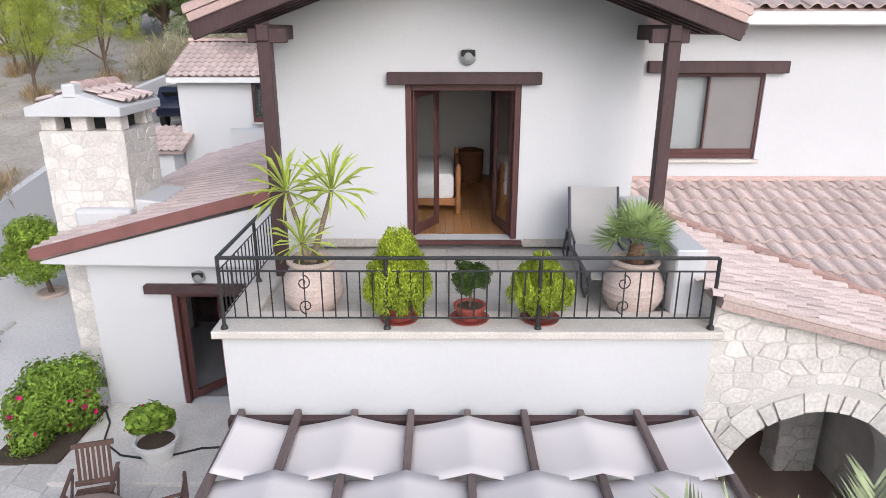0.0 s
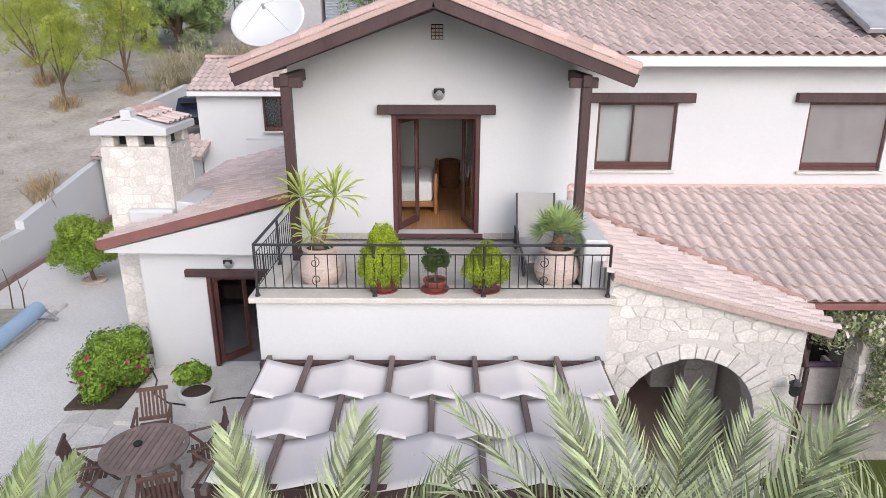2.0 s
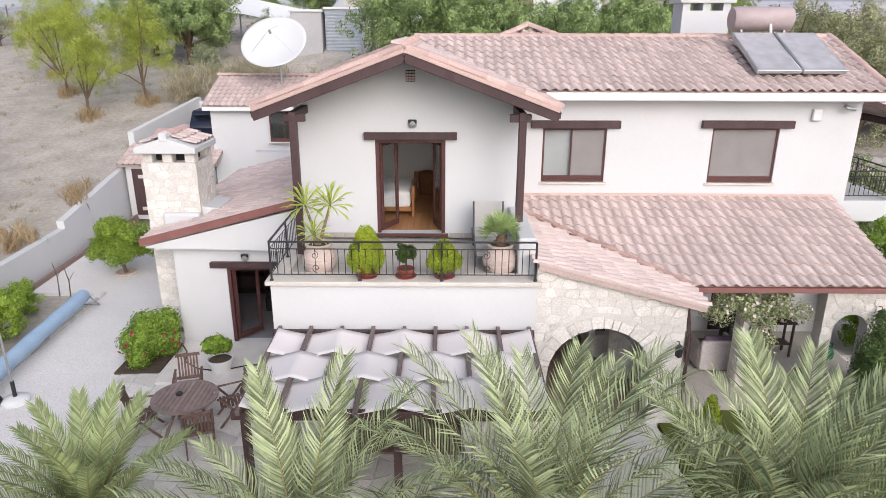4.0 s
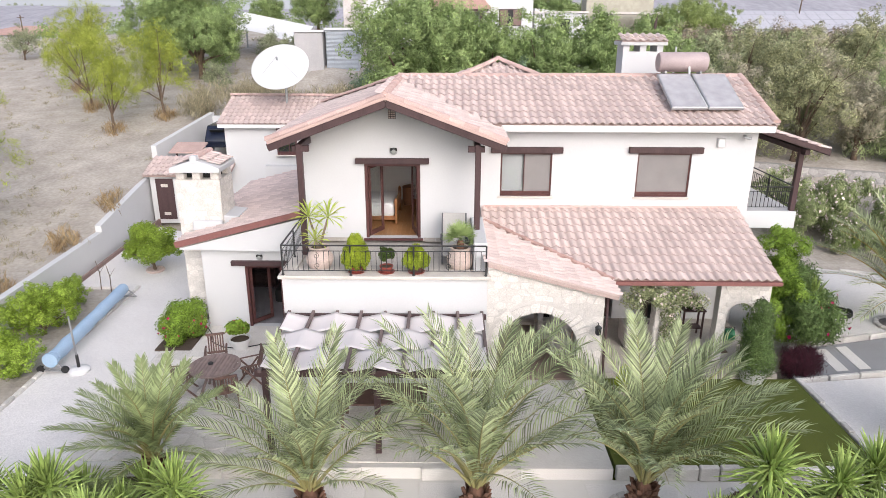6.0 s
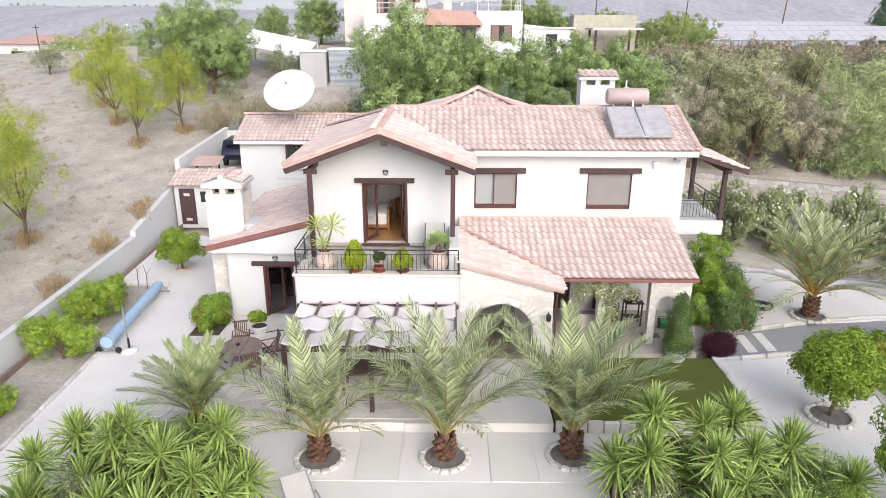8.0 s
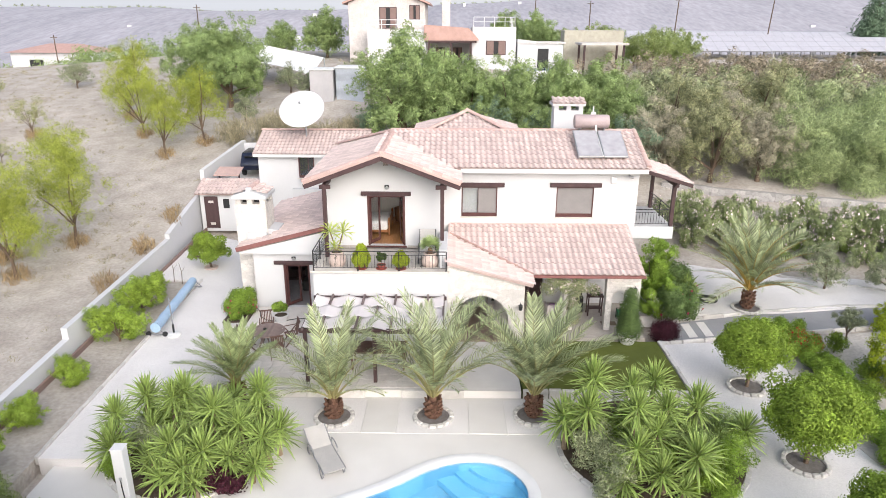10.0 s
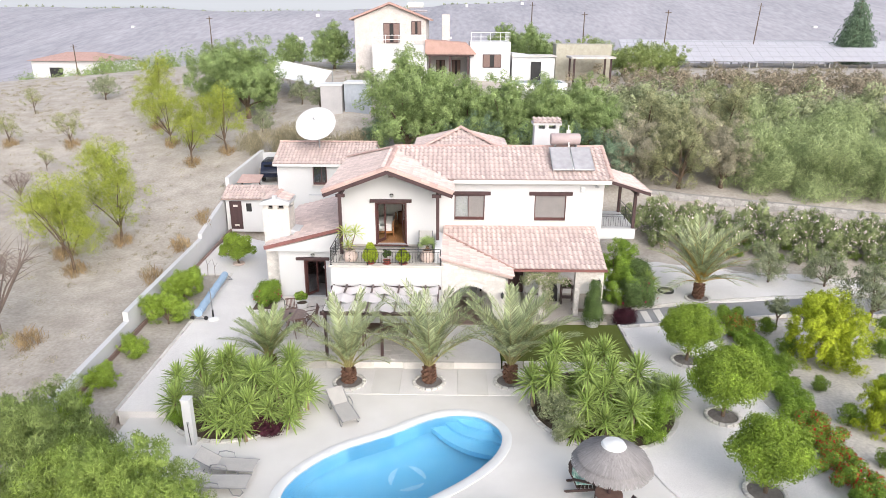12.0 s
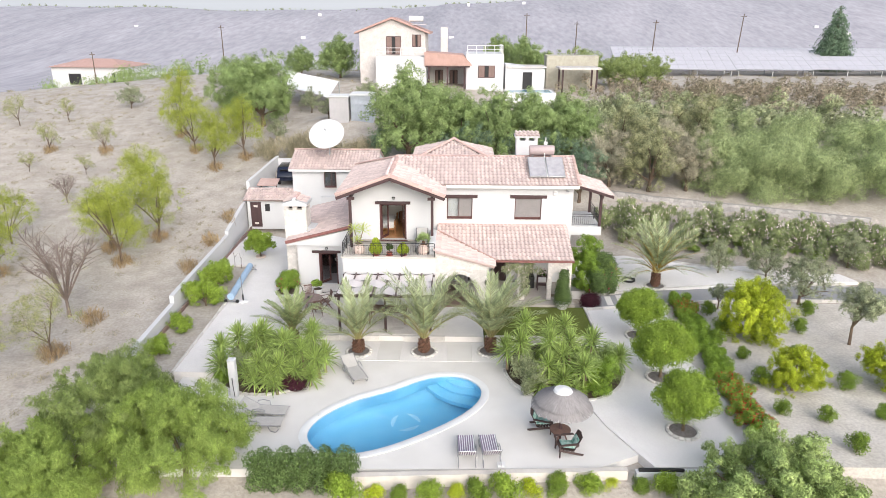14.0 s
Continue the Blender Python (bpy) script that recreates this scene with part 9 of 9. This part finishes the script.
part("crown", leaf_mesh("fir_crown", L_BLUE, 441, 5000, [(0.2 * math.sin(k * 2), 0.2 * math.cos(k * 2), 1.0 + 0.62 * k, 2.4 - 0.2 * k) for k in range(11)], 0.45, 0.3, 0.5, 0.3), None, cy)
sail = thing("shade_sail", "white shade sail stretched over a parked car", "shade sail")
SV, SF = [], []
for j in range(9):
    for i in range(13):
        u, v = i / 12, j / 8
        SV.append((-15.6 + 5.6 * u + 0.3 * v, 35.0 + 5.2 * v - 0.8 * math.sin(math.pi * u) * (1 - v), 8.3 - 0.45 * math.sin(math.pi * u) * math.sin(math.pi * v) + 0.35 * math.sin(math.pi * u) * (1 - v) + 1.3 * v - 1.1 * u))
for j in range(8):
    for i in range(12):
        q = j * 13 + i
        SF.append((q, q + 1, q + 14, q + 13))
part("canvas", raw("canvas", SV, SF, WHITE, True), WHITE, sail)
for q in (0, 12, 104, 116):
    x, y, z = SV[q]
    bm = B(); tube(bm, [(x, y, z_at(x, y) - 0.3), (x, y, z)], 0.07, 8); part("mast", bm, STEEL, sail)
CORR = mat("corrugated_steel", (0.46, 0.49, 0.53), (0.40, 0.43, 0.47), 0.4, 3, 40, 0.05, metal=0.3)
TANKGREY = mat("pale_grey_sheet", (0.46, 0.445, 0.455), (0.41, 0.40, 0.41), 0.7, 2, 30, 0.05)
tk = thing("water_tank", "pale rendered tank beside the trees", "tank")
bm = B(); box(bm, -8.3, -6.5, 26.3, 28.3, 3.5, 8.2); bevel(bm, 0.04); part("body", bm, TANKGREY, tk)
bm = B(); box(bm, -8.4, -6.4, 26.2, 28.4, 8.2, 8.32); part("lid", bm, WHITE, tk)
ct = thing("corrugated_shed", "small corrugated steel shed with a flat lid", "shed")
bm = B()
rings = []
for k in range(85):
    o = 0.03 * (k % 2)
    rings.append([bm.verts.new((x, y, 5.0 + 0.04 * k)) for x, y in ((-6.32 - o, 26.6 - o), (-4.3 + o, 26.6 - o), (-4.3 + o, 29.0 + o), (-6.32 - o, 29.0 + o))])
for r0, r1 in zip(rings, rings[1:]):
    for q in range(4):
        bm.faces.new((r0[q], r0[(q + 1) % 4], r1[(q + 1) % 4], r1[q]))
part("shell", bm, CORR, ct)
bm = B(); box(bm, -6.42, -4.2, 26.5, 29.1, 8.34, 8.46); part("lid", bm, WHITE, ct)
car = thing("parked_car", "dark blue parked car behind the wall", "car", at=pose(-10.0, 17.6, 2.35, 0, 0, 95))
PAINT = mat("dark_blue_paint", (0.012, 0.016, 0.035), (0.016, 0.02, 0.04), 0.25, 2, 60, 0.0, spec=0.6)
bm = B(); wallface(bm, [(-2.1, 0.45), (2.1, 0.45), (2.15, 0.85), (1.1, 0.95), (0.6, 1.42), (-1.4, 1.45), (-2.0, 0.98), (-2.15, 0.8)], -0.85, 0.85); bevel(bm, 0.06, 2); part("body", bm, PAINT, car, smooth=True)
bm = B(); wallface(bm, [(-1.75, 0.98), (0.85, 0.98), (0.5, 1.36), (-1.35, 1.38)], -0.87, 0.87); part("side_glass", bm, BLACK, car)
bm = B(); box(bm, -0.02, 0.02, -0.62, 0.62, -0.2, 0.2, pose(-1.78, 0, 1.2, 0, -52, 0)); part("rear_window", bm, BLACK, car)
for x in (-1.3, 1.3):
    for y in (-0.8, 0.8):
        bm = B(); tube(bm, [(x, y - 0.1, 0.32), (x, y + 0.1, 0.32)], 0.32, 20); part("wheel", bm, BLACK, car)
bm = B(); box(bm, -11.4, -8.8, 14.6, 19.0, -0.3, 2.35); structure("parking_terrace", bm, CONCRETE, "raised concrete parking terrace behind the outhouse", "terrace")


# ---- crazy paving of the terrace: uneven slabs on a jittered grid, each its own piece ----
PG_ = random.Random(9)
paved = thing("crazy_paving", "uneven pale flagstones of the terrace", "paving", "", "structure")
NX, NY, X0, Y0, SX, SY = 18, 14, -6.55, -5.65, 0.46, 0.44
knots = {(i, j): (X0 + i * SX + (PG_.uniform(-0.15, 0.15) if 0 < i < NX else 0), Y0 + j * SY + (PG_.uniform(-0.14, 0.14) if 0 < j < NY else 0)) for i in range(NX + 1) for j in range(NY + 1)}
for i in range(NX):
    for j in range(NY):
        q = [knots[i, j], knots[i + 1, j], knots[i + 1, j + 1], knots[i, j + 1]]
        cx, cy = sum(p[0] for p in q) / 4, sum(p[1] for p in q) / 4
        if -5.75 < cx < -2.5 and cy > -1.35 or cx > 1.75 or cx > -2.5 and cy > -2.9 or cx < -5.7 and cy > -0.8:
            continue
        top = PG_.uniform(-0.004, 0.006) - 0.012
        verts = [(cx + (x - cx) * k, cy + (y - cy) * k, z) for k, z in ((0.965, -0.035), (0.965, top - 0.006), (0.93, top)) for x, y in q]
        faces = [(a, (a + 1) % 4, 4 + (a + 1) % 4, 4 + a) for a in range(4)] + [(4 + a, 4 + (a + 1) % 4, 8 + (a + 1) % 4, 8 + a) for a in range(4)] + [(8, 9, 10, 11)]
        part("flagstone", raw("flagstone", verts, faces, SLAB), SLAB, paved)


# ---- specks on the far hillside ----
hr = np.random.RandomState(91)
bm = B()
for k in range(12):
    x, y = hr.uniform(-1500, 1700), hr.uniform(1500, 2450)
    z, w, h = z_at(x, y), hr.uniform(5, 13), hr.uniform(4, 7)
    box(bm, x - w / 2, x + w / 2, y - 5, y + 5, z - 3, z + h)
tagged(new("far_village", mesh_of("far_village", bm, WHITE)), "scattered white houses on the far hillside", "village", "", "stuff")
stuff("hill_scrub", L_OLIVE, 92, 6000, [(x, y, z_at(x, y) + 2, r) for x, y, r in zip(hr.uniform(-1900, 1900, 260), hr.uniform(2380, 2520, 260), hr.uniform(2, 7, 260))], "dark scrub patches on the far hillside", "scrub", leaf=3.2, aspect=0.6, shell=0.2, stretch_z=0.9)


EDGE_TILE = mat("reddish_edge_tile", (0.46, 0.31, 0.27), (0.38, 0.25, 0.22), 0.85, 4, 40, 0.3, "object", 0.15)
# cut tile ends where the veranda roof meets the arch roof
for k in range(17):
    xa, xb = 2.45 + 0.185 * k, 2.45 + 0.185 * (k + 1)
    pts = []
    for x in (xa, xb):
        y = (ROOF2(x) - 2.58) / 0.345 - 1.7
        pts.append((x + 0.03, y + 0.02, ROOF2(x) + 0.055 + 0.012 * (k % 2)))
    bm = B(); tube(bm, pts, [0.052, 0.066], 10); part("edge_tile", bm, EDGE_TILE, villa)
